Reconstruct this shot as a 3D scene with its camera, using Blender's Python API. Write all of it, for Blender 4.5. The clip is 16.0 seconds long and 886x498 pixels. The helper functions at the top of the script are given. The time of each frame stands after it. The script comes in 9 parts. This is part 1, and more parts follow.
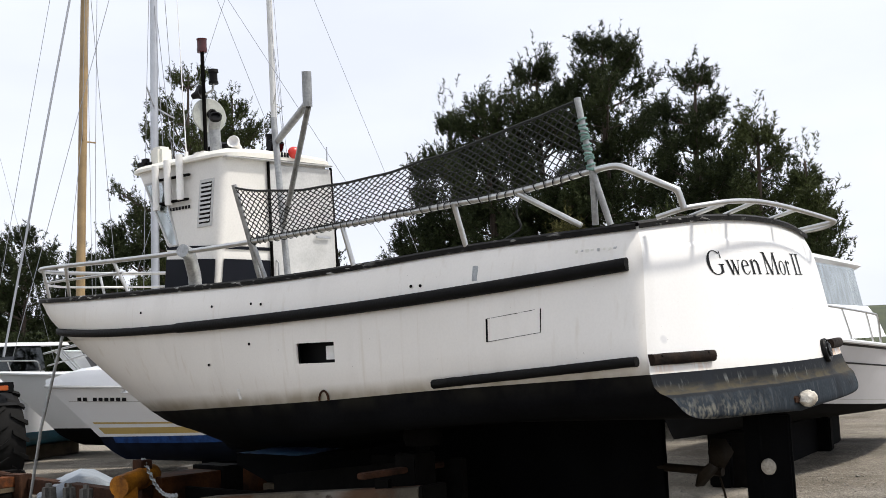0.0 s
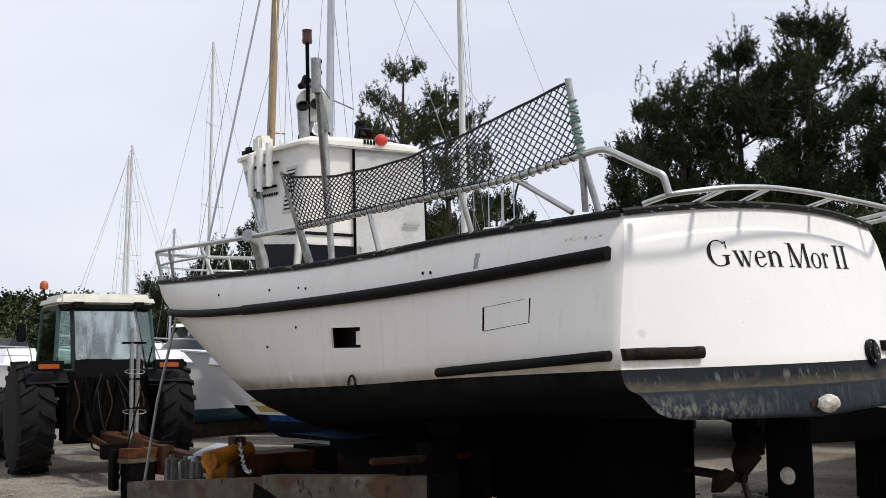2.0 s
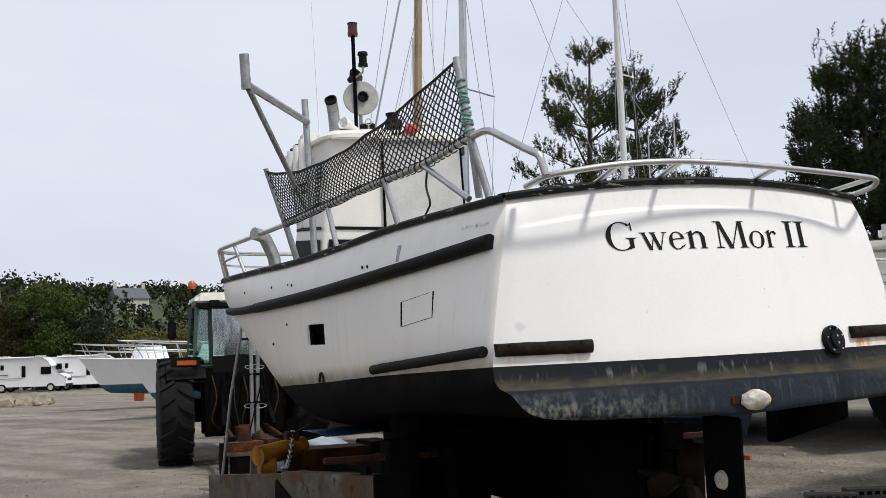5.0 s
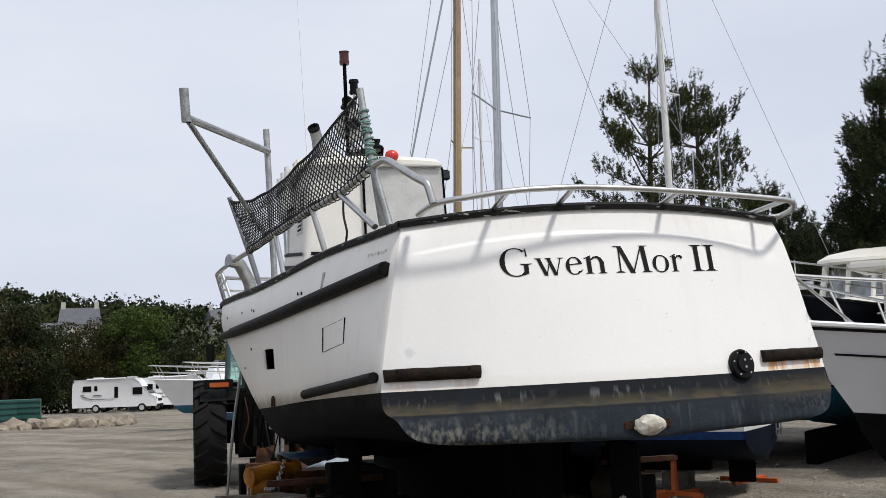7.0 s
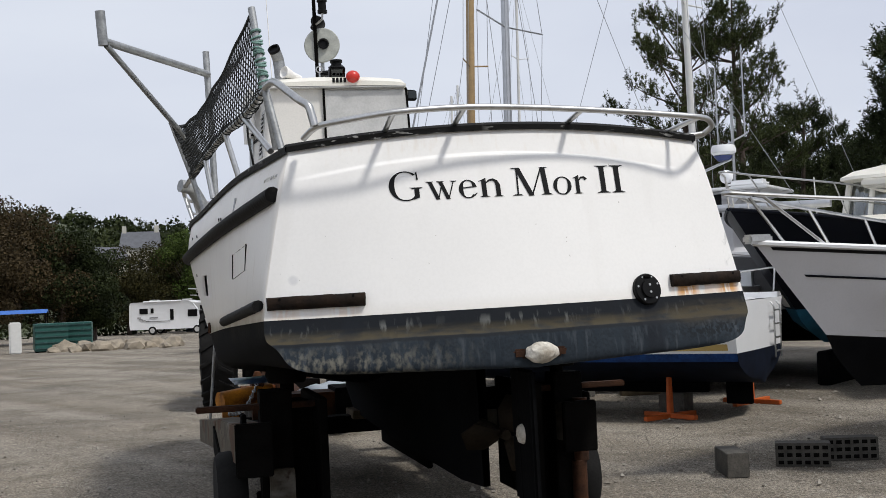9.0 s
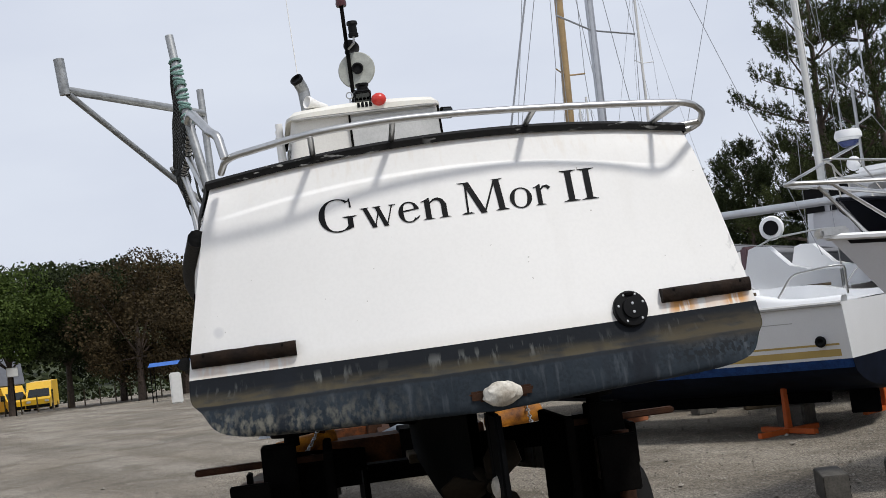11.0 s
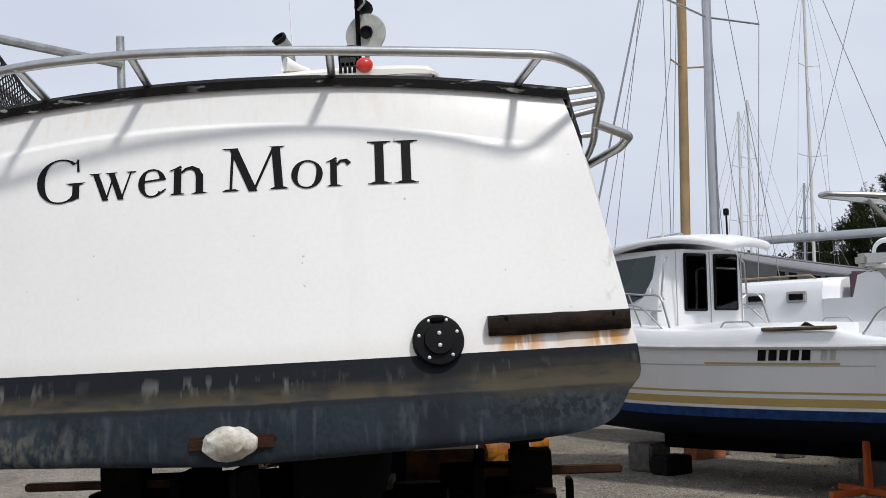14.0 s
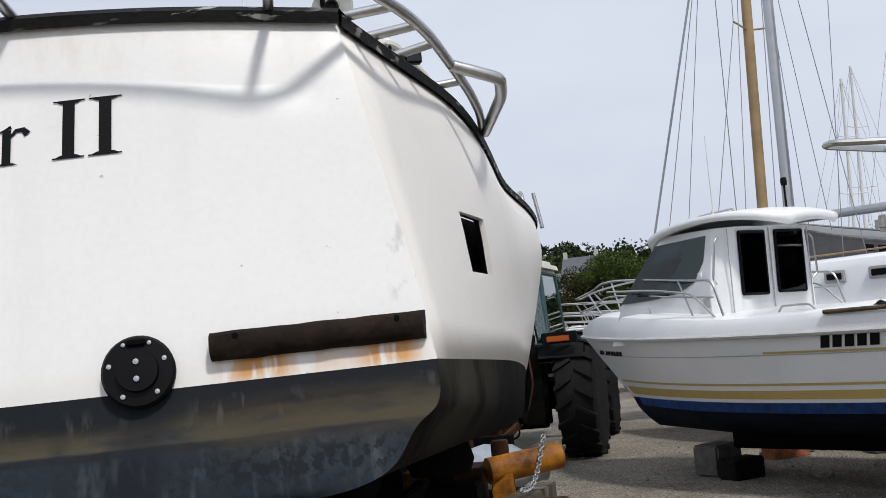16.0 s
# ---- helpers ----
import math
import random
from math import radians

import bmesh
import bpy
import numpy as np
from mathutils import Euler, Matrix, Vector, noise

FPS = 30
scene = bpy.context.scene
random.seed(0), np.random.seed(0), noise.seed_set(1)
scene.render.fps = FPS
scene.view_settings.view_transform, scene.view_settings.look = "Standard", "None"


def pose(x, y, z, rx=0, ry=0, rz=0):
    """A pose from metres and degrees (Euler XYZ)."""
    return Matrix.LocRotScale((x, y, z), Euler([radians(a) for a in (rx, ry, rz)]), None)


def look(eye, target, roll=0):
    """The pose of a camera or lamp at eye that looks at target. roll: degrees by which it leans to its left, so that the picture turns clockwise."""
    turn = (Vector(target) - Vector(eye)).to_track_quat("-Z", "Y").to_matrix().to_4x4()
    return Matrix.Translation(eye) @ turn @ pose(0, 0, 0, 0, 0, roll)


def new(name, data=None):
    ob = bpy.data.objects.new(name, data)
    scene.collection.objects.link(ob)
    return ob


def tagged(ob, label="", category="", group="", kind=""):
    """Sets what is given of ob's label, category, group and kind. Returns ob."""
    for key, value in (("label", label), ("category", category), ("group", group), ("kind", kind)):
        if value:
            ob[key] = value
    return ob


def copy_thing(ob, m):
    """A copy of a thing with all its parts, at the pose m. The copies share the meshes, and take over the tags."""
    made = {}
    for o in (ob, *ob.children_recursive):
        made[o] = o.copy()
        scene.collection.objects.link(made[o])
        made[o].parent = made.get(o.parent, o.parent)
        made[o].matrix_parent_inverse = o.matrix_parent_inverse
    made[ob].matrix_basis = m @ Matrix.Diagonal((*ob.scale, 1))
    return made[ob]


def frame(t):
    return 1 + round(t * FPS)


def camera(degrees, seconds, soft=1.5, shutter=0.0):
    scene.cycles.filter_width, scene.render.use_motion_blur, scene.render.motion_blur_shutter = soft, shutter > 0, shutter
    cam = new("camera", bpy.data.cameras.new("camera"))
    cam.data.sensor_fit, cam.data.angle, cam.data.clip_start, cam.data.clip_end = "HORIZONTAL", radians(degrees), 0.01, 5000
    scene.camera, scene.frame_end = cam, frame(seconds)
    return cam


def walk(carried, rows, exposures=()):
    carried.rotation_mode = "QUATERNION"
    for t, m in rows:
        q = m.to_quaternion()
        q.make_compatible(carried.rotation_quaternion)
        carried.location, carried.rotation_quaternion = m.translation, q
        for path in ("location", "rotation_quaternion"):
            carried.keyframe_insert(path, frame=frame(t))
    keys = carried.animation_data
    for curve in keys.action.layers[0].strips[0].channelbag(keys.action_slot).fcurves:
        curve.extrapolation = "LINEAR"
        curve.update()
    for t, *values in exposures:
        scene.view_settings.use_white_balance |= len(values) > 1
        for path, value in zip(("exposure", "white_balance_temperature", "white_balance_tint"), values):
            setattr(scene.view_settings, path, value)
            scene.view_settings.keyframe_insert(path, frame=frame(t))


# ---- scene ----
cam = camera(41.9, 16.0, soft=0.75)
EXPOSURES = [(0, 0.62, 6620, 10), (0.5, 0.5, 6620, 10), (1.5, 0.38, 6580, 10), (3.5, 0.28, 6520, 10), (7, 0.22, 6480, 10), (9, 0.15, 6450, 10), (12, 0.14, 6380, 10), (16, 0.13, 6360, 10)]
PATH = [
    (0, (-7.212, -3.667, 1.894), (-5.725, -2.341, 2.068), -2.5),
    (0.5, (-6.854, -4.021, 1.851), (-5.514, -2.543, 1.985), 0.4),
    (1, (-6.542, -4.255, 1.829), (-5.242, -2.743, 1.988), -0.4),
    (1.5, (-6.192, -4.463, 1.836), (-4.929, -2.925, 2.036), -2.2),
    (2, (-5.857, -4.705, 1.829), (-4.708, -3.077, 2.0), -0.6),
    (2.5, (-5.557, -4.846, 1.798), (-4.361, -3.256, 1.998), -0.3),
    (3, (-5.24, -4.973, 1.834), (-4.086, -3.349, 2.011), -3.5),
    (3.5, (-4.884, -5.132, 1.843), (-3.827, -3.44, 1.999), -0.4),
    (4, (-4.532, -5.217, 1.826), (-3.569, -3.474, 2.01), -2.2),
    (4.5, (-4.205, -5.304, 1.837), (-3.314, -3.523, 2.025), -4.1),
    (4.7, (-4.066, -5.368, 1.84), (-3.238, -3.554, 1.996), -2.8),
    (6.8, (-2.899, -5.868, 1.852), (-2.305, -3.967, 2.027), -1.4),
    (7, (-2.875, -5.929, 1.842), (-2.27, -4.033, 2.038), -2.0),
    (7.5, (-2.774, -5.958, 1.828), (-2.107, -4.079, 1.982), -4.0),
    (8, (-2.551, -5.932, 1.818), (-1.921, -4.04, 1.975), -3.2),
    (8.5, (-2.278, -5.966, 1.822), (-1.689, -4.062, 1.981), -5.0),
    (9, (-1.945, -5.996, 1.843), (-1.443, -4.062, 1.906), -2.4),
    (9.5, (-1.633, -5.903, 1.829), (-1.2, -3.953, 1.918), -3.0),
    (9.7, (-1.52, -5.877, 1.836), (-1.122, -3.921, 1.965), -4.2),
    (11.8, (-0.235, -5.215, 1.828), (-0.136, -3.22, 1.938), -4.2),
    (12, (-0.11, -5.181, 1.843), (-0.053, -3.183, 1.928), -1.7),
    (12.5, (0.145, -4.857, 1.822), (0.214, -2.861, 1.919), -3.3),
    (13, (0.373, -4.572, 1.833), (0.392, -2.576, 1.95), -4.9),
    (13.5, (0.656, -4.297, 1.845), (0.548, -2.301, 1.935), -1.2),
    (14, (0.85, -4.0, 1.814), (0.781, -2.006, 1.952), -2.2),
    (14.5, (1.071, -3.682, 1.823), (1.094, -1.688, 1.98), -4.0),
    (15, (1.354, -3.363, 1.794), (1.175, -1.374, 1.895), -1.4),
    (15.5, (1.569, -3.009, 1.787), (1.325, -1.026, 1.886), -3.5),
    (16, (1.781, -2.764, 1.792), (1.508, -0.789, 1.942), -5.5),
]
walk(cam, [(t, look(eye, target, roll)) for t, eye, target, roll in PATH], EXPOSURES)

# ---- world, sun ----
world = bpy.data.worlds.new("sky")
scene.world = world
world.use_nodes = True
wn, wl = world.node_tree.nodes, world.node_tree.links
sky = wn.new("ShaderNodeTexSky")
sky.sky_type = "NISHITA"
sky.sun_disc = False
SUN_ELEV, SUN_TURN = 56.0, 143.0
sky.sun_elevation, sky.sun_rotation = radians(SUN_ELEV), radians(SUN_TURN)
sky.air_density, sky.dust_density, sky.ozone_density = 1.0, 3.0, 1.0
bg = wn["Background"]
# an overcast veil of high cloud over the sky
wtc = wn.new("ShaderNodeTexCoord")
wmap = wn.new("ShaderNodeMapping")
wmap.inputs["Scale"].default_value = (1.0, 1.0, 3.0)
wnoise = wn.new("ShaderNodeTexNoise")
wnoise.inputs["Scale"].default_value, wnoise.inputs["Detail"].default_value = 2.2, 5.0
wramp = wn.new("ShaderNodeValToRGB")
wramp.color_ramp.elements[0].position, wramp.color_ramp.elements[0].color = 0.3, (6.35, 6.75, 7.85, 1)
wramp.color_ramp.elements[1].position, wramp.color_ramp.elements[1].color = 0.75, (7.8, 8.2, 8.95, 1)
wmix = wn.new("ShaderNodeMixRGB")
wmix.inputs["Fac"].default_value = 0.93
wl.new(wtc.outputs["Generated"], wmap.inputs["Vector"])
wl.new(wmap.outputs["Vector"], wnoise.inputs["Vector"])
wl.new(wnoise.outputs["Fac"], wramp.inputs["Fac"])
wl.new(sky.outputs["Color"], wmix.inputs["Color1"])
wl.new(wramp.outputs["Color"], wmix.inputs["Color2"])
wl.new(wmix.outputs["Color"], bg.inputs["Color"])
bg.inputs["Strength"].default_value = 0.092

sun_data = bpy.data.lights.new("sun", "SUN")
sun_data.energy, sun_data.angle, sun_data.color = 2.45, radians(6), (1.0, 0.96, 0.9)
sun = new("sun", sun_data)
sun_dir = Vector((math.sin(radians(SUN_TURN)) * math.cos(radians(SUN_ELEV)), math.cos(radians(SUN_TURN)) * math.cos(radians(SUN_ELEV)), math.sin(radians(SUN_ELEV))))
sun.matrix_world = look(sun_dir * 50, (0, 0, 0))


# ---- materials ----
def mat(name, col, rough=0.6, metal=0.0, var=0.12, scale=6.0, bump=0.0, bscale=60.0, col2=None, coat=0.0, fine=60.0, spec=0.5):
    """Two scales of colour variation (large patches, fine grain), and a bump."""
    m = bpy.data.materials.new(name)
    m.use_nodes = True
    n, l = m.node_tree.nodes, m.node_tree.links
    p = n["Principled BSDF"]
    tc = n.new("ShaderNodeTexCoord")
    big, small = n.new("ShaderNodeTexNoise"), n.new("ShaderNodeTexNoise")
    big.inputs["Scale"].default_value, big.inputs["Detail"].default_value = scale, 4
    small.inputs["Scale"].default_value, small.inputs["Detail"].default_value = fine, 3
    l.new(tc.outputs["Object"], big.inputs["Vector"])
    l.new(tc.outputs["Object"], small.inputs["Vector"])
    ramp = n.new("ShaderNodeValToRGB")
    dark = tuple(c * (1 - 1.6 * var) for c in col) if col2 is None else col2
    ramp.color_ramp.elements[0].position, ramp.color_ramp.elements[0].color = 0.3, (*dark, 1)
    ramp.color_ramp.elements[1].position, ramp.color_ramp.elements[1].color = 0.65, (*col, 1)
    l.new(big.outputs["Fac"], ramp.inputs["Fac"])
    mul = n.new("ShaderNodeMixRGB")
    mul.blend_type = "MULTIPLY"
    mul.inputs["Fac"].default_value = min(1.0, 1.5 * var)
    r2 = n.new("ShaderNodeValToRGB")
    r2.color_ramp.elements[0].position, r2.color_ramp.elements[0].color = 0.35, (0.45, 0.45, 0.45, 1)
    r2.color_ramp.elements[1].position, r2.color_ramp.elements[1].color = 0.6, (1, 1, 1, 1)
    l.new(small.outputs["Fac"], r2.inputs["Fac"])
    l.new(ramp.outputs["Color"], mul.inputs["Color1"])
    l.new(r2.outputs["Color"], mul.inputs["Color2"])
    l.new(mul.outputs["Color"], p.inputs["Base Color"])
    p.inputs["Roughness"].default_value, p.inputs["Metallic"].default_value = rough, metal
    p.inputs["Coat Weight"].default_value, p.inputs["Specular IOR Level"].default_value = coat, spec
    if bump:
        b, t = n.new("ShaderNodeBump"), n.new("ShaderNodeTexNoise")
        t.inputs["Scale"].default_value, t.inputs["Detail"].default_value = bscale, 4
        b.inputs["Strength"].default_value, b.inputs["Distance"].default_value = bump, 0.01
        l.new(tc.outputs["Object"], t.inputs["Vector"])
        l.new(t.outputs["Fac"], b.inputs["Height"])
        l.new(b.outputs["Normal"], p.inputs["Normal"])
    return m


def glass(name, col=(0.75, 0.9, 0.85), rough=0.02, alpha=0.25, smear=0.0):
    m = bpy.data.materials.new(name)
    m.use_nodes = True
    n, l = m.node_tree.nodes, m.node_tree.links
    g, t, x = n.new("ShaderNodeBsdfGlossy"), n.new("ShaderNodeBsdfTransparent"), n.new("ShaderNodeMixShader")
    g.inputs["Roughness"].default_value = rough
    g.inputs["Color"].default_value = (0.9, 0.95, 0.95, 1)
    t.inputs["Color"].default_value = (*col, 1)
    f = n.new("ShaderNodeFresnel")
    f.inputs["IOR"].default_value = 1.5
    a = n.new("ShaderNodeMath")
    a.operation = "ADD"
    a.inputs[1].default_value = alpha * 0.3
    l.new(f.outputs[0], a.inputs[0])
    fac = a.outputs[0]
    if smear:
        tc, mp, nz, mr, ad = n.new("ShaderNodeTexCoord"), n.new("ShaderNodeMapping"), n.new("ShaderNodeTexNoise"), n.new("ShaderNodeMapRange"), n.new("ShaderNodeMath")
        mp.inputs["Rotation"].default_value, mp.inputs["Scale"].default_value = (0, 0.5, 0), (1.6, 1.6, 0.5)
        nz.inputs["Scale"].default_value, nz.inputs["Detail"].default_value = 4.5, 7
        mr.inputs["From Min"].default_value, mr.inputs["From Max"].default_value, mr.inputs["To Max"].default_value = 0.4, 0.68, smear
        l.new(tc.outputs["Object"], mp.inputs["Vector"])
        l.new(mp.outputs["Vector"], nz.inputs["Vector"])
        l.new(nz.outputs["Fac"], mr.inputs["Value"])
        l.new(fac, ad.inputs[0])
        l.new(mr.outputs[0], ad.inputs[1])
        fac = ad.outputs[0]
    l.new(fac, x.inputs["Fac"])
    l.new(t.outputs[0], x.inputs[1])
    l.new(g.outputs[0], x.inputs[2])
    l.new(x.outputs[0], n["Material Output"].inputs["Surface"])
    return m


WHITE = mat("white_gelcoat", (0.80, 0.79, 0.765), 0.42, var=0.035, scale=1.3, coat=0.15, bump=0.03, bscale=8)
WHITE_CLEAN = mat("white_fibreglass", (0.8, 0.81, 0.82), 0.3, var=0.03, scale=2, coat=0.3)
CABIN_WHITE = mat("aged_cabin_paint", (0.68, 0.66, 0.62), 0.5, var=0.07, scale=1.6, bump=0.04, bscale=10)
CREAM = mat("cream_paint", (0.74, 0.72, 0.65), 0.5, var=0.06, scale=3)
DOORGREY = mat("grey_panel", (0.5, 0.5, 0.49), 0.55, var=0.12, scale=4)
RUBBER = mat("black_rubber", (0.006, 0.0057, 0.0054), 0.65, var=0.3, scale=7, bump=0.45, bscale=40, spec=0.13)
FENDER = mat("weathered_fender_rubber", (0.006, 0.005, 0.0045), 0.75, var=0.3, scale=9, col2=(0.022, 0.013, 0.008), bump=0.5, bscale=45, spec=0.12)
BLACK = mat("black_plastic", (0.0045, 0.0045, 0.0048), 0.5, var=0.1, spec=0.12)
NAVY = mat("dark_navy_paint", (0.005, 0.006, 0.010), 0.5, var=0.1, spec=0.1)
STEEL = mat("stainless_tube", (0.56, 0.56, 0.55), 0.32, metal=1.0, var=0.12, scale=9)
GALV = mat("galvanised_tube", (0.42, 0.43, 0.43), 0.5, metal=0.8, var=0.2, scale=14)
RUST = mat("rusty_steel", (0.06, 0.026, 0.013), 0.85, var=0.3, scale=9, col2=(0.022, 0.011, 0.007), bump=0.3, bscale=50, spec=0.15)
BEAM = mat("weathered_steel_beam", (0.135, 0.115, 0.085), 0.8, var=0.3, scale=2.2, col2=(0.05, 0.042, 0.032), bump=0.25, bscale=30, spec=0.2)


def flaking(m):
    """Rust patches and bare pale metal on old paint."""
    n, l = m.node_tree.nodes, m.node_tree.links
    p = n["Principled BSDF"]
    tc = n.new("ShaderNodeTexCoord")
    c = p.inputs["Base Color"].links[0].from_socket
    for sc, st, lo, col, k in ((3.0, (1, 0.5, 1), 0.55, (0.075, 0.036, 0.018), 0.85), (1.1, (1, 0.6, 2), 0.58, (0.2, 0.19, 0.17), 0.6), (9.0, (1, 1, 1), 0.62, (0.03, 0.02, 0.014), 0.9)):
        mp, t, r, x = n.new("ShaderNodeMapping"), n.new("ShaderNodeTexNoise"), n.new("ShaderNodeMapRange"), n.new("ShaderNodeMixRGB")
        mp.inputs["Scale"].default_value = st
        t.inputs["Scale"].default_value, t.inputs["Detail"].default_value = sc, 6
        r.inputs["From Min"].default_value, r.inputs["From Max"].default_value, r.inputs["To Max"].default_value = lo, lo + 0.06, k
        l.new(tc.outputs["Object"], mp.inputs["Vector"])
        l.new(mp.outputs["Vector"], t.inputs["Vector"])
        l.new(t.outputs["Fac"], r.inputs["Value"])
        l.new(r.outputs[0], x.inputs["Fac"])
        l.new(c, x.inputs["Color1"])
        x.inputs["Color2"].default_value = (*col, 1)
        c = x.outputs["Color"]
    l.new(c, p.inputs["Base Color"])


flaking(BEAM)
# near-black steel; on the trailer this colour also carries the shade under the hull
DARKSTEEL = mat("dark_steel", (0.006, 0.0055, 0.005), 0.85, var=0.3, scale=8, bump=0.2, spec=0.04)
ORANGE = mat("orange_paint", (0.5, 0.19, 0.012), 0.6, var=0.3, scale=6, col2=(0.10, 0.035, 0.01), spec=0.25)
# darkened copy of ORANGE: the shade on low, covered parts is in its colour
SHADED_ORANGE = mat("shaded_orange_paint", (0.085, 0.03, 0.008), 0.75, var=0.3, scale=5, col2=(0.02, 0.009, 0.005), spec=0.12)
STAND_ORANGE = mat("orange_stand_paint", (0.6, 0.12, 0.02), 0.5, var=0.15, scale=6)
RED = mat("red_plastic", (0.55, 0.03, 0.02), 0.3, var=0.05)
DARKRED = mat("dark_red_lens", (0.055, 0.008, 0.009), 0.25, var=0.05)
WOOD = mat("varnished_wood", (0.36, 0.245, 0.115), 0.5, var=0.2, scale=3)
ALU = mat("aluminium_mast", (0.5, 0.51, 0.53), 0.38, metal=0.85, var=0.08)
PALEMAST = mat("white_mast_paint", (0.62, 0.62, 0.6), 0.4, var=0.06)
WIRE = mat("rigging_wire", (0.3, 0.31, 0.33), 0.5, metal=0.4, var=0.05)
NETTING = mat("dark_net_cord", (0.016, 0.018, 0.017), 0.8, var=0.2)
ROPE = mat("green_rope", (0.2, 0.34, 0.30), 0.85, var=0.2, scale=30)
TYRE = mat("tyre_rubber", (0.013, 0.0126, 0.0122), 0.85, var=0.25, scale=6, bump=0.2, spec=0.15)
TRACTOR_GREEN = mat("cab_green_paint", (0.025, 0.075, 0.07), 0.35, var=0.15)
TRACTOR_ROOF = mat("cream_cab_roof", (0.66, 0.65, 0.56), 0.6, var=0.12, scale=5)
LAMP_ORANGE = mat("orange_lens", (0.42, 0.085, 0.012), 0.3, var=0.1)
GLASS = glass("clear_glass")
GLASS_MILKY = glass("dusty_plastic_glass", (0.62, 0.66, 0.66), 0.12, 0.5, 0.3)
GLASS_DARK = glass("tinted_glass", (0.05, 0.06, 0.06), 0.03, 0.05)
BLUEHULL = mat("dark_blue_antifouling", (0.006, 0.010, 0.022), 0.7, var=0.3, scale=5, spec=0.1)
TEAL = mat("teal_antifouling", (0.015, 0.12, 0.2), 0.5, var=0.2)
GOLD = mat("gold_stripe", (0.5, 0.36, 0.12), 0.4, var=0.05)
GREYGEL = mat("pale_grey_gelcoat", (0.56, 0.56, 0.58), 0.35, var=0.04, scale=2, coat=0.2)
GREYHULL = mat("grey_hull_paint", (0.17, 0.17, 0.175), 0.5, var=0.1)
INK = mat("black_lettering", (0.006, 0.006, 0.0065), 0.5, var=0.05, spec=0.12)
CONCRETE = mat("concrete", (0.14, 0.132, 0.118), 0.9, var=0.3, scale=8, bump=0.4, bscale=40)
BRICK = mat("orange_brick", (0.45, 0.16, 0.07), 0.85, var=0.2, scale=20)
TIMBER = mat("weathered_timber", (0.13, 0.1, 0.065), 0.9, var=0.3, scale=5, spec=0.15)
PLASTER = mat("white_plaster_lump", (0.66, 0.63, 0.56), 0.85, var=0.3, scale=11, col2=(0.34, 0.3, 0.24), bump=0.7, bscale=30)
BARK = mat("pine_bark", (0.09, 0.065, 0.05), 0.9, var=0.3, scale=6, bump=0.5, bscale=20)


def nodes_of(m):
    return m.node_tree.nodes, m.node_tree.links, m.node_tree.nodes["Principled BSDF"]


def math_node(n, l, op, a, b=None, clamp=False):
    k = n.new("ShaderNodeMath")
    k.operation, k.use_clamp = op, clamp
    for i, v in enumerate((a, b)):
        if v is None:
            continue
        if isinstance(v, (int, float)):
            k.inputs[i].default_value = v
        else:
            l.new(v, k.inputs[i])
    return k.outputs[0]


def over(n, l, base, col, fac):
    k = n.new("ShaderNodeMixRGB")
    l.new(fac, k.inputs["Fac"])
    l.new(base, k.inputs["Color1"])
    k.inputs["Color2"].default_value = (*col, 1)
    return k.outputs["Color"]


def noise_node(n, l, vec, scale, detail=4.0, stretch=(1, 1, 1)):
    mp, t = n.new("ShaderNodeMapping"), n.new("ShaderNodeTexNoise")
    mp.inputs["Scale"].default_value = stretch
    t.inputs["Scale"].default_value, t.inputs["Detail"].default_value = scale, detail
    l.new(vec, mp.inputs["Vector"])
    l.new(mp.outputs["Vector"], t.inputs["Vector"])
    return t.outputs["Fac"]


def band(n, l, x, a, b, c, d):
    """1 between b and c, falling to 0 at a and d."""
    up = n.new("ShaderNodeMapRange")
    up.inputs["From Min"].default_value, up.inputs["From Max"].default_value = a, b
    dn = n.new("ShaderNodeMapRange")
    dn.inputs["From Min"].default_value, dn.inputs["From Max"].default_value = c, d
    dn.inputs["To Min"].default_value, dn.inputs["To Max"].default_value = 1, 0
    l.new(x, up.inputs["Value"])
    l.new(x, dn.inputs["Value"])
    return math_node(n, l, "MULTIPLY", up.outputs[0], dn.outputs[0])


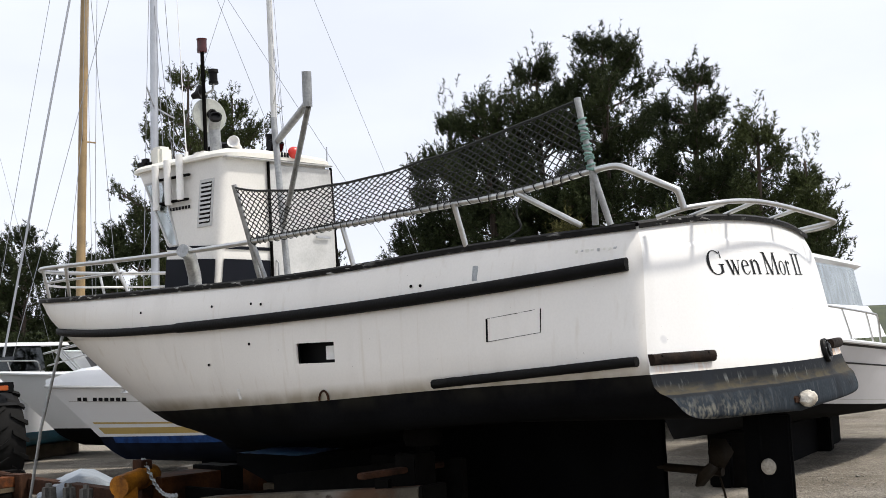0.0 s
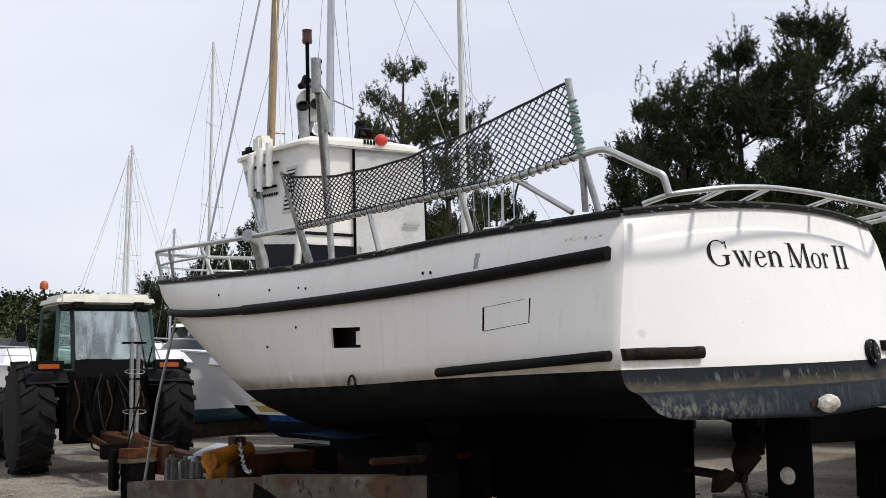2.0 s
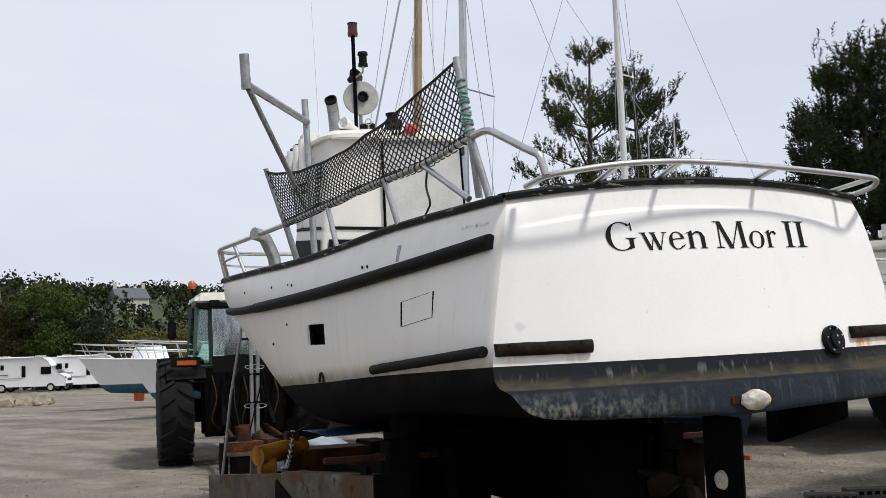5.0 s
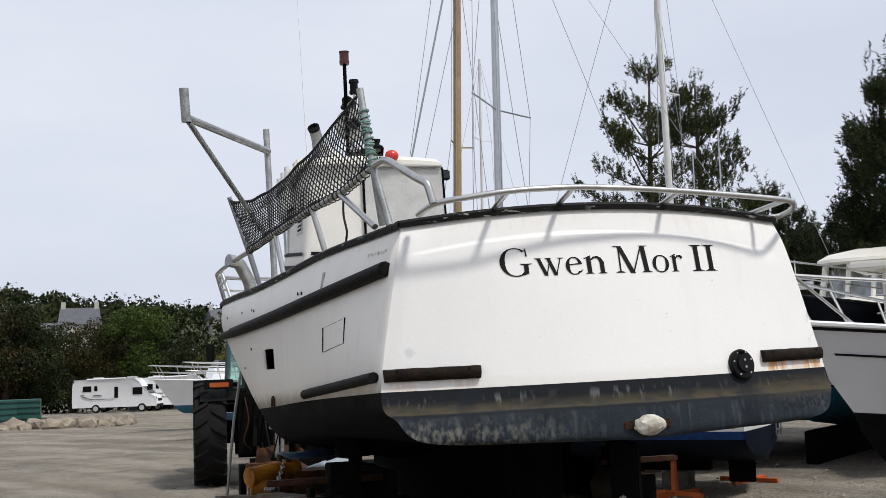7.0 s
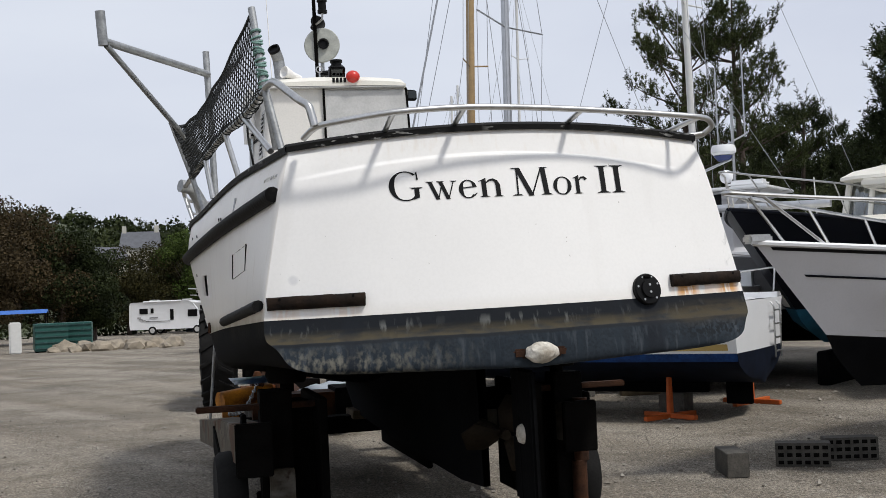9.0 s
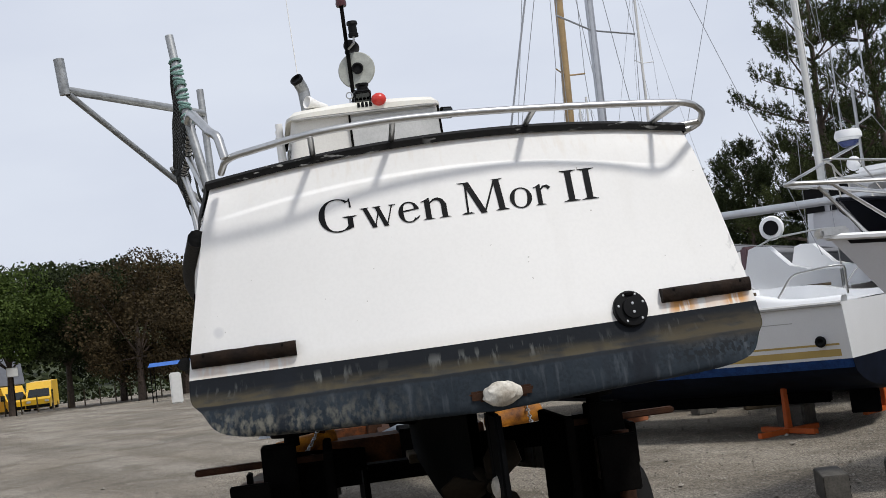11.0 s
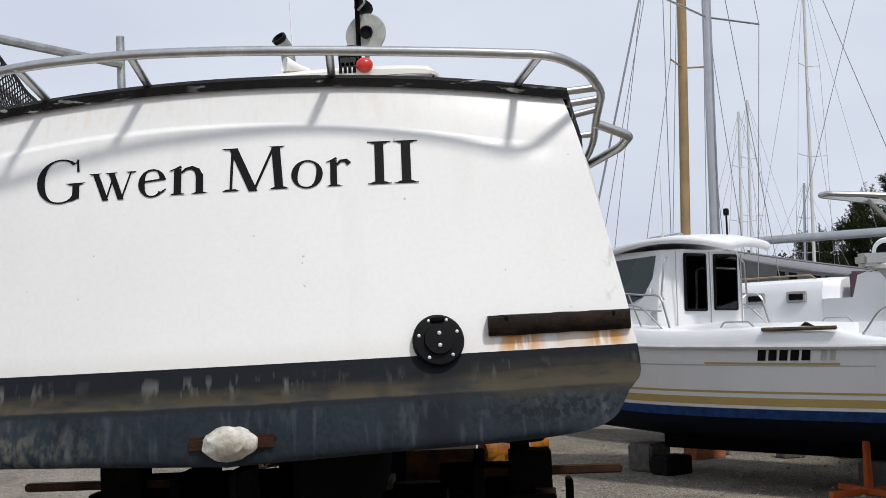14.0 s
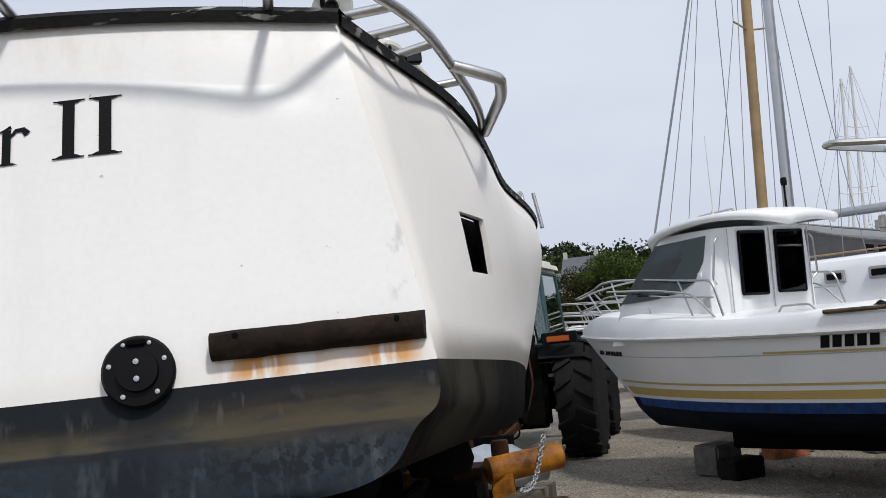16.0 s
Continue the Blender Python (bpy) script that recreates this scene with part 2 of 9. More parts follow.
def stained_white(name, transom, tone=(0.80, 0.79, 0.765)):
    """White gelcoat with grime, rust weeps under the fenders and a scum line above the bottom paint."""
    m = mat(name, tone, 0.42, var=0.03, scale=1.3, coat=0.05, bump=0.03, bscale=8, spec=0.4)
    n, l, p = nodes_of(m)
    tc, sep = n.new("ShaderNodeTexCoord"), n.new("ShaderNodeSeparateXYZ")
    l.new(tc.outputs["Object"], sep.inputs[0])
    x, y, z = sep.outputs
    c = p.inputs["Base Color"].links[0].from_socket
    grime = noise_node(n, l, tc.outputs["Object"], 3.0, 6, (1.4, 1.4, 0.25))
    c = over(n, l, c, (0.5, 0.47, 0.42), math_node(n, l, "MULTIPLY", band(n, l, grime, 0.56, 0.72, 2, 3), 0.16))
    specks = noise_node(n, l, tc.outputs["Object"], 38.0, 2)
    c = over(n, l, c, (0.22, 0.19, 0.15), math_node(n, l, "MULTIPLY", band(n, l, specks, 0.76, 0.79, 2, 3), 0.5))
    if transom:
        streak = noise_node(n, l, tc.outputs["Object"], 22.0, 3, (1, 1, 0.05))
        ax = math_node(n, l, "ABSOLUTE", x)
        for x0, x1, k in ((0.90, 1.02, 1.0), (1.20, 1.31, 1.0), (0.86, 1.33, 0.35)):
            f = math_node(n, l, "MULTIPLY", band(n, l, ax, x0 - 0.03, x0 + 0.02, x1 - 0.02, x1 + 0.02), band(n, l, z, 1.70, 1.735, 1.765, 1.80))
            f = math_node(n, l, "MULTIPLY", f, band(n, l, streak, 0.40, 0.52, 2, 3))
            side_k = math_node(n, l, "ADD", math_node(n, l, "MULTIPLY", math_node(n, l, "GREATER_THAN", x, 0.0), 0.75), 0.2)
            c = over(n, l, c, (0.60, 0.26, 0.035), math_node(n, l, "MULTIPLY", math_node(n, l, "MULTIPLY", f, side_k), k))
        c = over(n, l, c, (0.45, 0.40, 0.30), math_node(n, l, "MULTIPLY", band(n, l, z, 1.69, 1.71, 1.725, 1.79), 0.22))
        f = math_node(n, l, "MULTIPLY", band(n, l, z, 2.48, 2.6, 2.9, 3.0), band(n, l, streak, 0.55, 0.68, 2, 3))
        c = over(n, l, c, (0.5, 0.36, 0.2), math_node(n, l, "MULTIPLY", f, 0.14))
        # a grey smudge above the port fender and chipped gelcoat by the starboard corner
        dx = math_node(n, l, "MULTIPLY", math_node(n, l, "ADD", x, 1.2), math_node(n, l, "ADD", x, 1.2))
        dz = math_node(n, l, "MULTIPLY", math_node(n, l, "SUBTRACT", z, 1.92), math_node(n, l, "SUBTRACT", z, 1.92))
        c = over(n, l, c, (0.5, 0.5, 0.52), math_node(n, l, "MULTIPLY", band(n, l, math_node(n, l, "ADD", dx, dz), -2, -1, 0.0002, 0.0009), 0.5))
        chip = noise_node(n, l, tc.outputs["Object"], 30.0, 6, (1, 1, 0.6))
        f = math_node(n, l, "MULTIPLY", band(n, l, x, 1.255, 1.275, 1.295, 1.31), band(n, l, z, 1.86, 1.9, 2.04, 2.1))
        c = over(n, l, c, (0.3, 0.3, 0.3), math_node(n, l, "MULTIPLY", math_node(n, l, "MULTIPLY", f, band(n, l, chip, 0.52, 0.62, 2, 3)), 0.4))
    else:
        d = math_node(n, l, "ADD", z, math_node(n, l, "MULTIPLY", y, 0.043))
        blot = noise_node(n, l, tc.outputs["Object"], 5.0, 5, (1, 1, 0.6))
        f = math_node(n, l, "MULTIPLY", band(n, l, d, 1.66, 1.70, 1.735, 1.82), band(n, l, blot, 0.3, 0.62, 2, 3))
        portside = math_node(n, l, "ADD", math_node(n, l, "MULTIPLY", math_node(n, l, "LESS_THAN", x, 0.0), 0.5), 0.1)
        c = over(n, l, c, (0.36, 0.31, 0.21), math_node(n, l, "MULTIPLY", f, portside))
        streak = noise_node(n, l, tc.outputs["Object"], 14.0, 4, (1, 1, 0.06))
        f = math_node(n, l, "MULTIPLY", band(n, l, streak, 0.60, 0.72, 2, 3), math_node(n, l, "MULTIPLY", portside, 0.3))
        c = over(n, l, c, (0.42, 0.33, 0.2), f)
    l.new(c, p.inputs["Base Color"])
    return m


def weathered_bottom():
    """Transom antifouling: dark upper band, brown tide line, streaked blue-grey below."""
    m = mat("weathered_antifouling", (0.028, 0.036, 0.045), 0.75, var=0.3, scale=4, col2=(0.014, 0.019, 0.025), bump=0.2, bscale=30, spec=0.1)
    n, l, p = nodes_of(m)
    tc, sep = n.new("ShaderNodeTexCoord"), n.new("ShaderNodeSeparateXYZ")
    obj = tc.outputs["Object"]
    l.new(obj, sep.inputs[0])
    x, y, z = sep.outputs
    wob = math_node(n, l, "MULTIPLY", math_node(n, l, "SUBTRACT", noise_node(n, l, obj, 6.0, 4), 0.5), 0.014)
    zz = math_node(n, l, "ADD", z, wob)
    c = p.inputs["Base Color"].links[0].from_socket
    streak = noise_node(n, l, obj, 26.0, 6, (1, 1, 0.05))
    c = over(n, l, c, (0.020, 0.027, 0.035), math_node(n, l, "MULTIPLY", band(n, l, streak, 0.46, 0.60, 2, 3), 0.7))
    pale = noise_node(n, l, obj, 30.0, 7, (1, 1, 0.07))
    c = over(n, l, c, (0.085, 0.098, 0.112), math_node(n, l, "MULTIPLY", math_node(n, l, "MULTIPLY", band(n, l, pale, 0.56, 0.70, 2, 3), band(n, l, z, 1.38, 1.44, 1.56, 1.60)), 0.38))
    # darker coat above the tide line, with pale runs
    c = over(n, l, c, (0.012, 0.014, 0.017), math_node(n, l, "MULTIPLY", band(n, l, zz, 1.62, 1.645, 2, 3), 0.95))
    patch = noise_node(n, l, obj, 3.0, 3)
    runs = noise_node(n, l, obj, 40.0, 6, (1, 1, 0.10))
    f = math_node(n, l, "MULTIPLY", band(n, l, runs, 0.53, 0.64, 2, 3), band(n, l, zz, 1.60, 1.635, 1.665, 1.70))
    c = over(n, l, c, (0.13, 0.135, 0.13), math_node(n, l, "MULTIPLY", math_node(n, l, "MULTIPLY", f, band(n, l, patch, 0.40, 0.60, 2, 3)), 0.8))
    # brown tide band, sharp and dark along its foot
    grain = noise_node(n, l, obj, 14.0, 8, (0.5, 1, 2.5))
    f = math_node(n, l, "MULTIPLY", band(n, l, zz, 1.593, 1.598, 1.622, 1.662), band(n, l, grain, 0.2, 0.55, 2, 3))
    c = over(n, l, c, (0.064, 0.054, 0.034), math_node(n, l, "MULTIPLY", f, 0.9))
    c = over(n, l, c, (0.011, 0.012, 0.013), math_node(n, l, "MULTIPLY", band(n, l, zz, 1.572, 1.584, 1.592, 1.598), 0.7))
    # chalky worn corner at the port quarter
    chalk = noise_node(n, l, obj, 42.0, 10, (1, 1, 0.6))
    edge = math_node(n, l, "MULTIPLY", band(n, l, z, 0, 0.1, 1.50, 1.585), band(n, l, math_node(n, l, "MULTIPLY", x, -1.0), 0.25, 1.0, 3, 4))
    c = over(n, l, c, (0.19, 0.18, 0.145), math_node(n, l, "MULTIPLY", math_node(n, l, "MULTIPLY", band(n, l, chalk, 0.44, 0.64, 2, 3), edge), 0.65))
    # brown film and dark flaking towards the starboard quarter
    stb = band(n, l, x, 0.70, 0.98, 2, 3)
    c = over(n, l, c, (0.052, 0.043, 0.028), math_node(n, l, "MULTIPLY", math_node(n, l, "MULTIPLY", stb, band(n, l, zz, 1.54, 1.60, 1.65, 1.70)), math_node(n, l, "MULTIPLY", band(n, l, grain, 0.25, 0.6, 2, 3), 0.75)))
    mottle = noise_node(n, l, obj, 48.0, 10, (1, 1, 0.8))
    f = math_node(n, l, "MULTIPLY", math_node(n, l, "MULTIPLY", band(n, l, mottle, 0.48, 0.54, 2, 3), stb), band(n, l, z, 1.47, 1.51, 1.55, 1.585))
    c = over(n, l, c, (0.012, 0.014, 0.016), math_node(n, l, "MULTIPLY", f, 0.85))
    # wet dark run under the round plate and a few others
    drip = noise_node(n, l, obj, 5.0, 3, (1, 1, 0.02))
    c = over(n, l, c, (0.014, 0.017, 0.022), math_node(n, l, "MULTIPLY", band(n, l, drip, 0.58, 0.68, 2, 3), 0.6))
    c = over(n, l, c, (0.012, 0.014, 0.018), math_node(n, l, "MULTIPLY", band(n, l, x, 0.60, 0.66, 0.72, 0.78), 0.65))
    l.new(c, p.inputs["Base Color"])
    return m


def bottom_paint():
    """Black antifouling with a dry olive scum just under the waterline."""
    m = mat("black_antifouling", (0.0048, 0.005, 0.0056), 0.8, var=0.3, scale=3, bump=0.15, bscale=25, spec=0.04)
    n, l, p = nodes_of(m)
    tc, sep = n.new("ShaderNodeTexCoord"), n.new("ShaderNodeSeparateXYZ")
    obj = tc.outputs["Object"]
    l.new(obj, sep.inputs[0])
    d = math_node(n, l, "ADD", sep.outputs[2], math_node(n, l, "MULTIPLY", sep.outputs[1], 0.043))
    c = p.inputs["Base Color"].links[0].from_socket
    run = noise_node(n, l, obj, 5.0, 8, (1, 1, 0.8))
    c = over(n, l, c, (0.02, 0.019, 0.014), math_node(n, l, "MULTIPLY", math_node(n, l, "MULTIPLY", band(n, l, d, 1.60, 1.69, 1.8, 2), band(n, l, run, 0.38, 0.62, 2, 3)), 0.6))
    aft = math_node(n, l, "MULTIPLY", band(n, l, sep.outputs[1], -5, -4, 0.3, 1.2), band(n, l, sep.outputs[0], 0.0, 0.4, 5, 6))
    c = over(n, l, c, (0.05, 0.047, 0.036), math_node(n, l, "MULTIPLY", math_node(n, l, "MULTIPLY", band(n, l, d, 1.40, 1.62, 1.8, 2), aft), math_node(n, l, "MULTIPLY", band(n, l, run, 0.3, 0.55, 2, 3), 0.8)))
    l.new(c, p.inputs["Base Color"])
    return m


def gravel():
    """Crushed stone: fine chips over pale dust with wheel tracks and darker patches."""
    m = mat("gravel_yard", (0.285, 0.25, 0.2), 0.95, var=0.14, scale=0.35, col2=(0.185, 0.165, 0.137), bump=0, fine=2.2, spec=0.2)
    n, l, p = nodes_of(m)
    tc = n.new("ShaderNodeTexCoord")
    c = p.inputs["Base Color"].links[0].from_socket
    turn = n.new("ShaderNodeMapping")
    turn.inputs["Rotation"].default_value = (0, 0, radians(-24))
    l.new(tc.outputs["Object"], turn.inputs["Vector"])
    track = noise_node(n, l, turn.outputs["Vector"], 1.0, 6, (0.85, 0.10, 1))
    c = over(n, l, c, (0.37, 0.337, 0.285), math_node(n, l, "MULTIPLY", band(n, l, track, 0.47, 0.64, 2, 3), 0.55))
    c = over(n, l, c, (0.15, 0.125, 0.095), math_node(n, l, "MULTIPLY", band(n, l, track, 0.0, 0.02, 0.38, 0.45), 0.35))
    patch = noise_node(n, l, tc.outputs["Object"], 0.9, 7)
    c = over(n, l, c, (0.14, 0.12, 0.093), math_node(n, l, "MULTIPLY", band(n, l, patch, 0.53, 0.66, 2, 3), 0.65))
    damp = noise_node(n, l, tc.outputs["Object"], 7.0, 6)
    c = over(n, l, c, (0.40, 0.375, 0.33), math_node(n, l, "MULTIPLY", band(n, l, damp, 0.58, 0.7, 2, 3), 0.4))
    heights = None
    for sc, k in ((62.0, 0.5), (150.0, 0.45)):
        v = n.new("ShaderNodeTexVoronoi")
        v.inputs["Scale"].default_value = sc
        l.new(tc.outputs["Object"], v.inputs["Vector"])
        bw = n.new("ShaderNodeRGBToBW")
        l.new(v.outputs["Color"], bw.inputs[0])
        mr = n.new("ShaderNodeMapRange")
        mr.inputs["From Min"].default_value, mr.inputs["From Max"].default_value = 0.15, 0.85
        mr.inputs["To Min"].default_value, mr.inputs["To Max"].default_value = 1 - k, 1 + k * 0.75
        l.new(bw.outputs[0], mr.inputs["Value"])
        mul = n.new("ShaderNodeVectorMath")
        mul.operation = "SCALE"
        l.new(c, mul.inputs[0])
        l.new(mr.outputs[0], mul.inputs["Scale"])
        c = mul.outputs[0]
        heights = v.outputs["Distance"] if heights is None else math_node(n, l, "ADD", heights, v.outputs["Distance"])
    l.new(c, p.inputs["Base Color"])
    b = n.new("ShaderNodeBump")
    b.invert = True
    b.inputs["Strength"].default_value, b.inputs["Distance"].default_value = 0.7, 0.012
    l.new(heights, b.inputs["Height"])
    l.new(b.outputs["Normal"], p.inputs["Normal"])
    return m


def worn_cap():
    """Black rubber with pale paint flecks along the edges."""
    m = mat("worn_cap_rubber", (0.008, 0.0076, 0.0072), 0.6, var=0.3, scale=7, bump=0.4, bscale=35, spec=0.2)
    n, l, p = nodes_of(m)
    tc = n.new("ShaderNodeTexCoord")
    c = p.inputs["Base Color"].links[0].from_socket
    fleck = noise_node(n, l, tc.outputs["Object"], 24.0, 8, (0.45, 0.45, 1.6))
    where = noise_node(n, l, tc.outputs["Object"], 2.5, 3)
    f = math_node(n, l, "MULTIPLY", band(n, l, fleck, 0.58, 0.63, 2, 3), band(n, l, where, 0.45, 0.58, 2, 3))
    c = over(n, l, c, (0.42, 0.42, 0.40), math_node(n, l, "MULTIPLY", f, 0.8))
    l.new(c, p.inputs["Base Color"])
    return m


WORN_CAP = worn_cap()
TRANSOM_WHITE = stained_white("stained_transom_gelcoat", True)
SIDE_WHITE = stained_white("stained_side_gelcoat", False, (0.79, 0.762, 0.715))
TRANSOM_BOTTOM = weathered_bottom()
BOTTOM = bottom_paint()


def foliage(name, a, b, lo=0.6, hi=1.5):
    m = mat(name, a, 0.7, var=0.25, scale=0.8, col2=b, fine=4, spec=0.12)
    n, l = m.node_tree.nodes, m.node_tree.links
    geo = n.new("ShaderNodeNewGeometry")
    hue = n.new("ShaderNodeHueSaturation")
    mr = n.new("ShaderNodeMapRange")
    mr.inputs["To Min"].default_value, mr.inputs["To Max"].default_value = lo, hi
    l.new(geo.outputs["Random Per Island"], mr.inputs["Value"])
    l.new(mr.outputs["Result"], hue.inputs["Value"])
    p = n["Principled BSDF"]
    src = p.inputs["Base Color"].links[0].from_socket
    l.new(src, hue.inputs["Color"])
    l.new(hue.outputs["Color"], p.inputs["Base Color"])
    return m


PINE = foliage("pine_needles", (0.06, 0.072, 0.024), (0.026, 0.036, 0.014))
PINE_DARK = foliage("dark_pine_needles", (0.036, 0.046, 0.017), (0.016, 0.023, 0.0095))
PINE_OLIVE = foliage("olive_pine_needles", (0.075, 0.07, 0.022), (0.034, 0.034, 0.012))
LEAF = foliage("fresh_leaves", (0.062, 0.092, 0.018), (0.026, 0.042, 0.009), 0.75, 1.25)
LEAF_YELLOW = foliage("yellow_green_leaves", (0.12, 0.115, 0.028), (0.05, 0.055, 0.016))
LEAF_DARK = foliage("dark_leaves", (0.025, 0.034, 0.0095), (0.010, 0.0145, 0.005), 0.75, 1.25)
LEAF_HILL = foliage("hill_leaves", (0.038, 0.048, 0.014), (0.017, 0.023, 0.007), 0.75, 1.25)
LEAF_OLIVE = foliage("olive_leaves", (0.04, 0.036, 0.010), (0.017, 0.016, 0.006), 0.75, 1.25)
LEAF_BROWN = foliage("budding_brown_leaves", (0.056, 0.04, 0.018), (0.026, 0.019, 0.009), 0.75, 1.25)


# ---- mesh helpers ----
def part(name, bm, material, parent=None, label="", smooth=False, mats=None):
    """Links a bmesh as one mesh object."""
    me = bpy.data.meshes.new(name)
    bmesh.ops.recalc_face_normals(bm, faces=bm.faces)
    bm.to_mesh(me)
    bm.free()
    for mm in mats or [material]:
        me.materials.append(mm)
    if smooth:
        me.shade_smooth()
        me.set_sharp_from_angle(angle=radians(38))
    ob = new(name, me)
    ob.parent = parent
    if label:
        tagged(ob, label)
    return ob


def empty(name, label, category, at=(0, 0, 0), rz=0.0, group="", kind=""):
    ob = new(name)
    ob.matrix_world = pose(*at, 0, 0, rz)
    return tagged(ob, label, category, group, kind)


def box(bm, cx, cy, cz, sx, sy, sz, bev=0.0, rot=None, taper=1.0):
    r = bmesh.ops.create_cube(bm, size=1.0)
    vs = r["verts"]
    for v in vs:
        k = taper if v.co.z > 0 else 1.0
        v.co = Vector((v.co.x * sx * k, v.co.y * sy * k, v.co.z * sz))
    if bev:
        es = list({e for v in vs for e in v.link_edges})
        g = bmesh.ops.bevel(bm, geom=es, offset=bev, segments=2, affect="EDGES")
        vs = list({v for f in g["faces"] for v in f.verts} | {v for v in vs if v.is_valid})
    m = Matrix.Translation((cx, cy, cz))
    if rot:
        m = m @ Euler([radians(a) for a in rot]).to_matrix().to_4x4()
    for v in vs:
        v.co = m @ v.co
    return vs


def tube(bm, pts, r, seg=8, caps=True, r_end=None):
    """A round tube along a polyline."""
    pts = [Vector(p) for p in pts]
    rings, side = [], None
    for i, p in enumerate(pts):
        d = (pts[min(i + 1, len(pts) - 1)] - pts[max(i - 1, 0)]).normalized()
        if side is None:
            side = d.orthogonal().normalized()
        else:
            side = (side - d * side.dot(d)).normalized()
        up = d.cross(side)
        k = r if r_end is None else r + (r_end - r) * i / max(1, len(pts) - 1)
        rings.append([bm.verts.new(p + (side * math.cos(a) + up * math.sin(a)) * k) for a in (2 * math.pi * j / seg for j in range(seg))])
    for a, b in zip(rings, rings[1:]):
        for j in range(seg):
            bm.faces.new((a[j], a[(j + 1) % seg], b[(j + 1) % seg], b[j]))
    if caps:
        bm.faces.new(rings[0][::-1])
        bm.faces.new(rings[-1])


def bend(pts, n=6, cut=0.35):
    """Rounds the corners of a polyline."""
    pts = [Vector(p) for p in pts]
    out = [pts[0]]
    for a, b, c in zip(pts, pts[1:], pts[2:]):
        k = cut * min((a - b).length, (c - b).length)
        p, q = b + (a - b).normalized() * k, b + (c - b).normalized() * k
        for i in range(n + 1):
            t = i / n
            out.append(p * (1 - t) ** 2 + b * 2 * t * (1 - t) + q * t * t)
    return out + [pts[-1]]


def lathe(bm, prof, m=Matrix(), seg=16):
    """Turns a profile of (radius, height) round z, then moves it by m."""
    rings = []
    for r, h in prof:
        rings.append([bm.verts.new(m @ Vector((r * math.cos(2 * math.pi * j / seg), r * math.sin(2 * math.pi * j / seg), h))) for j in range(seg)])
    for a, b in zip(rings, rings[1:]):
        for j in range(seg):
            bm.faces.new((a[j], a[(j + 1) % seg], b[(j + 1) % seg], b[j]))
    bm.faces.new(rings[0][::-1])
    bm.faces.new(rings[-1])


def grid(bm, rows, close=False):
    """Faces over a grid of points."""
    vv = [[bm.verts.new(p) for p in row] for row in rows]
    for a, b in zip(vv, vv[1:]):
        for i in range(len(a) - (0 if close else 1)):
            j = (i + 1) % len(a)
            q = (a[i], a[j], b[j], b[i])
            if len({tuple(round(c, 5) for c in v.co) for v in q}) > 2:
                bm.faces.new(q)
    return vv


def curve_at(table, x):
    """Smooth interpolation in a table of (x, value)."""
    if x <= table[0][0]:
        return table[0][1]
    if x >= table[-1][0]:
        return table[-1][1]
    for i in range(len(table) - 1):
        if x <= table[i + 1][0]:
            break
    x0, y0 = table[i]
    x1, y1 = table[i + 1]
    h = x1 - x0
    m0 = (y1 - table[i - 1][1]) / (x1 - table[i - 1][0]) if i > 0 else (y1 - y0) / h
    m1 = (table[i + 2][1] - y0) / (table[i + 2][0] - x0) if i + 2 < len(table) else (y1 - y0) / h
    t = (x - x0) / h
    return (2 * t**3 - 3 * t * t + 1) * y0 + (t**3 - 2 * t * t + t) * h * m0 + (3 * t * t - 2 * t**3) * y1 + (t**3 - t * t) * h * m1


def bake(ob):
    """Applies an object's modifiers to its mesh."""
    dg = bpy.context.evaluated_depsgraph_get()
    me = bpy.data.meshes.new_from_object(ob.evaluated_get(dg))
    ob.modifiers.clear()
    ob.data = me


def cut(ob, cutters):
    """Cuts openings through a mesh."""
    for bmc in cutters:
        me = bpy.data.meshes.new("cutter")
        bmesh.ops.recalc_face_normals(bmc, faces=bmc.faces)
        bmc.to_mesh(me)
        bmc.free()
        c = new("cutter", me)
        mo = ob.modifiers.new("cut", "BOOLEAN")
        mo.operation, mo.object, mo.solver = "DIFFERENCE", c, "EXACT"
        bake(ob)
        bpy.data.objects.remove(c)


# ---- ground ----
GROUND = gravel()
bm = bmesh.new()
rows = []
for i in range(-8, 61):
    y = -30 + 430 * (i / 60) ** 2.2 if i > 0 else -30 + 45 * i
    rows.append([(x, y, 0.012 * noise.noise((x * 0.35, y * 0.35, 0)) - 0.017 * max(0.0, y - 20)) for x in [520 * ((j - 40) / 40) ** 3 + 1.5 * (j - 40) for j in range(81)]])
grid(bm, rows)
ground = part("ground", bm, GROUND)
tagged(ground, "pale grey gravel boatyard ground with worn tracks", "ground", kind="structure")


# loose stones lying over the gravel where it is nearest
rng_stone = np.random.default_rng(3)
count = 9000
px, py = rng_stone.uniform(-9, 8, count), -3.5 + 17 * rng_stone.uniform(0, 1, count) ** 1.2
size = rng_stone.uniform(0.006, 0.02, count) * (1 + 1.3 * (rng_stone.uniform(0, 1, count) > 0.96))
shape = np.array([(1, 0, 0), (0, 1, 0), (-1, 0, 0), (0, -1, 0), (0, 0, 0.8), (0, 0, -0.5)])
jig = rng_stone.uniform(0.6, 1.3, (count, 6, 1))
turn = rng_stone.uniform(0, 2 * np.pi, count)
co, si = np.cos(turn)[:, None], np.sin(turn)[:, None]
base = shape[None] * jig * size[:, None, None]
verts = np.stack([base[:, :, 0] * co - base[:, :, 1] * si + px[:, None], base[:, :, 0] * si + base[:, :, 1] * co + py[:, None], base[:, :, 2] + (size * 0.3)[:, None] + 0.004], 2).reshape(-1, 3)
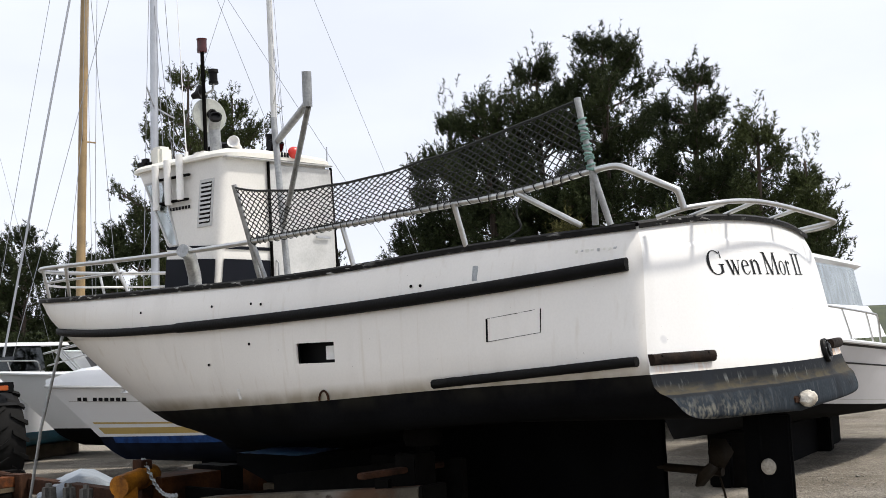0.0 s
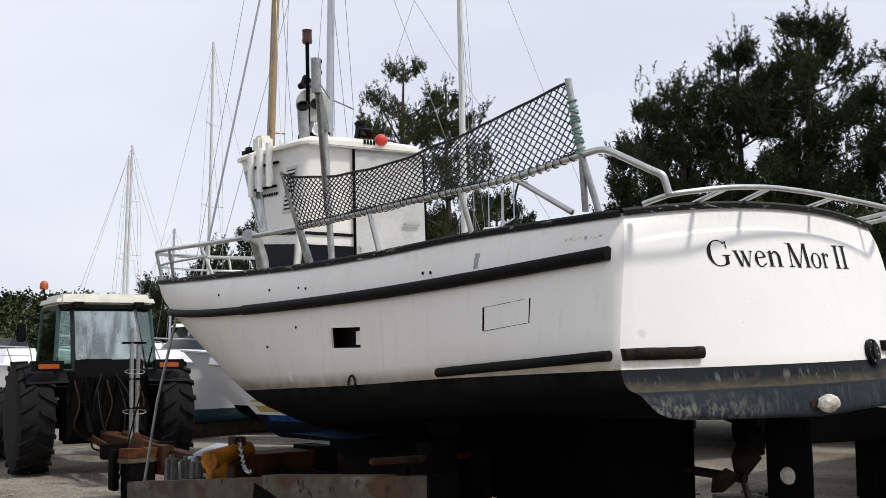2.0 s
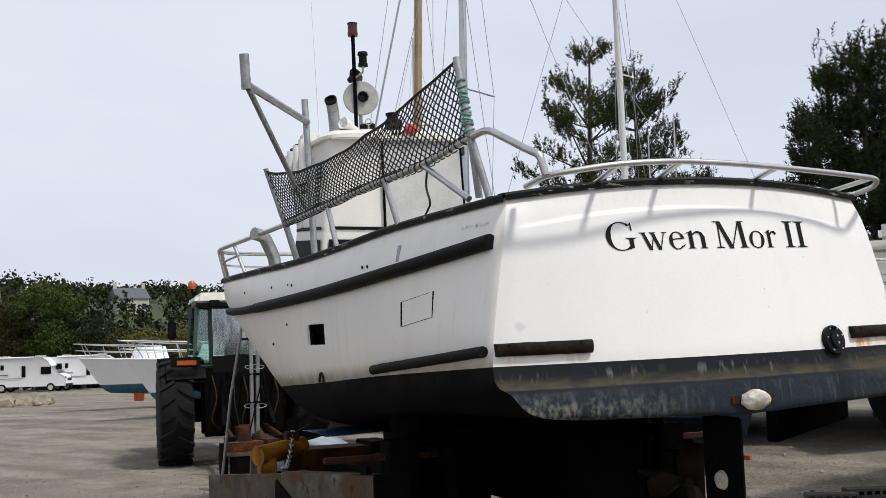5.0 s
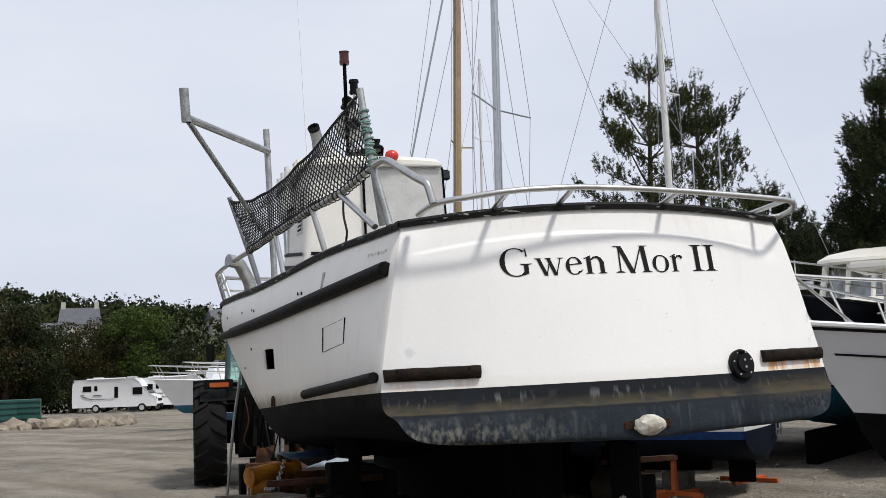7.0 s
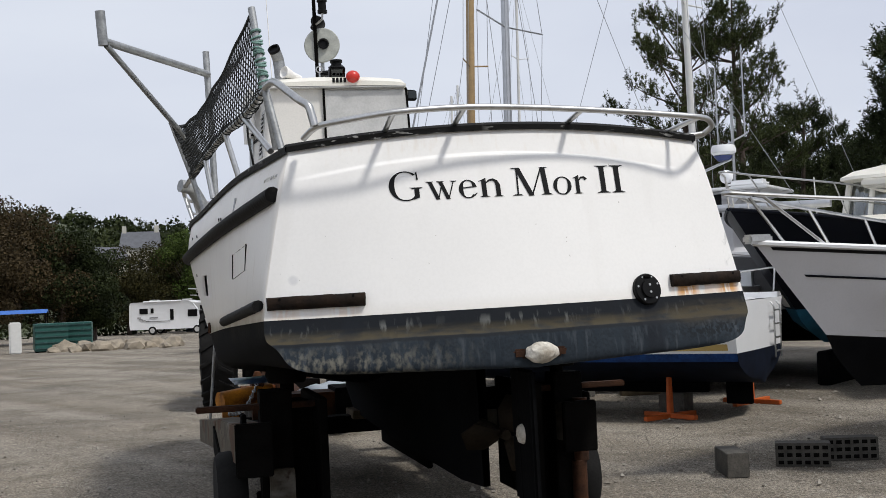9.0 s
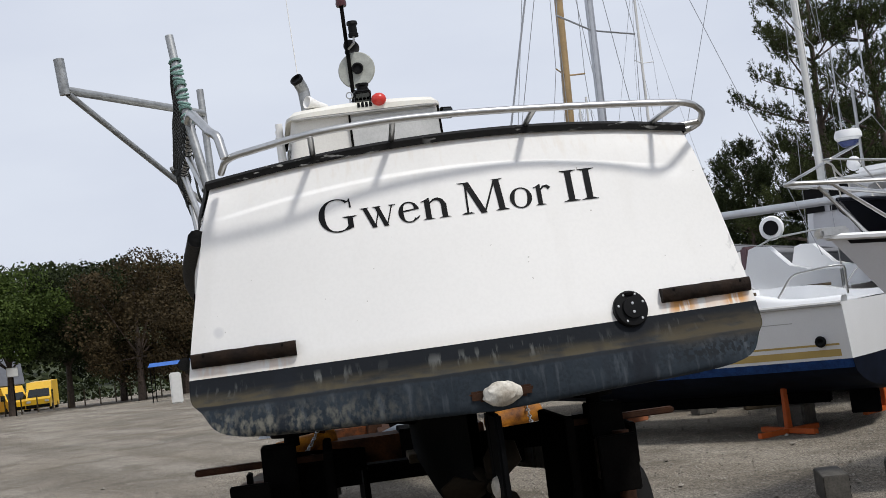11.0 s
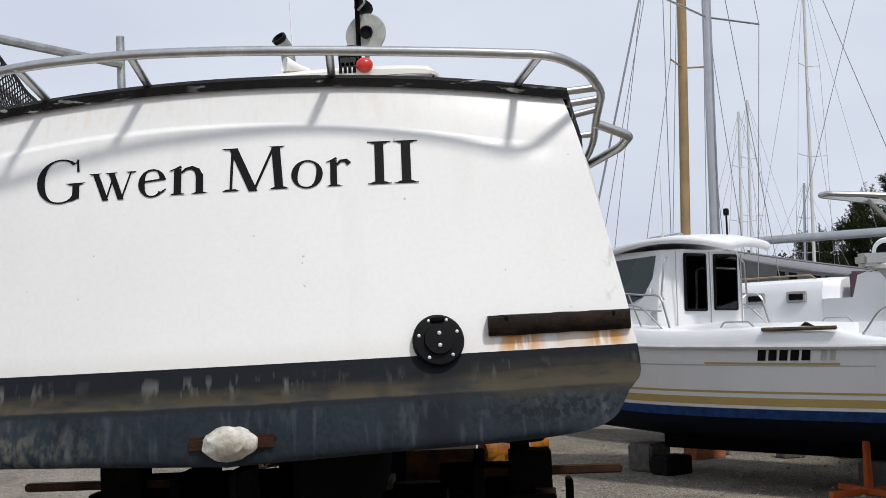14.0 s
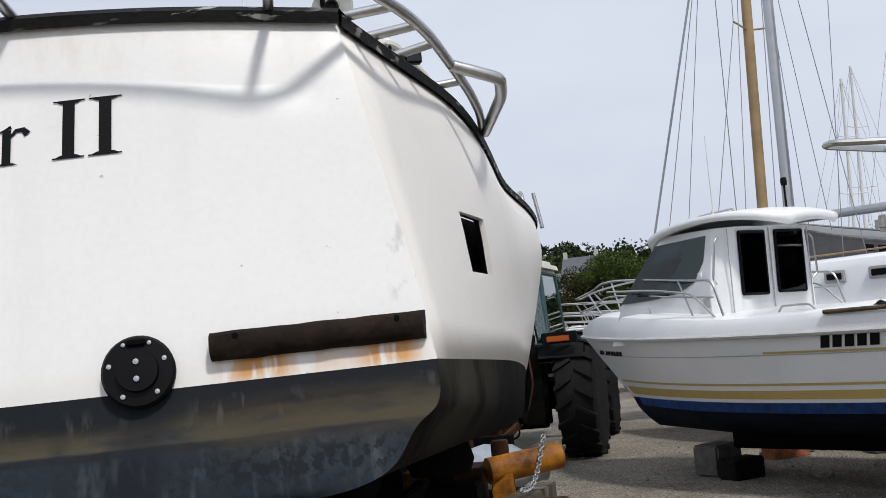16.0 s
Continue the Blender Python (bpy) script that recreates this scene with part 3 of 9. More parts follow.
tri = np.array([(0, 1, 4), (1, 2, 4), (2, 3, 4), (3, 0, 4), (1, 0, 5), (2, 1, 5), (3, 2, 5), (0, 3, 5)])
faces = (tri[None] + (np.arange(count) * 6)[:, None, None]).reshape(-1, 3)
me = bpy.data.meshes.new("loose_stones")
me.from_pydata(verts.tolist(), [], faces.tolist())
STONE = mat("loose_stone", (0.36, 0.335, 0.29), 0.9, var=0.2, scale=3, col2=(0.17, 0.15, 0.125), fine=9, spec=0.2)
me.materials.append(STONE)
tagged(new("loose_stones", me), "small pale stones scattered over the gravel", "stones", kind="stuff")


from mathutils.bvhtree import BVHTree

# ---- the fishing boat ----
boat = empty("fishing_boat", "white fibreglass fishing boat with black rubbing strakes, chocked on a trailer", "boat", (0.03, 0, 0))
boat.matrix_world = pose(0.03, 0, 0, 0, -0.9, 0)

SHEER_Z = [(0.12, 2.615), (1.36, 2.585), (2.35, 2.535), (3.38, 2.51), (4.3, 2.515), (5.5, 2.53), (6.86, 2.565), (7.95, 2.63)]
LEVELS = [
    ([(0.12, 1.165), (0.5, 1.215), (1.36, 1.33), (2.35, 1.42), (3.38, 1.465), (4.3, 1.49), (5.3, 1.48), (6.1, 1.43), (6.86, 1.32), (7.3, 1.12), (7.6, 0.88), (7.8, 0.62), (7.92, 0.32), (7.95, 0.0)], SHEER_Z),
    ([(0.06, 1.225), (1.25, 1.40), (2.5, 1.50), (4.2, 1.545), (5.3, 1.50), (6.0, 1.42), (6.57, 1.29), (7.0, 1.07), (7.3, 0.8), (7.5, 0.5), (7.57, 0.28), (7.6, 0.0)], [(0.06, 2.39), (1.25, 2.30), (2.5, 2.235), (4.23, 2.195), (5.5, 2.20), (6.57, 2.245), (7.6, 2.32)]),
    ([(-0.02, 1.36), (1.6, 1.44), (2.65, 1.48), (3.68, 1.43), (4.5, 1.32), (5.2, 1.13), (5.62, 0.95), (6.1, 0.66), (6.4, 0.4), (6.6, 0.16), (6.65, 0.0)], [(-0.02, 1.72), (1.6, 1.65), (2.65, 1.59), (4.0, 1.53), (5.62, 1.46), (6.65, 1.43)]),
    ([(-0.13, 1.31), (1.6, 1.40), (2.65, 1.40), (3.68, 1.25), (4.5, 1.02), (5.2, 0.72), (5.7, 0.45), (6.1, 0.17), (6.3, 0.0)], [(-0.13, 1.57), (2.65, 1.35), (4.5, 1.25), (6.3, 1.25)]),
    ([(-0.2, 1.15), (1.6, 1.2), (2.65, 1.1), (3.68, 0.85), (4.5, 0.6), (5.2, 0.35), (5.9, 0.0)], [(-0.2, 1.45), (1.6, 1.40), (2.65, 1.30), (4.5, 1.10), (5.9, 1.10)]),
    ([(-0.24, 0.5), (1.6, 0.4), (2.65, 0.3), (4.5, 0.15), (5.75, 0.0)], [(-0.24, 1.415), (1.6, 1.37), (2.65, 1.24), (4.5, 1.0), (5.75, 1.02)]),
    ([(-0.25, 0.0), (2.0, 0.0), (5.7, 0.0)], [(-0.25, 1.40), (1.6, 1.35), (2.65, 1.22), (4.5, 0.98), (5.7, 1.0)]),
]


def hull_point(level, u):
    """A point of the port side, at a level (0 sheer .. 6 keel) and a way u from transom to stem."""
    pts = []
    for hb, z in LEVELS:
        y0, y1 = hb[0][0], hb[-1][0]
        y = y0 + (y1 - y0) * u
        pts.append((max(0.0, curve_at(hb, y)), y, curve_at(z, y)))
    return tuple(curve_at([(i, p[k]) for i, p in enumerate(pts)], level) for k in range(3))


US = [1 - (1 - i / 56) ** 1.35 for i in range(57)]


def side_at(level_lo, level_hi, y, z):
    """The half breadth of the hull at a place along it and a height."""
    best = min(((hull_point(a / 20, u / 160)) for a in range(int(level_lo * 20), int(level_hi * 20) + 1) for u in range(161)), key=lambda p: (p[1] - y) ** 2 + (p[2] - z) ** 2)
    return best[0]


def hull_sheet(levels):
    b = bmesh.new()
    for s in (-1, 1):
        grid(b, [[(s * p[0], p[1], p[2]) for p in (hull_point(v, u) for u in US)] for v in levels])
    bmesh.ops.remove_doubles(b, verts=b.verts, dist=0.0005)
    return b


TOP_LEVELS = [0, 0.25, 0.5, 0.75, 1, 1.2, 1.4, 1.6, 1.8, 2.0]
BOT_LEVELS = [2.0, 2.25, 2.5, 2.75, 3, 3.25, 3.5, 3.75, 4, 4.33, 4.66, 5, 5.5, 6]
topside = part("hull_topside", hull_sheet(TOP_LEVELS), SIDE_WHITE, boat, "white gelcoat topsides with rust weeps", smooth=True)
so = topside.modifiers.new("thick", "SOLIDIFY")
so.thickness, so.offset = 0.035, -1
bake(topside)
bottom = part("hull_bottom", hull_sheet(BOT_LEVELS), BOTTOM, boat, "matt black antifouled bottom", smooth=True)

# openings in the sides
b1, b2 = bmesh.new(), bmesh.new()
box(b1, -1.46, 2.72, 1.915, 0.5, 0.40, 0.15)
box(b2, 1.36, 0.93, 2.075, 0.5, 0.36, 0.19)
smooth_source = new("smooth_source", topside.data.copy())
cut(topside, [b1, b2])
dt = topside.modifiers.new("normals", "DATA_TRANSFER")
dt.object, dt.use_loop_data, dt.data_types_loops, dt.loop_mapping = smooth_source, True, {"CUSTOM_NORMAL"}, "POLYINTERP_NEAREST"
bake(topside)
bpy.data.objects.remove(smooth_source)


def transom_y(x, z, hb, edge):
    c = curve_at([(1.38, -0.29), (1.47, -0.30), (1.75, -0.25), (2.32, -0.128), (2.7, -0.04)], z)
    return c + (edge - c) * min(1.0, abs(x) / max(hb, 1e-4)) ** 2.0


def arch_step(x, z):
    """The moulded arch across the transom: the surface above it is set in a little."""
    line = 2.543 - 0.105 * (abs(x + 0.12) / 1.05) ** 2
    t = max(0.0, min(1.0, (z - line + 0.012) / 0.024))
    return 0.012 * t * t * (3 - 2 * t) * max(0.0, min(1.0, (1.16 - abs(x)) / 0.12))


def knuckle(x, z, hb):
    """A rounded step under the tide line, fading out at the quarters."""
    t = max(0.0, min(1.0, (1.615 - z) / 0.04))
    return -0.014 * t * t * (3 - 2 * t) * max(0.0, min(1.0, (0.96 - abs(x) / max(hb, 0.01)) / 0.15))


def transom_sheet(levels, n=48):
    b = bmesh.new()
    rows = []
    for v in levels:
        hb, ye, z0 = hull_point(v, 0)
        row = []
        for i in range(n + 1):
            s = -1 + 2 * i / n
            x = s * hb
            z = z0 + 0.075 * (1 - s * s) * max(0.0, min(1.0, (z0 - 2.1) / 0.5))
            row.append((x, transom_y(x, z, hb, ye) + arch_step(x, z) + knuckle(x, z, hb), z))
        rows.append(row)
    grid(b, rows)
    return b


transom = part("transom", transom_sheet([i * 0.9 / 72 for i in range(72)] + [0.9 + i * 1.1 / 16 for i in range(17)], 72), TRANSOM_WHITE, boat, "white rounded transom with a moulded arch", smooth=True)
part("transom_bottom", transom_sheet([2 + 4 * i / 48 for i in range(49)]), TRANSOM_BOTTOM, boat, "weathered grey-blue antifouling", smooth=True)

# black cap round the gunwale
GUN = [hull_point(0, u) for u in US]
bm = bmesh.new()
for s in (-1, 1):
    rows = []
    for x, y, z in GUN:
        w = min(0.05, x + 0.02)
        rows.append([(s * (x + 0.02), y, z - 0.02), (s * (x + 0.024), y, z + 0.012), (s * (x + 0.01), y, z + 0.026), (s * (x - w), y, z + 0.027), (s * (x - w), y, z - 0.02)])
    grid(bm, rows)
part("gunwale_cap", bm, WORN_CAP, boat, "black rubber gunwale strip", smooth=True)
bm = bmesh.new()
rows = []
hb, ye, z0 = hull_point(0, 0)
for i in range(41):
    s = -1 + i / 20
    x, z = s * (hb + 0.02), z0 + 0.075 * (1 - s * s)
    y = transom_y(x, z, hb + 0.02, ye) + arch_step(x, z)
    rows.append([(x, y - 0.02, z - 0.018), (x, y - 0.024, z + 0.012), (x, y - 0.008, z + 0.026), (x, y + 0.07, z + 0.028), (x, y + 0.07, z - 0.02)])
grid(bm, rows)
part("stern_cap", bm, WORN_CAP, boat, "worn black strip over the transom", smooth=True)

# deck
bm = bmesh.new()
grid(bm, [[(s * (hull_point(0.9, u)[0] - 0.04), hull_point(0.9, u)[1], 2.16) for u in US] for s in (-1, 1)])
part("deck", bm, CREAM, boat)


def strake(name, level, u0, u1, r, sides, label):
    for s in sides:
        b = bmesh.new()
        n = 70
        pts = []
        for i in range(n + 1):
            x, y, z = hull_point(level, u0 + (u1 - u0) * i / n)
            pts.append((s * (x + r * 0.55), y, z))
        tube(b, pts, r, 10)
        part(name, b, RUBBER, boat, label, smooth=True)


strake("rubbing_strake", 1.0, 0.012, 0.565, 0.043, (-1,), "thick black rubber rubbing strake")
strake("bow_strake", 1.0, 0.555, 1.0, 0.036, (-1,), "thinner black rubber strake round the bow")


def bar(pa, pb, h, d, name, material, parent, label="", bev=0.01):
    """A bevelled bar between two points, h high and d deep."""
    a, c = Vector(pa), Vector(pb)
    v = c - a
    b = bmesh.new()
    box(b, 0, 0, 0, v.length, d, h, bev)
    e = v.to_track_quat("X", "Z").to_matrix().to_4x4()
    b.transform(Matrix.Translation((a + c) / 2) @ e)
    return part(name, b, material, parent, label, smooth=True)


def chew(b, k):
    """Dents and wear: nudges each vertex by a smooth noise."""
    for v in b.verts:
        q = v.co * 14
        v.co += k * Vector((noise.noise(q), noise.noise(q + Vector((9, 0, 0))), noise.noise(q + Vector((0, 9, 0)))))


# low fenders: along each quarter and on the transom
for s in (-1, 1):
    b = bmesh.new()
    pts = []
    for i in range(21 if s < 0 else 0):
        t = i / 20
        y = 0.05 + 1.56 * t
        x, _, z = 1.37 + 0.075 * t, 0, 1.80 - 0.108 * t
        pts.append((s * (x + 0.01), y, z))
    if s < 0:
        tube(b, pts, 0.031, 10)
        chew(b, 0.003)
        part("quarter_fender", b, RUBBER, boat, "black rubber fender strip on the quarter", smooth=True)
    b = bmesh.new()
    xs = [(0.855 + 0.485 * i / 24) for i in range(25)]
    pts = [(s * x, transom_y(x, 1.81, 1.35, 0.0) - 0.015, 1.805) for x in xs]
    grid(b, [[(q[0], q[1] + dy, q[2] + dz) for dy, dz in ((0.02, -0.034), (-0.012, -0.034), (-0.024, -0.026), (-0.03, -0.008), (-0.03, 0.008), (-0.024, 0.026), (-0.012, 0.034), (0.02, 0.034))] for q in pts], close=True)
    for q in (b.verts[:8], b.verts[-8:]):
        b.faces.new(q)
    chew(b, 0.003)
    fender = part("transom_fender", b, FENDER, boat, "short brown-black rubber fender on the transom", smooth=True)
    fender.data.polygons.foreach_set("use_smooth", [len(f.vertices) < 8 for f in fender.data.polygons])
    for k in (3, 21):
        b = bmesh.new()
        lathe(b, [(0.0, 0.0), (0.008, 0.0), (0.008, 0.005), (0.0, 0.006)], Matrix.Translation((pts[k][0], pts[k][1] - 0.022, pts[k][2] + 0.02)) @ pose(0, 0, 0, 70, 0, 0), 8)
        part("screw", b, DARKSTEEL, fender)

# round inspection plate with bolts
PLATE = Vector((0.688, -0.195, 1.765))
tilt = Matrix.Translation(PLATE) @ pose(0, 0, 0, 90 - 11, 0, 12)
bm = bmesh.new()
lathe(bm, [(0.0, -0.01), (0.084, -0.01), (0.086, 0.012), (0.08, 0.02), (0.05, 0.022), (0.048, 0.034), (0.0, 0.036)], tilt, 32)
plate = part("inspection_plate", bm, BLACK, boat, "round black plastic plate with bolts", smooth=True)
for k in range(5):
    a = 2 * math.pi * (k + 0.3) / 5
    bm = bmesh.new()
    lathe(bm, [(0.0, 0.0), (0.006, 0.0), (0.006, 0.005), (0.0, 0.006)], tilt @ Matrix.Translation((0.067 * math.cos(a), 0.067 * math.sin(a), 0.018)), 8)
    part("bolt", bm, STEEL, plate)
for k in (-1, 1):
    bm = bmesh.new()
    lathe(bm, [(0.0, 0.0), (0.007, 0.0), (0.007, 0.005), (0.0, 0.006)], tilt @ Matrix.Translation((0, 0.02 * k, 0.034)), 8)
    part("bolt", bm, STEEL, plate)

bm = bmesh.new()
box(bm, 0, 0.066, 0.024, 0.044, 0.014, 0.012, 0.003)
bm.transform(tilt)
part("handle", bm, DARKSTEEL, plate, "small black grip bar")
for k in (-1, 1):
    bm = bmesh.new()
    lathe(bm, [(0.0, 0.0), (0.005, 0.0), (0.005, 0.004), (0.0, 0.005)], tilt @ Matrix.Translation((0.03 * k, 0.064, 0.02)), 8)
    part("bolt", bm, STEEL, plate)

# plastered anode on a rusty strap, low on the transom
bm = bmesh.new()
bmesh.ops.create_icosphere(bm, subdivisions=3, radius=1.0)
for v in bm.verts:
    k = 1 + 0.16 * noise.noise(v.co * 2.3) + 0.06 * noise.noise(v.co * 6)
    v.co = Vector((0.02 + v.co.x * 0.088 * k, -0.345 + v.co.y * 0.05 * k, 1.478 + v.co.z * 0.055 * k))
anode = part("anode", bm, PLASTER, boat, "lumpy white plastered anode", smooth=True)
for s in (-1, 1):
    bar((0.02 + s * 0.07, -0.315, 1.476), (0.02 + s * 0.145, -0.31, 1.476), 0.05, 0.022, "strap", RUST, anode, "rusty steel strap end")


# name on the transom, in serif letters laid on its curve
skin = BVHTree.FromObject(transom, bpy.context.evaluated_depsgraph_get())


def on_transom(x, z, out=0.003):
    hit, n, _, _ = skin.ray_cast(Vector((x, -2, z)), Vector((0, 1, 0)))
    return Vector((x, (hit.y if hit else -0.1) - out, z))


def ring(w, h, a0, a1, thick, thin, cx, cy, slant=0.0, n=26):
    """A pen-drawn bowl: thick at its sides, thin above and below."""
    quads, last = [], None
    for i in range(n + 1):
        a = radians(a0 + (a1 - a0) * i / n)
        k = thin + (thick - thin) * abs(math.cos(a + slant)) ** 1.4
        c, d = math.cos(a), math.sin(a)
        q = ((cx + w * c, cy + h * d), (cx + (w - k) * c, cy + (h - max(k * 0.55, thin)) * d))
        if last:
            quads.append((last[0], q[0], q[1], last[1]))
        last = q
    return quads


def stroke(x0, y0, x1, y1, w):
    """A stem whose ends are level."""
    n = 6
    f = lambda t: (x0 + (x1 - x0) * t, y0 + (y1 - y0) * t)
    return [((f(i / n)[0] - w / 2, f(i / n)[1]), (f(i / n)[0] + w / 2, f(i / n)[1]), (f((i + 1) / n)[0] + w / 2, f((i + 1) / n)[1]), (f((i + 1) / n)[0] - w / 2, f((i + 1) / n)[1])) for i in range(n)]


def serif(x, y, w, up=True, h=0.035):
    d = h if up else -h
    return [((x - w / 2, y), (x + w / 2, y), (x + w / 4, y + d), (x - w / 4, y + d))]


T, H = 0.135, 0.04
XH = 0.62


def curl(pts, w0, w1):
    """A tapering stroke through points, cut square to its way."""
    out = []
    n = len(pts) - 1
    sides = []
    for i, (x, y) in enumerate(pts):
        a, c = pts[max(0, i - 1)], pts[min(n, i + 1)]
        dx, dy = c[0] - a[0], c[1] - a[1]
        d = math.hypot(dx, dy)
        w = (w0 + (w1 - w0) * i / n) / 2
        sides.append(((x - dy / d * w, y + dx / d * w), (x + dy / d * w, y - dx / d * w)))
    for p, q in zip(sides, sides[1:]):
        out.append((p[0], q[0], q[1], p[1]))
    return out


GLYPHS = {
    "G": (0.86, ring(0.46, 0.525, 50, 312, T * 1.15, H, 0.47, 0.5) + curl([(0.77, 0.9), (0.815, 0.985)], H, 0.03) + curl([(0.8, 0.99), (0.815, 0.7)], 0.035, 0.05) + curl([(0.77, 0.09), (0.66, 0.03)], 0.08, H) + stroke(0.78, 0.07, 0.78, 0.4, T) + serif(0.77, 0.44, 0.40, False, 0.05)),
    "w": (0.98, stroke(0.13, XH, 0.36, -0.02, T * 0.95) + stroke(0.37, -0.02, 0.52, XH - 0.1, H) + stroke(0.47, XH, 0.69, -0.02, T * 0.95) + stroke(0.70, -0.02, 0.9, XH, H) + serif(0.12, XH, 0.28, False) + serif(0.47, XH, 0.28, False) + serif(0.9, XH, 0.24, False)),
    "e": (0.58, ring(0.27, 0.33, 12, 318, T * 0.95, H, 0.29, 0.305) + curl([(0.08, 0.34), (0.3, 0.365), (0.553, 0.39)], H, H) + curl([(0.47, 0.075), (0.56, 0.16)], H * 1.4, 0.02)),
    "n": (0.72, stroke(0.17, 0.0, 0.17, XH - 0.02, T) + serif(0.17, 0.0, 0.32) + curl([(0.02, XH - 0.06), (0.13, XH - 0.02), (0.235, XH + 0.03)], 0.02, 0.06) + curl([(0.23, 0.5), (0.33, 0.59), (0.43, 0.61), (0.52, 0.55), (0.565, 0.42)], H, T * 0.95) + stroke(0.57, 0.0, 0.57, 0.45, T) + serif(0.57, 0.0, 0.32)),
    "M": (1.2, stroke(0.18, 0.0, 0.21, 1.0, H * 1.2) + stroke(0.22, 1.0, 0.57, -0.02, T * 1.1) + stroke(0.58, -0.02, 0.93, 1.0, H * 1.2) + stroke(0.96, 1.0, 1.02, 0.0, T * 1.1) + serif(0.18, 0.0, 0.32, True, 0.05) + serif(1.02, 0.0, 0.36, True, 0.05) + serif(0.14, 1.0, 0.26, False) + serif(0.99, 1.0, 0.3, False)),
    "o": (0.66, ring(0.31, 0.33, 0, 360, T, H, 0.32, 0.305, 0.25)),
    "r": (0.52, stroke(0.17, 0.0, 0.17, XH - 0.02, T) + serif(0.18, 0.0, 0.34) + curl([(0.02, XH - 0.06), (0.13, XH - 0.02), (0.235, XH + 0.03)], 0.02, 0.06) + curl([(0.23, 0.48), (0.31, 0.58), (0.42, 0.585), (0.49, 0.5)], H, T * 0.85)),
    "I": (0.44, stroke(0.22, 0.0, 0.22, 1.0, T * 1.3) + serif(0.22, 0.0, 0.46, True, 0.06) + serif(0.22, 1.0, 0.46, False, 0.06) + stroke(0.22, 0.0, 0.22, 0.025, 0.46) + stroke(0.22, 0.975, 0.22, 1.0, 0.46)),
}


def name_line(letters, z0, high):
    """Each letter is stretched between its two ends along the transom."""
    for c, x0, x1 in letters:
        quads = GLYPHS[c][1]
        lo, hi = min(p[0] for q in quads for p in q), max(p[0] for q in quads for p in q)
        b = bmesh.new()
        for n, q in enumerate(quads):
            vs = [b.verts.new(on_transom(x0 + (x1 - x0) * (gx - lo) / (hi - lo), z0 + high * gy, 0.003 + 0.00004 * (n % 7))) for gx, gy in q]
            if (vs[0].co - vs[1].co).length > 1e-5:
                b.faces.new(vs)
        bmesh.ops.recalc_face_normals(b, faces=b.faces)
        part("letter", b, INK, boat)


name_line((("G", -0.678, -0.498), ("w", -0.488, -0.316), ("e", -0.31, -0.211), ("n", -0.203, -0.066), ("M", -0.022, 0.211), ("o", 0.217, 0.324), ("r", 0.334, 0.421), ("I", 0.476, 0.556), ("I", 0.566, 0.648)), 2.306, 0.152)


# ---- boat: wheelhouse ----
def quad_plate(bm, a, b, c, d, thick=0.02):
    """A plate on four corners, thickened along its normal."""
    pts = [Vector(p) for p in (a, b, c, d)]
    n = (pts[1] - pts[0]).cross(pts[3] - pts[0]).normalized() * thick
    lo, hi = [bm.verts.new(p) for p in pts], [bm.verts.new(p + n) for p in pts]
    bm.faces.new(lo[::-1])
    bm.faces.new(hi)
    for i in range(4):
        j = (i + 1) % 4
        bm.faces.new((lo[i], lo[j], hi[j], hi[i]))


# corner posts in plan: aft half width, forward half width; the front leans forward as it rises
CX, WA, WF, YA = -0.10, 0.645, 0.70, 4.70
WZ0, WZB, WZ1 = 2.16, 2.99, 3.76


def flare(z):
    """How much the walls stand out towards the deck."""
    return 0.11 * (WZ1 - z)


def wh_front(z):
    return 5.45 if z < WZB else 5.45 + 0.55 * (z - WZB) / (WZ1 - WZB)


wheelhouse = bm = bmesh.new()
def ringpts(z):
    r, yf, f = 0.08, wh_front(z), flare(z)
    wa, wf = WA + f, WF + f
    corner = [(r * (1 - math.sin(a)), r * (1 - math.cos(a))) for a in (0, 0.4, 0.8, 1.2, math.pi / 2)]
    pts = [(CX - wa + p, YA + q) for p, q in corner] + [(CX - wf, yf - 0.05), (CX - wf + 0.08, yf)]
    pts += [(2 * CX - x, y) for x, y in pts[::-1]]
    return [(x, y, z) for x, y in pts]


grid(bm, [ringpts(z) for z in (WZ0, WZB, WZ1)], close=True)
bmesh.ops.remove_doubles(bm, verts=bm.verts, dist=0.0005)
wheelhouse = part("wheelhouse", bm, CABIN_WHITE, boat, "boxy cream-white wheelhouse with forward-raked windows", smooth=True)

# roof: an overhanging, shallow crowned shell with a rounded lip
bm = bmesh.new()
rows = []
for i in range(21):
    a = -1 + i / 10
    row = []
    for j in range(21):
        b = -1 + j / 10
        y0, y1 = YA - 0.07, 6.08
        y = (y0 + y1) / 2 + b * (y1 - y0) / 2
        t = (y - y0) / (y1 - y0)
        w = WA + 0.04 + (WF - WA + 0.01) * t
        round_in = 0.05 * (abs(a) ** 8 * abs(b) ** 8)
        z = 3.775 + 0.055 * (1 - max(abs(a), abs(b)) ** 10) + 0.055 * (1 - a * a) * (1 - 0.6 * b * b)
        row.append((CX + a * (w - round_in), y - b * round_in, z))
    rows.append(row)
top = grid(bm, rows)
bot = grid(bm, [[(x, y, 3.748) for x, y, z in row] for row in rows])
n = len(top) - 1
for k in range(n):
    bm.faces.new((top[0][k], top[0][k + 1], bot[0][k + 1], bot[0][k]))
    bm.faces.new((top[n][k], top[n][k + 1], bot[n][k + 1], bot[n][k]))
    bm.faces.new((top[k][0], top[k + 1][0], bot[k + 1][0], bot[k][0]))
    bm.faces.new((top[k][n], top[k + 1][n], bot[k + 1][n], bot[k][n]))
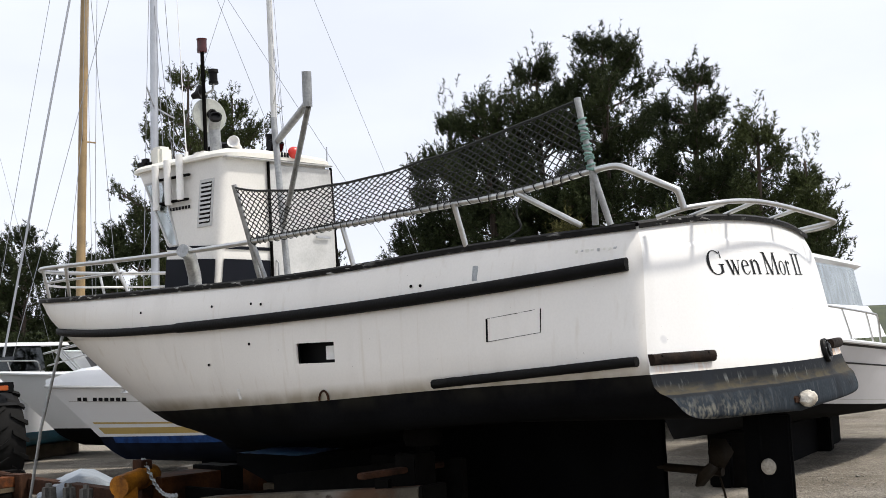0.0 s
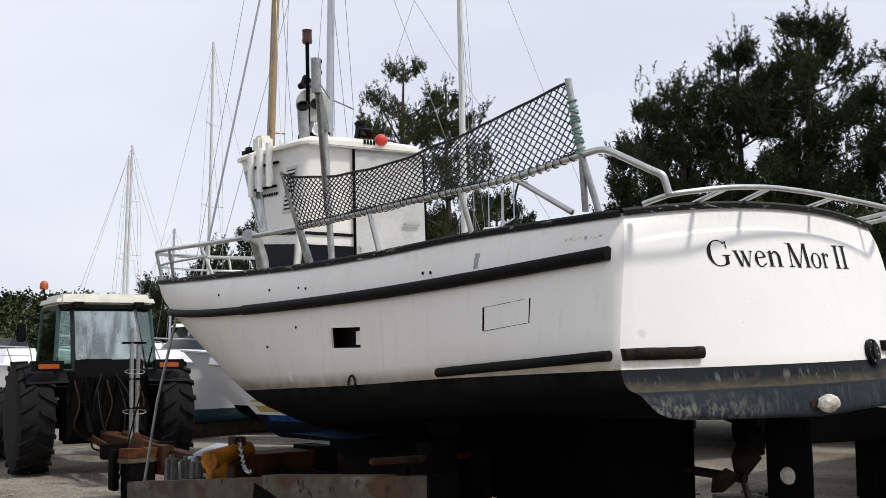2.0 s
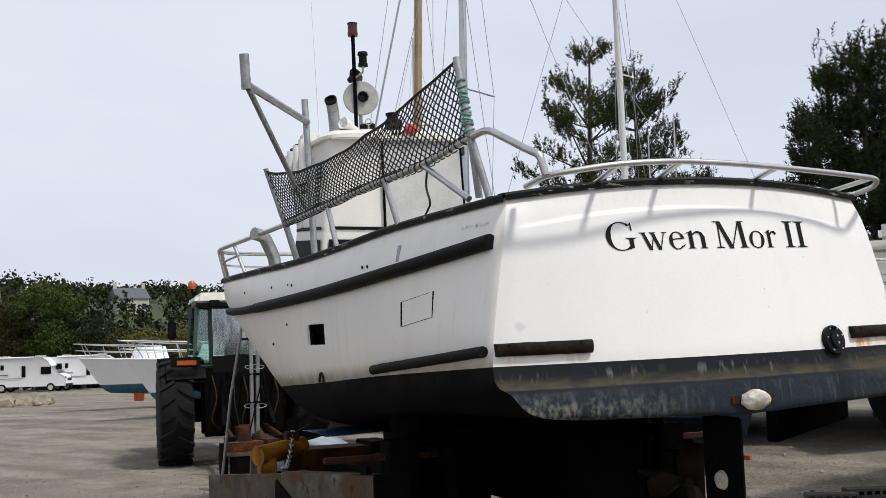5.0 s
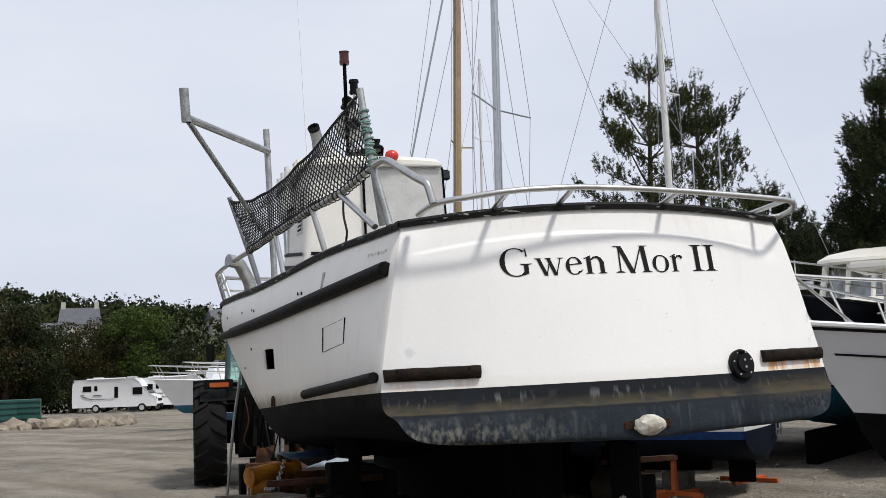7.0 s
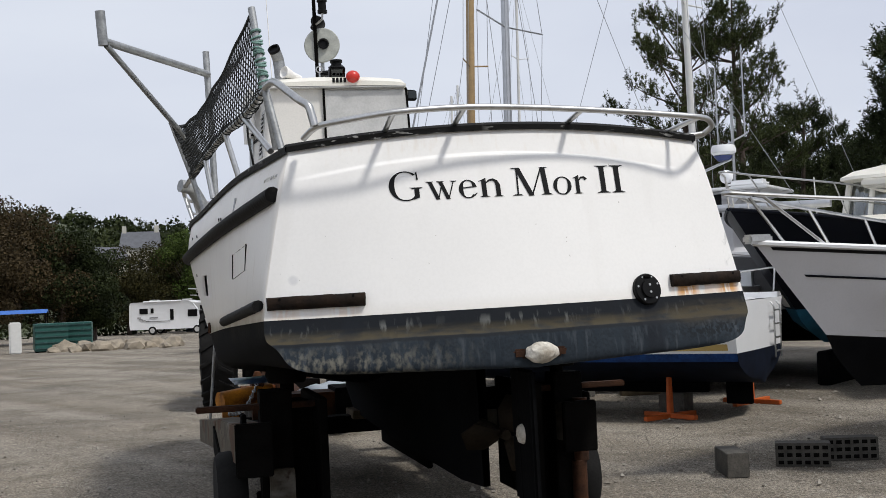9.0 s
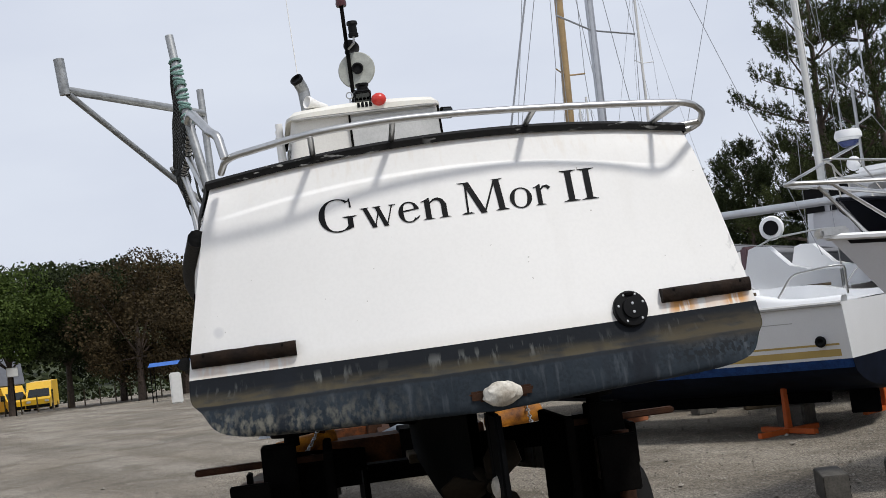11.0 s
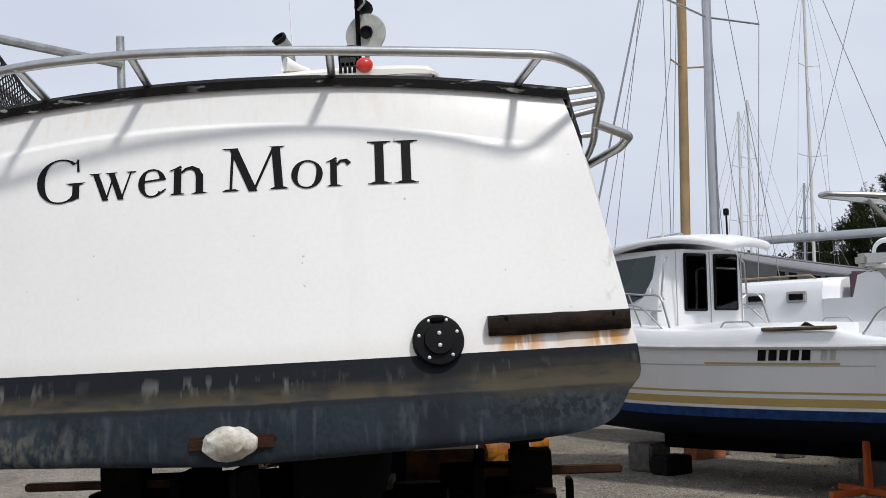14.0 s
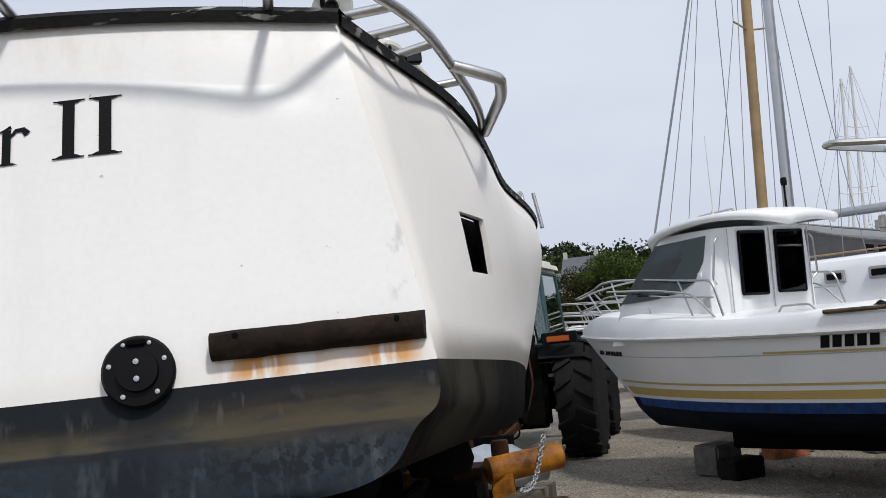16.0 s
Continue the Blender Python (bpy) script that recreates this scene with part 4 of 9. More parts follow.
bmesh.ops.recalc_face_normals(bm, faces=bm.faces)
roof = part("roof", bm, CREAM, boat, "shallow crowned cream wheelhouse roof", smooth=True)
bar((CX - WA, YA - 0.035, 3.738), (CX + WA, YA - 0.035, 3.738), 0.012, 0.07, "drip_strip", DOORGREY, roof, bev=0.003)
# worn maker's lettering as a row of bars
for k in range(4):
    bar((-0.155 + 0.035 * k, YA - 0.074, 3.80), (-0.13 + 0.035 * k, YA - 0.074, 3.80), 0.045, 0.006, "lettering_bar", INK, roof, bev=0.001)

# sliding door and fixed panel on the aft face
bm = bmesh.new()
box(bm, 0.17, YA - 0.012, 2.95, 0.80, 0.03, 1.52, 0.006)
door = part("door", bm, DOORGREY, wheelhouse, "grey sliding door, slightly stained", smooth=True)
bar((0.30, YA - 0.05, 3.03), (0.49, YA - 0.05, 3.03), 0.022, 0.018, "door_handle", STEEL, door, "stainless grab handle", 0.004)
bm = bmesh.new()
tube(bm, [(-0.19, YA - 0.03, 2.60), (-0.19, YA - 0.055, 2.62), (-0.19, YA - 0.055, 2.78), (-0.19, YA - 0.03, 2.80)], 0.008)
part("door_latch", bm, STEEL, door)
bar((0.60, YA - 0.02, 2.3), (0.555, YA - 0.02, 3.73), 0.02, 0.03, "door_rail", DARKSTEEL, wheelhouse, bev=0.004)
bar((-0.235, YA - 0.02, 2.3), (-0.235, YA - 0.02, 3.73), 0.018, 0.03, "door_rail", DARKSTEEL, wheelhouse, bev=0.004)


def wh_side(y, z, s=-1, out=0.0):
    """A point on the wheelhouse's side wall."""
    t = (y - YA) / (wh_front(z) - YA)
    return (CX + s * (WA + (WF - WA) * t + flare(z) + out), y, z)


# dark band low on the walls, with a white line over it
for s in (-1, 1):
    bm = bmesh.new()
    quad_plate(bm, wh_side(YA + 0.02, 2.18, s, 0.008), wh_side(5.4, 2.18, s, 0.008), wh_side(5.4, 2.86, s, 0.008), wh_side(YA + 0.02, 2.81, s, 0.008), 0.004 * -s)
    part("dark_band", bm, NAVY, wheelhouse, "dark navy painted band")
    bm = bmesh.new()
    quad_plate(bm, wh_side(YA + 0.02, 2.90, s, 0.008), wh_side(5.4, 2.95, s, 0.008), wh_side(5.4, 2.985, s, 0.008), wh_side(YA + 0.02, 2.93, s, 0.008), 0.004 * -s)
    part("dark_line", bm, NAVY, wheelhouse)
bm = bmesh.new()
quad_plate(bm, (CX - WA - 0.12, YA - 0.008, 2.18), (-0.25, YA - 0.008, 2.18), (-0.25, YA - 0.008, 2.80), (CX - WA - 0.04, YA - 0.008, 2.81), 0.004)
part("dark_band", bm, NAVY, wheelhouse)
bm = bmesh.new()
quad_plate(bm, (CX - WA - 0.02, YA - 0.008, 2.90), (-0.25, YA - 0.008, 2.89), (-0.25, YA - 0.008, 2.92), (CX - WA - 0.02, YA - 0.008, 2.93), 0.004)
part("dark_line", bm, NAVY, wheelhouse)

# louvre on the port wall
louvre = None
bm = bmesh.new()
for z0, z1, y0, y1 in ((3.12, 3.15, 4.80, 5.0), (3.53, 3.56, 4.80, 5.0), (3.12, 3.56, 4.80, 4.825), (3.12, 3.56, 4.975, 5.0)):
    quad_plate(bm, wh_side(y0, z0, -1, 0.004), wh_side(y1, z0, -1, 0.004), wh_side(y1, z1, -1, 0.004), wh_side(y0, z1, -1, 0.004), 0.018)
louvre = part("louvre_frame", bm, DOORGREY, wheelhouse, "grey metal louvre frame")
bm = bmesh.new()
quad_plate(bm, wh_side(4.825, 3.15, -1, 0.003), wh_side(4.975, 3.15, -1, 0.003), wh_side(4.975, 3.53, -1, 0.003), wh_side(4.825, 3.53, -1, 0.003), 0.003)
part("louvre_back", bm, BLACK, louvre)
for k in range(9):
    z = 3.165 + 0.041 * k
    bm = bmesh.new()
    quad_plate(bm, wh_side(4.825, z, -1, 0.018), wh_side(4.975, z, -1, 0.018), wh_side(4.975, z + 0.022, -1, 0.008), wh_side(4.825, z + 0.022, -1, 0.008), 0.004)
    part("slat", bm, DOORGREY, louvre)

# side window in the raked front quarter, clear plastic in a screwed frame, one each side
for s in (-1, 1):
    a, b = 0.30, 0.06
    c = [wh_side(wh_front(2.98) - 0.20, 2.98, s, 0.003), wh_side(wh_front(2.98) - 0.08, 2.98, s, 0.003), wh_side(wh_front(3.62) - 0.07, 3.62, s, 0.003), wh_side(wh_front(3.62) - 0.34, 3.62, s, 0.003)]
    bm = bmesh.new()
    cc = sum((Vector(p) for p in c), Vector()) / 4
    for i in range(4):
        p, q = Vector(c[i]), Vector(c[(i + 1) % 4])
        tube(bm, [p, q], 0.012, 6)
    win = part("side_window", bm, DOORGREY, wheelhouse, "narrow raked side window in a grey frame")
    bm = bmesh.new()
    quad_plate(bm, *c, 0.003)
    part("pane", bm, GLASS_MILKY, win, "scratched clear plastic pane")
for k in range(3):
    x0 = CX - 0.60 + 0.41 * k
    bm = bmesh.new()
    quad_plate(bm, (x0, wh_front(2.98) + 0.004, 2.98), (x0 + 0.38, wh_front(2.98) + 0.004, 2.98), (x0 + 0.38, wh_front(3.64) + 0.004, 3.64), (x0, wh_front(3.64) + 0.004, 3.64), -0.006)
    part("front_window", bm, GLASS_DARK, wheelhouse)

# three white rod holders on a dark bracket, port side
for zz in (3.40, 3.63):
    bar(wh_side(5.12, zz, -1, 0.03), wh_side(5.58, zz, -1, 0.03), 0.022, 0.03, "rod_bracket", DARKSTEEL, wheelhouse, bev=0.004)
for k, (zz, y) in enumerate(((3.34, 5.56), (3.37, 5.38), (3.40, 5.20))):
    bm = bmesh.new()
    x = wh_side(y, 3.5, -1, 0.065)[0]
    tube(bm, [(x, y, zz), (x, y, zz + 0.42)], 0.034, 12)
    part("rod_holder", bm, WHITE, wheelhouse, "white plastic rod holder tube", smooth=True)
# worn name strip below them
for k in range(7):
    p, q = wh_side(5.42 - 0.045 * k, 3.33, -1, 0.002), wh_side(5.39 - 0.045 * k, 3.33, -1, 0.002)
    bar(p, q, 0.03, 0.004, "lettering_bar", INK, wheelhouse, bev=0.0008)


# ---- boat: roof gear ----
def thing_lathe(name, prof, m, material, parent, label="", seg=16):
    b = bmesh.new()
    lathe(b, prof, m, seg)
    return part(name, b, material, parent, label, smooth=True)


mast_base = (-0.11, 5.79)
bm = bmesh.new()
tube(bm, [(*mast_base, 3.85), (*mast_base, 5.03)], 0.02, 10)
light_mast = part("light_mast", bm, DARKSTEEL, boat, "dark steel signal mast on the roof", smooth=True)
thing_lathe("mast_light", [(0.0, 0), (0.05, 0.0), (0.055, 0.03), (0.05, 0.05), (0.05, 0.12), (0.055, 0.14), (0.0, 0.15)], Matrix.Translation((*mast_base, 5.02)), DARKRED, light_mast, "dark red masthead light")
bm = bmesh.new()
tube(bm, [(*mast_base, 4.58), (mast_base[0] + 0.07, 5.73, 4.63), (mast_base[0] + 0.075, 5.72, 4.70)], 0.012, 6)
part("lamp_arm", bm, STEEL, light_mast)
thing_lathe("side_lamp", [(0.0, 0), (0.05, 0.0), (0.05, 0.03), (0.042, 0.035), (0.042, 0.11), (0.055, 0.12), (0.05, 0.15), (0.0, 0.16)], Matrix.Translation((mast_base[0] + 0.075, 5.72, 4.69)), BLACK, light_mast, "black deck lamp")
thing_lathe("horn", [(0.0, 0), (0.03, 0.0), (0.04, 0.05), (0.07, 0.10), (0.085, 0.12), (0.06, 0.115), (0.0, 0.06)], Matrix.Translation((-0.10, 5.99, 4.60)) @ pose(0, 0, 0, 75, 0, 20), BLACK, light_mast, "black round horn")
# round reflector disc with a black lamp in its middle
disc = thing_lathe("reflector_disc", [(0.0, 0.0), (0.178, -0.012), (0.185, 0.0), (0.176, 0.014), (0.0, 0.02)], Matrix.Translation((-0.045, 5.80, 4.375)) @ pose(0, 0, 0, 86, 0, -14), mat("milky_plastic", (0.4, 0.41, 0.37), 0.45, var=0.15, scale=14), boat, "milky plastic disc behind a searchlight", 28)
thing_lathe("lamp_snout", [(0.0, 0.0), (0.054, 0.0), (0.058, 0.03), (0.045, 0.032), (0.03, 0.01), (0.0, 0.01)], Matrix.Translation((-0.035, 5.775, 4.38)) @ pose(0, 0, 0, 84, 0, -5), BLACK, disc, "black lamp snout")
bm = bmesh.new()
tube(bm, [(-0.045, 5.83, 3.85), (-0.045, 5.83, 4.36)], 0.02, 8)
part("lamp_neck", bm, GALV, disc, "thin grey post", smooth=True)
bm = bmesh.new()
box(bm, -0.22, 5.62, 3.91, 0.24, 0.2, 0.09, 0.02)
part("roof_block", bm, CREAM, boat, "cream wooden block on the roof", smooth=True)


def floodlight(x, y, z, rz, rx, size=0.12):
    b = bmesh.new()
    box(b, 0, 0, 0, size, size * 0.55, size * 0.85, 0.012)
    b.transform(Matrix.Translation((x, y, z)) @ pose(0, 0, 0, rx, 0, rz))
    f = part("floodlight", b, BLACK, boat, "black floodlight on the roof", smooth=True)
    b = bmesh.new()
    box(b, 0, -size * 0.29, 0, size * 0.8, 0.006, size * 0.6, 0.002)
    b.transform(Matrix.Translation((x, y, z)) @ pose(0, 0, 0, rx, 0, rz))
    part("lens", b, GLASS_DARK, f)


floodlight(-0.09, 4.74, 3.89, 0, 25, 0.15)
floodlight(-0.06, 5.58, 4.0, -30, 30, 0.15)
floodlight(0.66, 4.95, 3.70, 20, 0, 0.12)
thing_lathe("deck_lamp", [(0.0, 0), (0.03, 0.0), (0.03, 0.04), (0.055, 0.05), (0.05, 0.13), (0.06, 0.14), (0.06, 0.16), (0.0, 0.165)], Matrix.Translation((-0.08, 4.80, 3.86)), BLACK, boat, "black round deck lamp")
bm = bmesh.new()
bmesh.ops.create_uvsphere(bm, u_segments=16, v_segments=10, radius=0.058)
bm.transform(Matrix.Translation((0.04, 4.62, 3.83)) @ Matrix.Diagonal((1.15, 0.9, 1, 1)))
part("red_lamp", bm, RED, boat, "red domed lamp", smooth=True)
thing_lathe("white_horn", [(0.0, 0), (0.028, 0.0), (0.035, 0.10), (0.06, 0.20), (0.055, 0.21), (0.0, 0.15)], Matrix.Translation((-0.42, 4.86, 3.86)) @ pose(0, 0, 0, 78, 0, -55), WHITE, boat, "white trumpet horn")
# swan-necked exhaust by the port roof edge
bm = bmesh.new()
tube(bm, bend([(-0.58, 5.0, 3.78), (-0.60, 5.0, 4.07), (-0.64, 4.92, 4.14)], 6, 0.3), 0.055, 12)
pipe = part("exhaust_pipe", bm, GALV, boat, "grey elbowed exhaust pipe with a black mouth", smooth=True)
thing_lathe("mouth", [(0.0, 0.0), (0.058, 0.0), (0.060, 0.03), (0.045, 0.032), (0.04, 0.01), (0.0, 0.01)], Matrix.Translation((-0.64, 4.92, 4.14)) @ (Vector((-0.06, -0.08, 0.08)).to_track_quat("Z", "Y").to_matrix().to_4x4()), BLACK, pipe, "black pipe mouth")
bm = bmesh.new()
box(bm, -0.54, 5.04, 3.86, 0.14, 0.14, 0.12, 0.02)
part("exhaust_box", bm, DARKSTEEL, boat, smooth=True)
bm = bmesh.new()
tube(bm, [(-0.18, 5.2, 3.86), (-0.18, 5.2, 3.98)], 0.008, 6)
tube(bm, [(-0.18 + 0.03 * math.cos(a), 5.2, 4.01 + 0.03 * math.sin(a)) for a in (math.pi * k / 6 for k in range(13))], 0.006, 6, False)
part("lifting_eye", bm, STEEL, boat, smooth=True)
# fan cowl on the forward roof edge, and a whip aerial
bm = bmesh.new()
box(bm, -0.60, 5.86, 3.90, 0.16, 0.18, 0.22, 0.03)
part("vent_cowl", bm, CREAM, boat, "cream ventilator cowl", smooth=True)
bm = bmesh.new()
box(bm, -0.70, 5.98, 3.845, 0.12, 0.16, 0.12, 0.04)
part("cowl_motor", bm, BLACK, boat, "black motor housing", smooth=True)
bm = bmesh.new()
tube(bm, [(-0.62, 5.42, 3.78), (-0.62, 5.42, 3.90)], 0.02, 8)
tube(bm, [(-0.62, 5.42, 3.90), (-0.66, 5.44, 5.9)], 0.006, 5, True, 0.002)
part("whip_aerial", bm, WHITE, boat, "thin white whip aerial", smooth=True)


# ---- boat: rails, net, davit ----
def rail(name, pts, r=0.02, label="", material=STEEL, rounded=True, parent=None, cutk=0.3):
    b = bmesh.new()
    tube(b, bend(pts, 5, cutk) if rounded else pts, r, 10)
    return part(name, b, material, parent or boat, label, smooth=True)


def gun(y, s=-1, inset=0.0, dz=0.02):
    return (s * (curve_at(LEVELS[0][0], y) - inset), y, curve_at(SHEER_Z, y) + dz)


# port side rail, from the net pole to the bow and round
side = [(-1.24, 0.37, 2.985), (-1.32, 0.9, 2.91), (-1.40, 1.38, 2.885), (-1.48, 2.4, 2.845), (-1.53, 3.38, 2.815), (-1.56, 4.2, 2.81), (-1.53, 5.3, 2.83), (-1.47, 6.2, 2.86), (-1.36, 6.85, 2.885), (-1.1, 7.35, 2.90), (-0.6, 7.8, 2.92), (0.0, 8.0, 2.93)]
rail("side_rail", side, 0.021, "long bent stainless side rail", cutk=0.45)
rail("bow_rail", [(0.0, 8.0, 2.93), (0.6, 7.8, 2.92), (1.05, 7.3, 2.90), (1.26, 6.85, 2.88), (1.33, 6.45, 2.86), (1.34, 6.4, 2.56)], 0.021, "bent stainless bow rail", cutk=0.45)
rail("lower_bow_rail", [(-1.5, 5.2, 2.72), (-1.44, 6.2, 2.73), (-1.33, 6.83, 2.74), (-1.06, 7.3, 2.75), (-0.58, 7.75, 2.76), (0.0, 7.93, 2.77), (0.58, 7.75, 2.76), (1.02, 7.28, 2.75), (1.24, 6.83, 2.74), (1.32, 6.45, 2.73)], 0.012, "", cutk=0.45)
for y, top, lean in ((5.3, (-1.53, 5.3, 2.83), -0.1), (6.2, (-1.47, 6.2, 2.86), 0.1), (6.8, (-1.37, 6.80, 2.883), 0.0), (6.75, (1.27, 6.80, 2.88), 0.0)):
    s = -1 if top[0] < 0 else 1
    rail("post", [gun(y + lean, s, 0.03), top], 0.016, "", rounded=False)
rail("post", [(0, 7.9, 2.64), (0, 8.0, 2.93)], 0.016, rounded=False)
for base, top in (((-1.335, 1.357, 2.60), (-1.405, 1.383, 2.885)), ((-1.44, 2.339, 2.55), (-1.478, 2.40, 2.845)), ((-1.22, 0.494, 2.655), (-1.32, 0.9, 2.90))):
    rail("post", [base, top], 0.019, "", rounded=False)
# curved vent pipe standing at the port rail
bm = bmesh.new()
tube(bm, bend([(-1.39, 4.30, 2.50), (-1.40, 4.29, 2.62), (-1.50, 4.22, 2.80), (-1.60, 4.17, 2.82)], 6, 0.4), 0.055, 14)
part("vent_pipe", bm, GALV, boat, "fat grey curved vent pipe", smooth=True)

# net frame: a forward post pair and an aft pole, with the rail between
rail("net_post", [(-1.45, 3.38, 2.52), (-1.53, 3.38, 2.80), (-1.675, 3.374, 3.255)], 0.02, "inclined net post with knotted twine", material=GALV, rounded=False)
rail("net_post", [(-1.46, 3.30, 2.52), (-1.53, 3.36, 2.82)], 0.018, material=GALV, rounded=False)
net_pole = rail("net_pole", [(-1.185, 0.30, 2.64), (-1.25, 0.368, 2.99), (-1.295, 0.414, 3.445)], 0.021, "upright net pole lashed with green rope", material=GALV, rounded=False)
rail("net_pole", [(-1.20, 0.40, 2.65), (-1.255, 0.36, 3.02)], 0.021, material=GALV, rounded=False)
for k in range(16):
    z = 2.98 + 0.021 * k + (0.012 if k % 3 == 0 else 0)
    t = (z - 2.99) / 0.455
    c = Vector((-1.25 - 0.045 * t, 0.368 + 0.046 * t, z))
    bm = bmesh.new()
    tube(bm, [c + Vector((0.027 * math.cos(a), 0.027 * math.sin(a), 0.008 * math.sin(a + k))) for a in (2 * math.pi * j / 10 for j in range(11))], 0.007, 5, False)
    part("rope_turn", bm, ROPE, net_pole)
# loop of tube from the pole to the stern rail
rail("stern_loop", [(-1.25, 0.34, 2.985), (-1.22, 0.2, 3.00), (-1.12, -0.08, 2.84), (-1.085, -0.13, 2.81), (-1.064, -0.15, 2.70)], 0.021, "bent tube joining net pole and stern rail", cutk=0.4)
# stern rail, round the transom and up the starboard quarter
stern = [(-1.10, 0.02, 2.66), (-1.06, -0.15, 2.70), (-0.67, -0.245, 2.752), (-0.29, -0.235, 2.772), (0.05, -0.225, 2.765), (0.376, -0.20, 2.752), (0.8, -0.18, 2.725), (1.13, -0.165, 2.698), (1.25, 0.0, 2.672), (1.33, 0.3, 2.655), (1.35, 0.6, 2.665), (1.365, 0.93, 2.65), (1.385, 1.25, 2.62), (1.385, 1.55, 2.60), (1.36, 1.86, 2.585)]
rail("stern_rail", stern, 0.0165, "polished tubular stern rail overhanging the transom", cutk=0.4)
for xg, top in ((-0.664, (-0.67, -0.245, 2.75)), (-0.29, (-0.288, -0.235, 2.77)), (0.356, (0.376, -0.20, 2.75)), (1.0, (1.08, -0.17, 2.70))):
    s = abs(xg) / 1.165
    zb = 2.615 + 0.075 * (1 - s * s) + 0.02
    rail("post", [(xg, transom_y(xg, zb, 1.165, 0.12) + 0.03, zb), top], 0.0145, rounded=False)
for y in (0.2, 0.42, 0.66, 1.1):
    out = [q for q in stern if q[0] > 1.2]
    rail("post", [gun(y, 1, 0.02, 0.03), (curve_at([(q[1], q[0]) for q in out], y + 0.02), y + 0.02, curve_at([(q[1], q[2]) for q in out], y + 0.02))], 0.0145, rounded=False)
rail("quarter_loop", [(1.365, 0.93, 2.645), (1.44, 0.96, 2.62), (1.515, 1.0, 2.595), (1.50, 1.2, 2.58), (1.37, 1.86, 2.575)], 0.021, "outboard loop of tube on the quarter", cutk=0.35)

# davit: a post, an outboard arm and a strut, ending in a sleeve
davit = rail("davit", [(-1.37, 3.146, 2.54), (-1.385, 3.215, 3.78)], 0.026, "grey steel davit swung outboard", material=GALV, rounded=False)
rail("arm", [(-1.38, 3.18, 3.595), (-2.12, 1.99, 3.60)], 0.027, material=GALV, rounded=False, parent=davit)
rail("strut", [(-1.43, 3.10, 2.90), (-2.11, 2.0, 3.575)], 0.02, material=GALV, rounded=False, parent=davit)
rail("sleeve", [(-2.128, 1.986, 3.57), (-2.14, 1.97, 3.80)], 0.033, material=GALV, rounded=False, parent=davit)

# the net: diamond mesh between post, rail and pole
A0, A1 = Vector((-1.53, 3.38, 2.83)), Vector((-1.672, 3.374, 3.235))
B0, B1 = Vector((-1.25, 0.40, 3.0)), Vector((-1.293, 0.43, 3.425))
RAIL_PTS = [Vector(p) for p in ((-1.53, 3.38, 2.83), (-1.48, 2.4, 2.862), (-1.40, 1.38, 2.902), (-1.32, 0.9, 2.925), (-1.25, 0.40, 3.0))]


def net_point(u, v):
    k = min(3, int(u * 4 * 0.9999))
    lo = curve_at([(0, RAIL_PTS[0].x), (0.33, RAIL_PTS[1].x), (0.67, RAIL_PTS[2].x), (0.83, RAIL_PTS[3].x), (1, RAIL_PTS[4].x)], u), 0, curve_at([(0, RAIL_PTS[0].z), (0.33, RAIL_PTS[1].z), (0.67, RAIL_PTS[2].z), (0.83, RAIL_PTS[3].z), (1, RAIL_PTS[4].z)], u)
    low = Vector((lo[0], 3.38 + (0.40 - 3.38) * u, lo[2]))
    high = A1.lerp(B1, u) - Vector((0, 0, 0.17 * math.sin(math.pi * u ** 0.8)))
    p = low.lerp(high, v)
    return p + Vector((-0.03 * math.sin(math.pi * v) * math.sin(math.pi * u) + 0.012 * noise.noise((u * 9, v * 4, 1)), 0.01 * noise.noise((u * 14, v * 5, 7)), 0.01 * noise.noise((u * 11, v * 6, 3))))


bm = bmesh.new()
NU, NV = 52, 8
for k in range(-NV, NU + 1):
    for d in (1, -1):
        pts = []
        for j in range(NV * 2 + 1):
            u = (k + d * j / 2 + (NV if d < 0 else 0)) / NU
            if 0 <= u <= 1:
                pts.append(net_point(u, j / (2 * NV)))
        if len(pts) > 1:
            tube(bm, pts, 0.0042, 4, False)
net = part("net", bm, NETTING, boat, "dark green diamond-mesh netting")
for v in (0.0, 1.0):
    bm = bmesh.new()
    tube(bm, [net_point(i / 60, v) for i in range(61)], 0.009, 6)
    part("head_rope", bm, NETTING, net)
for k in range(44):
    c = net_point((k + 0.5) / 44, 0.0)
    bm = bmesh.new()
    tube(bm, [c + Vector((0.03 * math.cos(a), 0.012 * math.sin(a + k), -0.012 + 0.03 * math.sin(a))) for a in (2 * math.pi * j / 8 for j in range(9))], 0.004, 4, False)
    part("lashing", bm, NETTING, net)
# loose line hanging from the strut
bm = bmesh.new()
tube(bm, bend([(-1.31, 0.88, 2.9), (-1.30, 0.95, 2.78), (-1.29, 0.9, 2.68), (-1.25, 1.15, 2.60)], 6, 0.45), 0.007, 6)
part("loose_line", bm, NETTING, boat, smooth=True)

# small fittings on the port side
def side_fit(y, z, out=0.0):
    return (-side_at(0, 2, y, z) - out, y, z)


def side_plate(name, y0, y1, z0, z1, material, label="", out=0.003, thick=0.004, parent=None):
    b = bmesh.new()
    quad_plate(b, side_fit(y0, z0, out), side_fit(y1, z0, out), side_fit(y1, z1, out), side_fit(y0, z1, out), thick)
    return part(name, b, material, parent or boat, label)


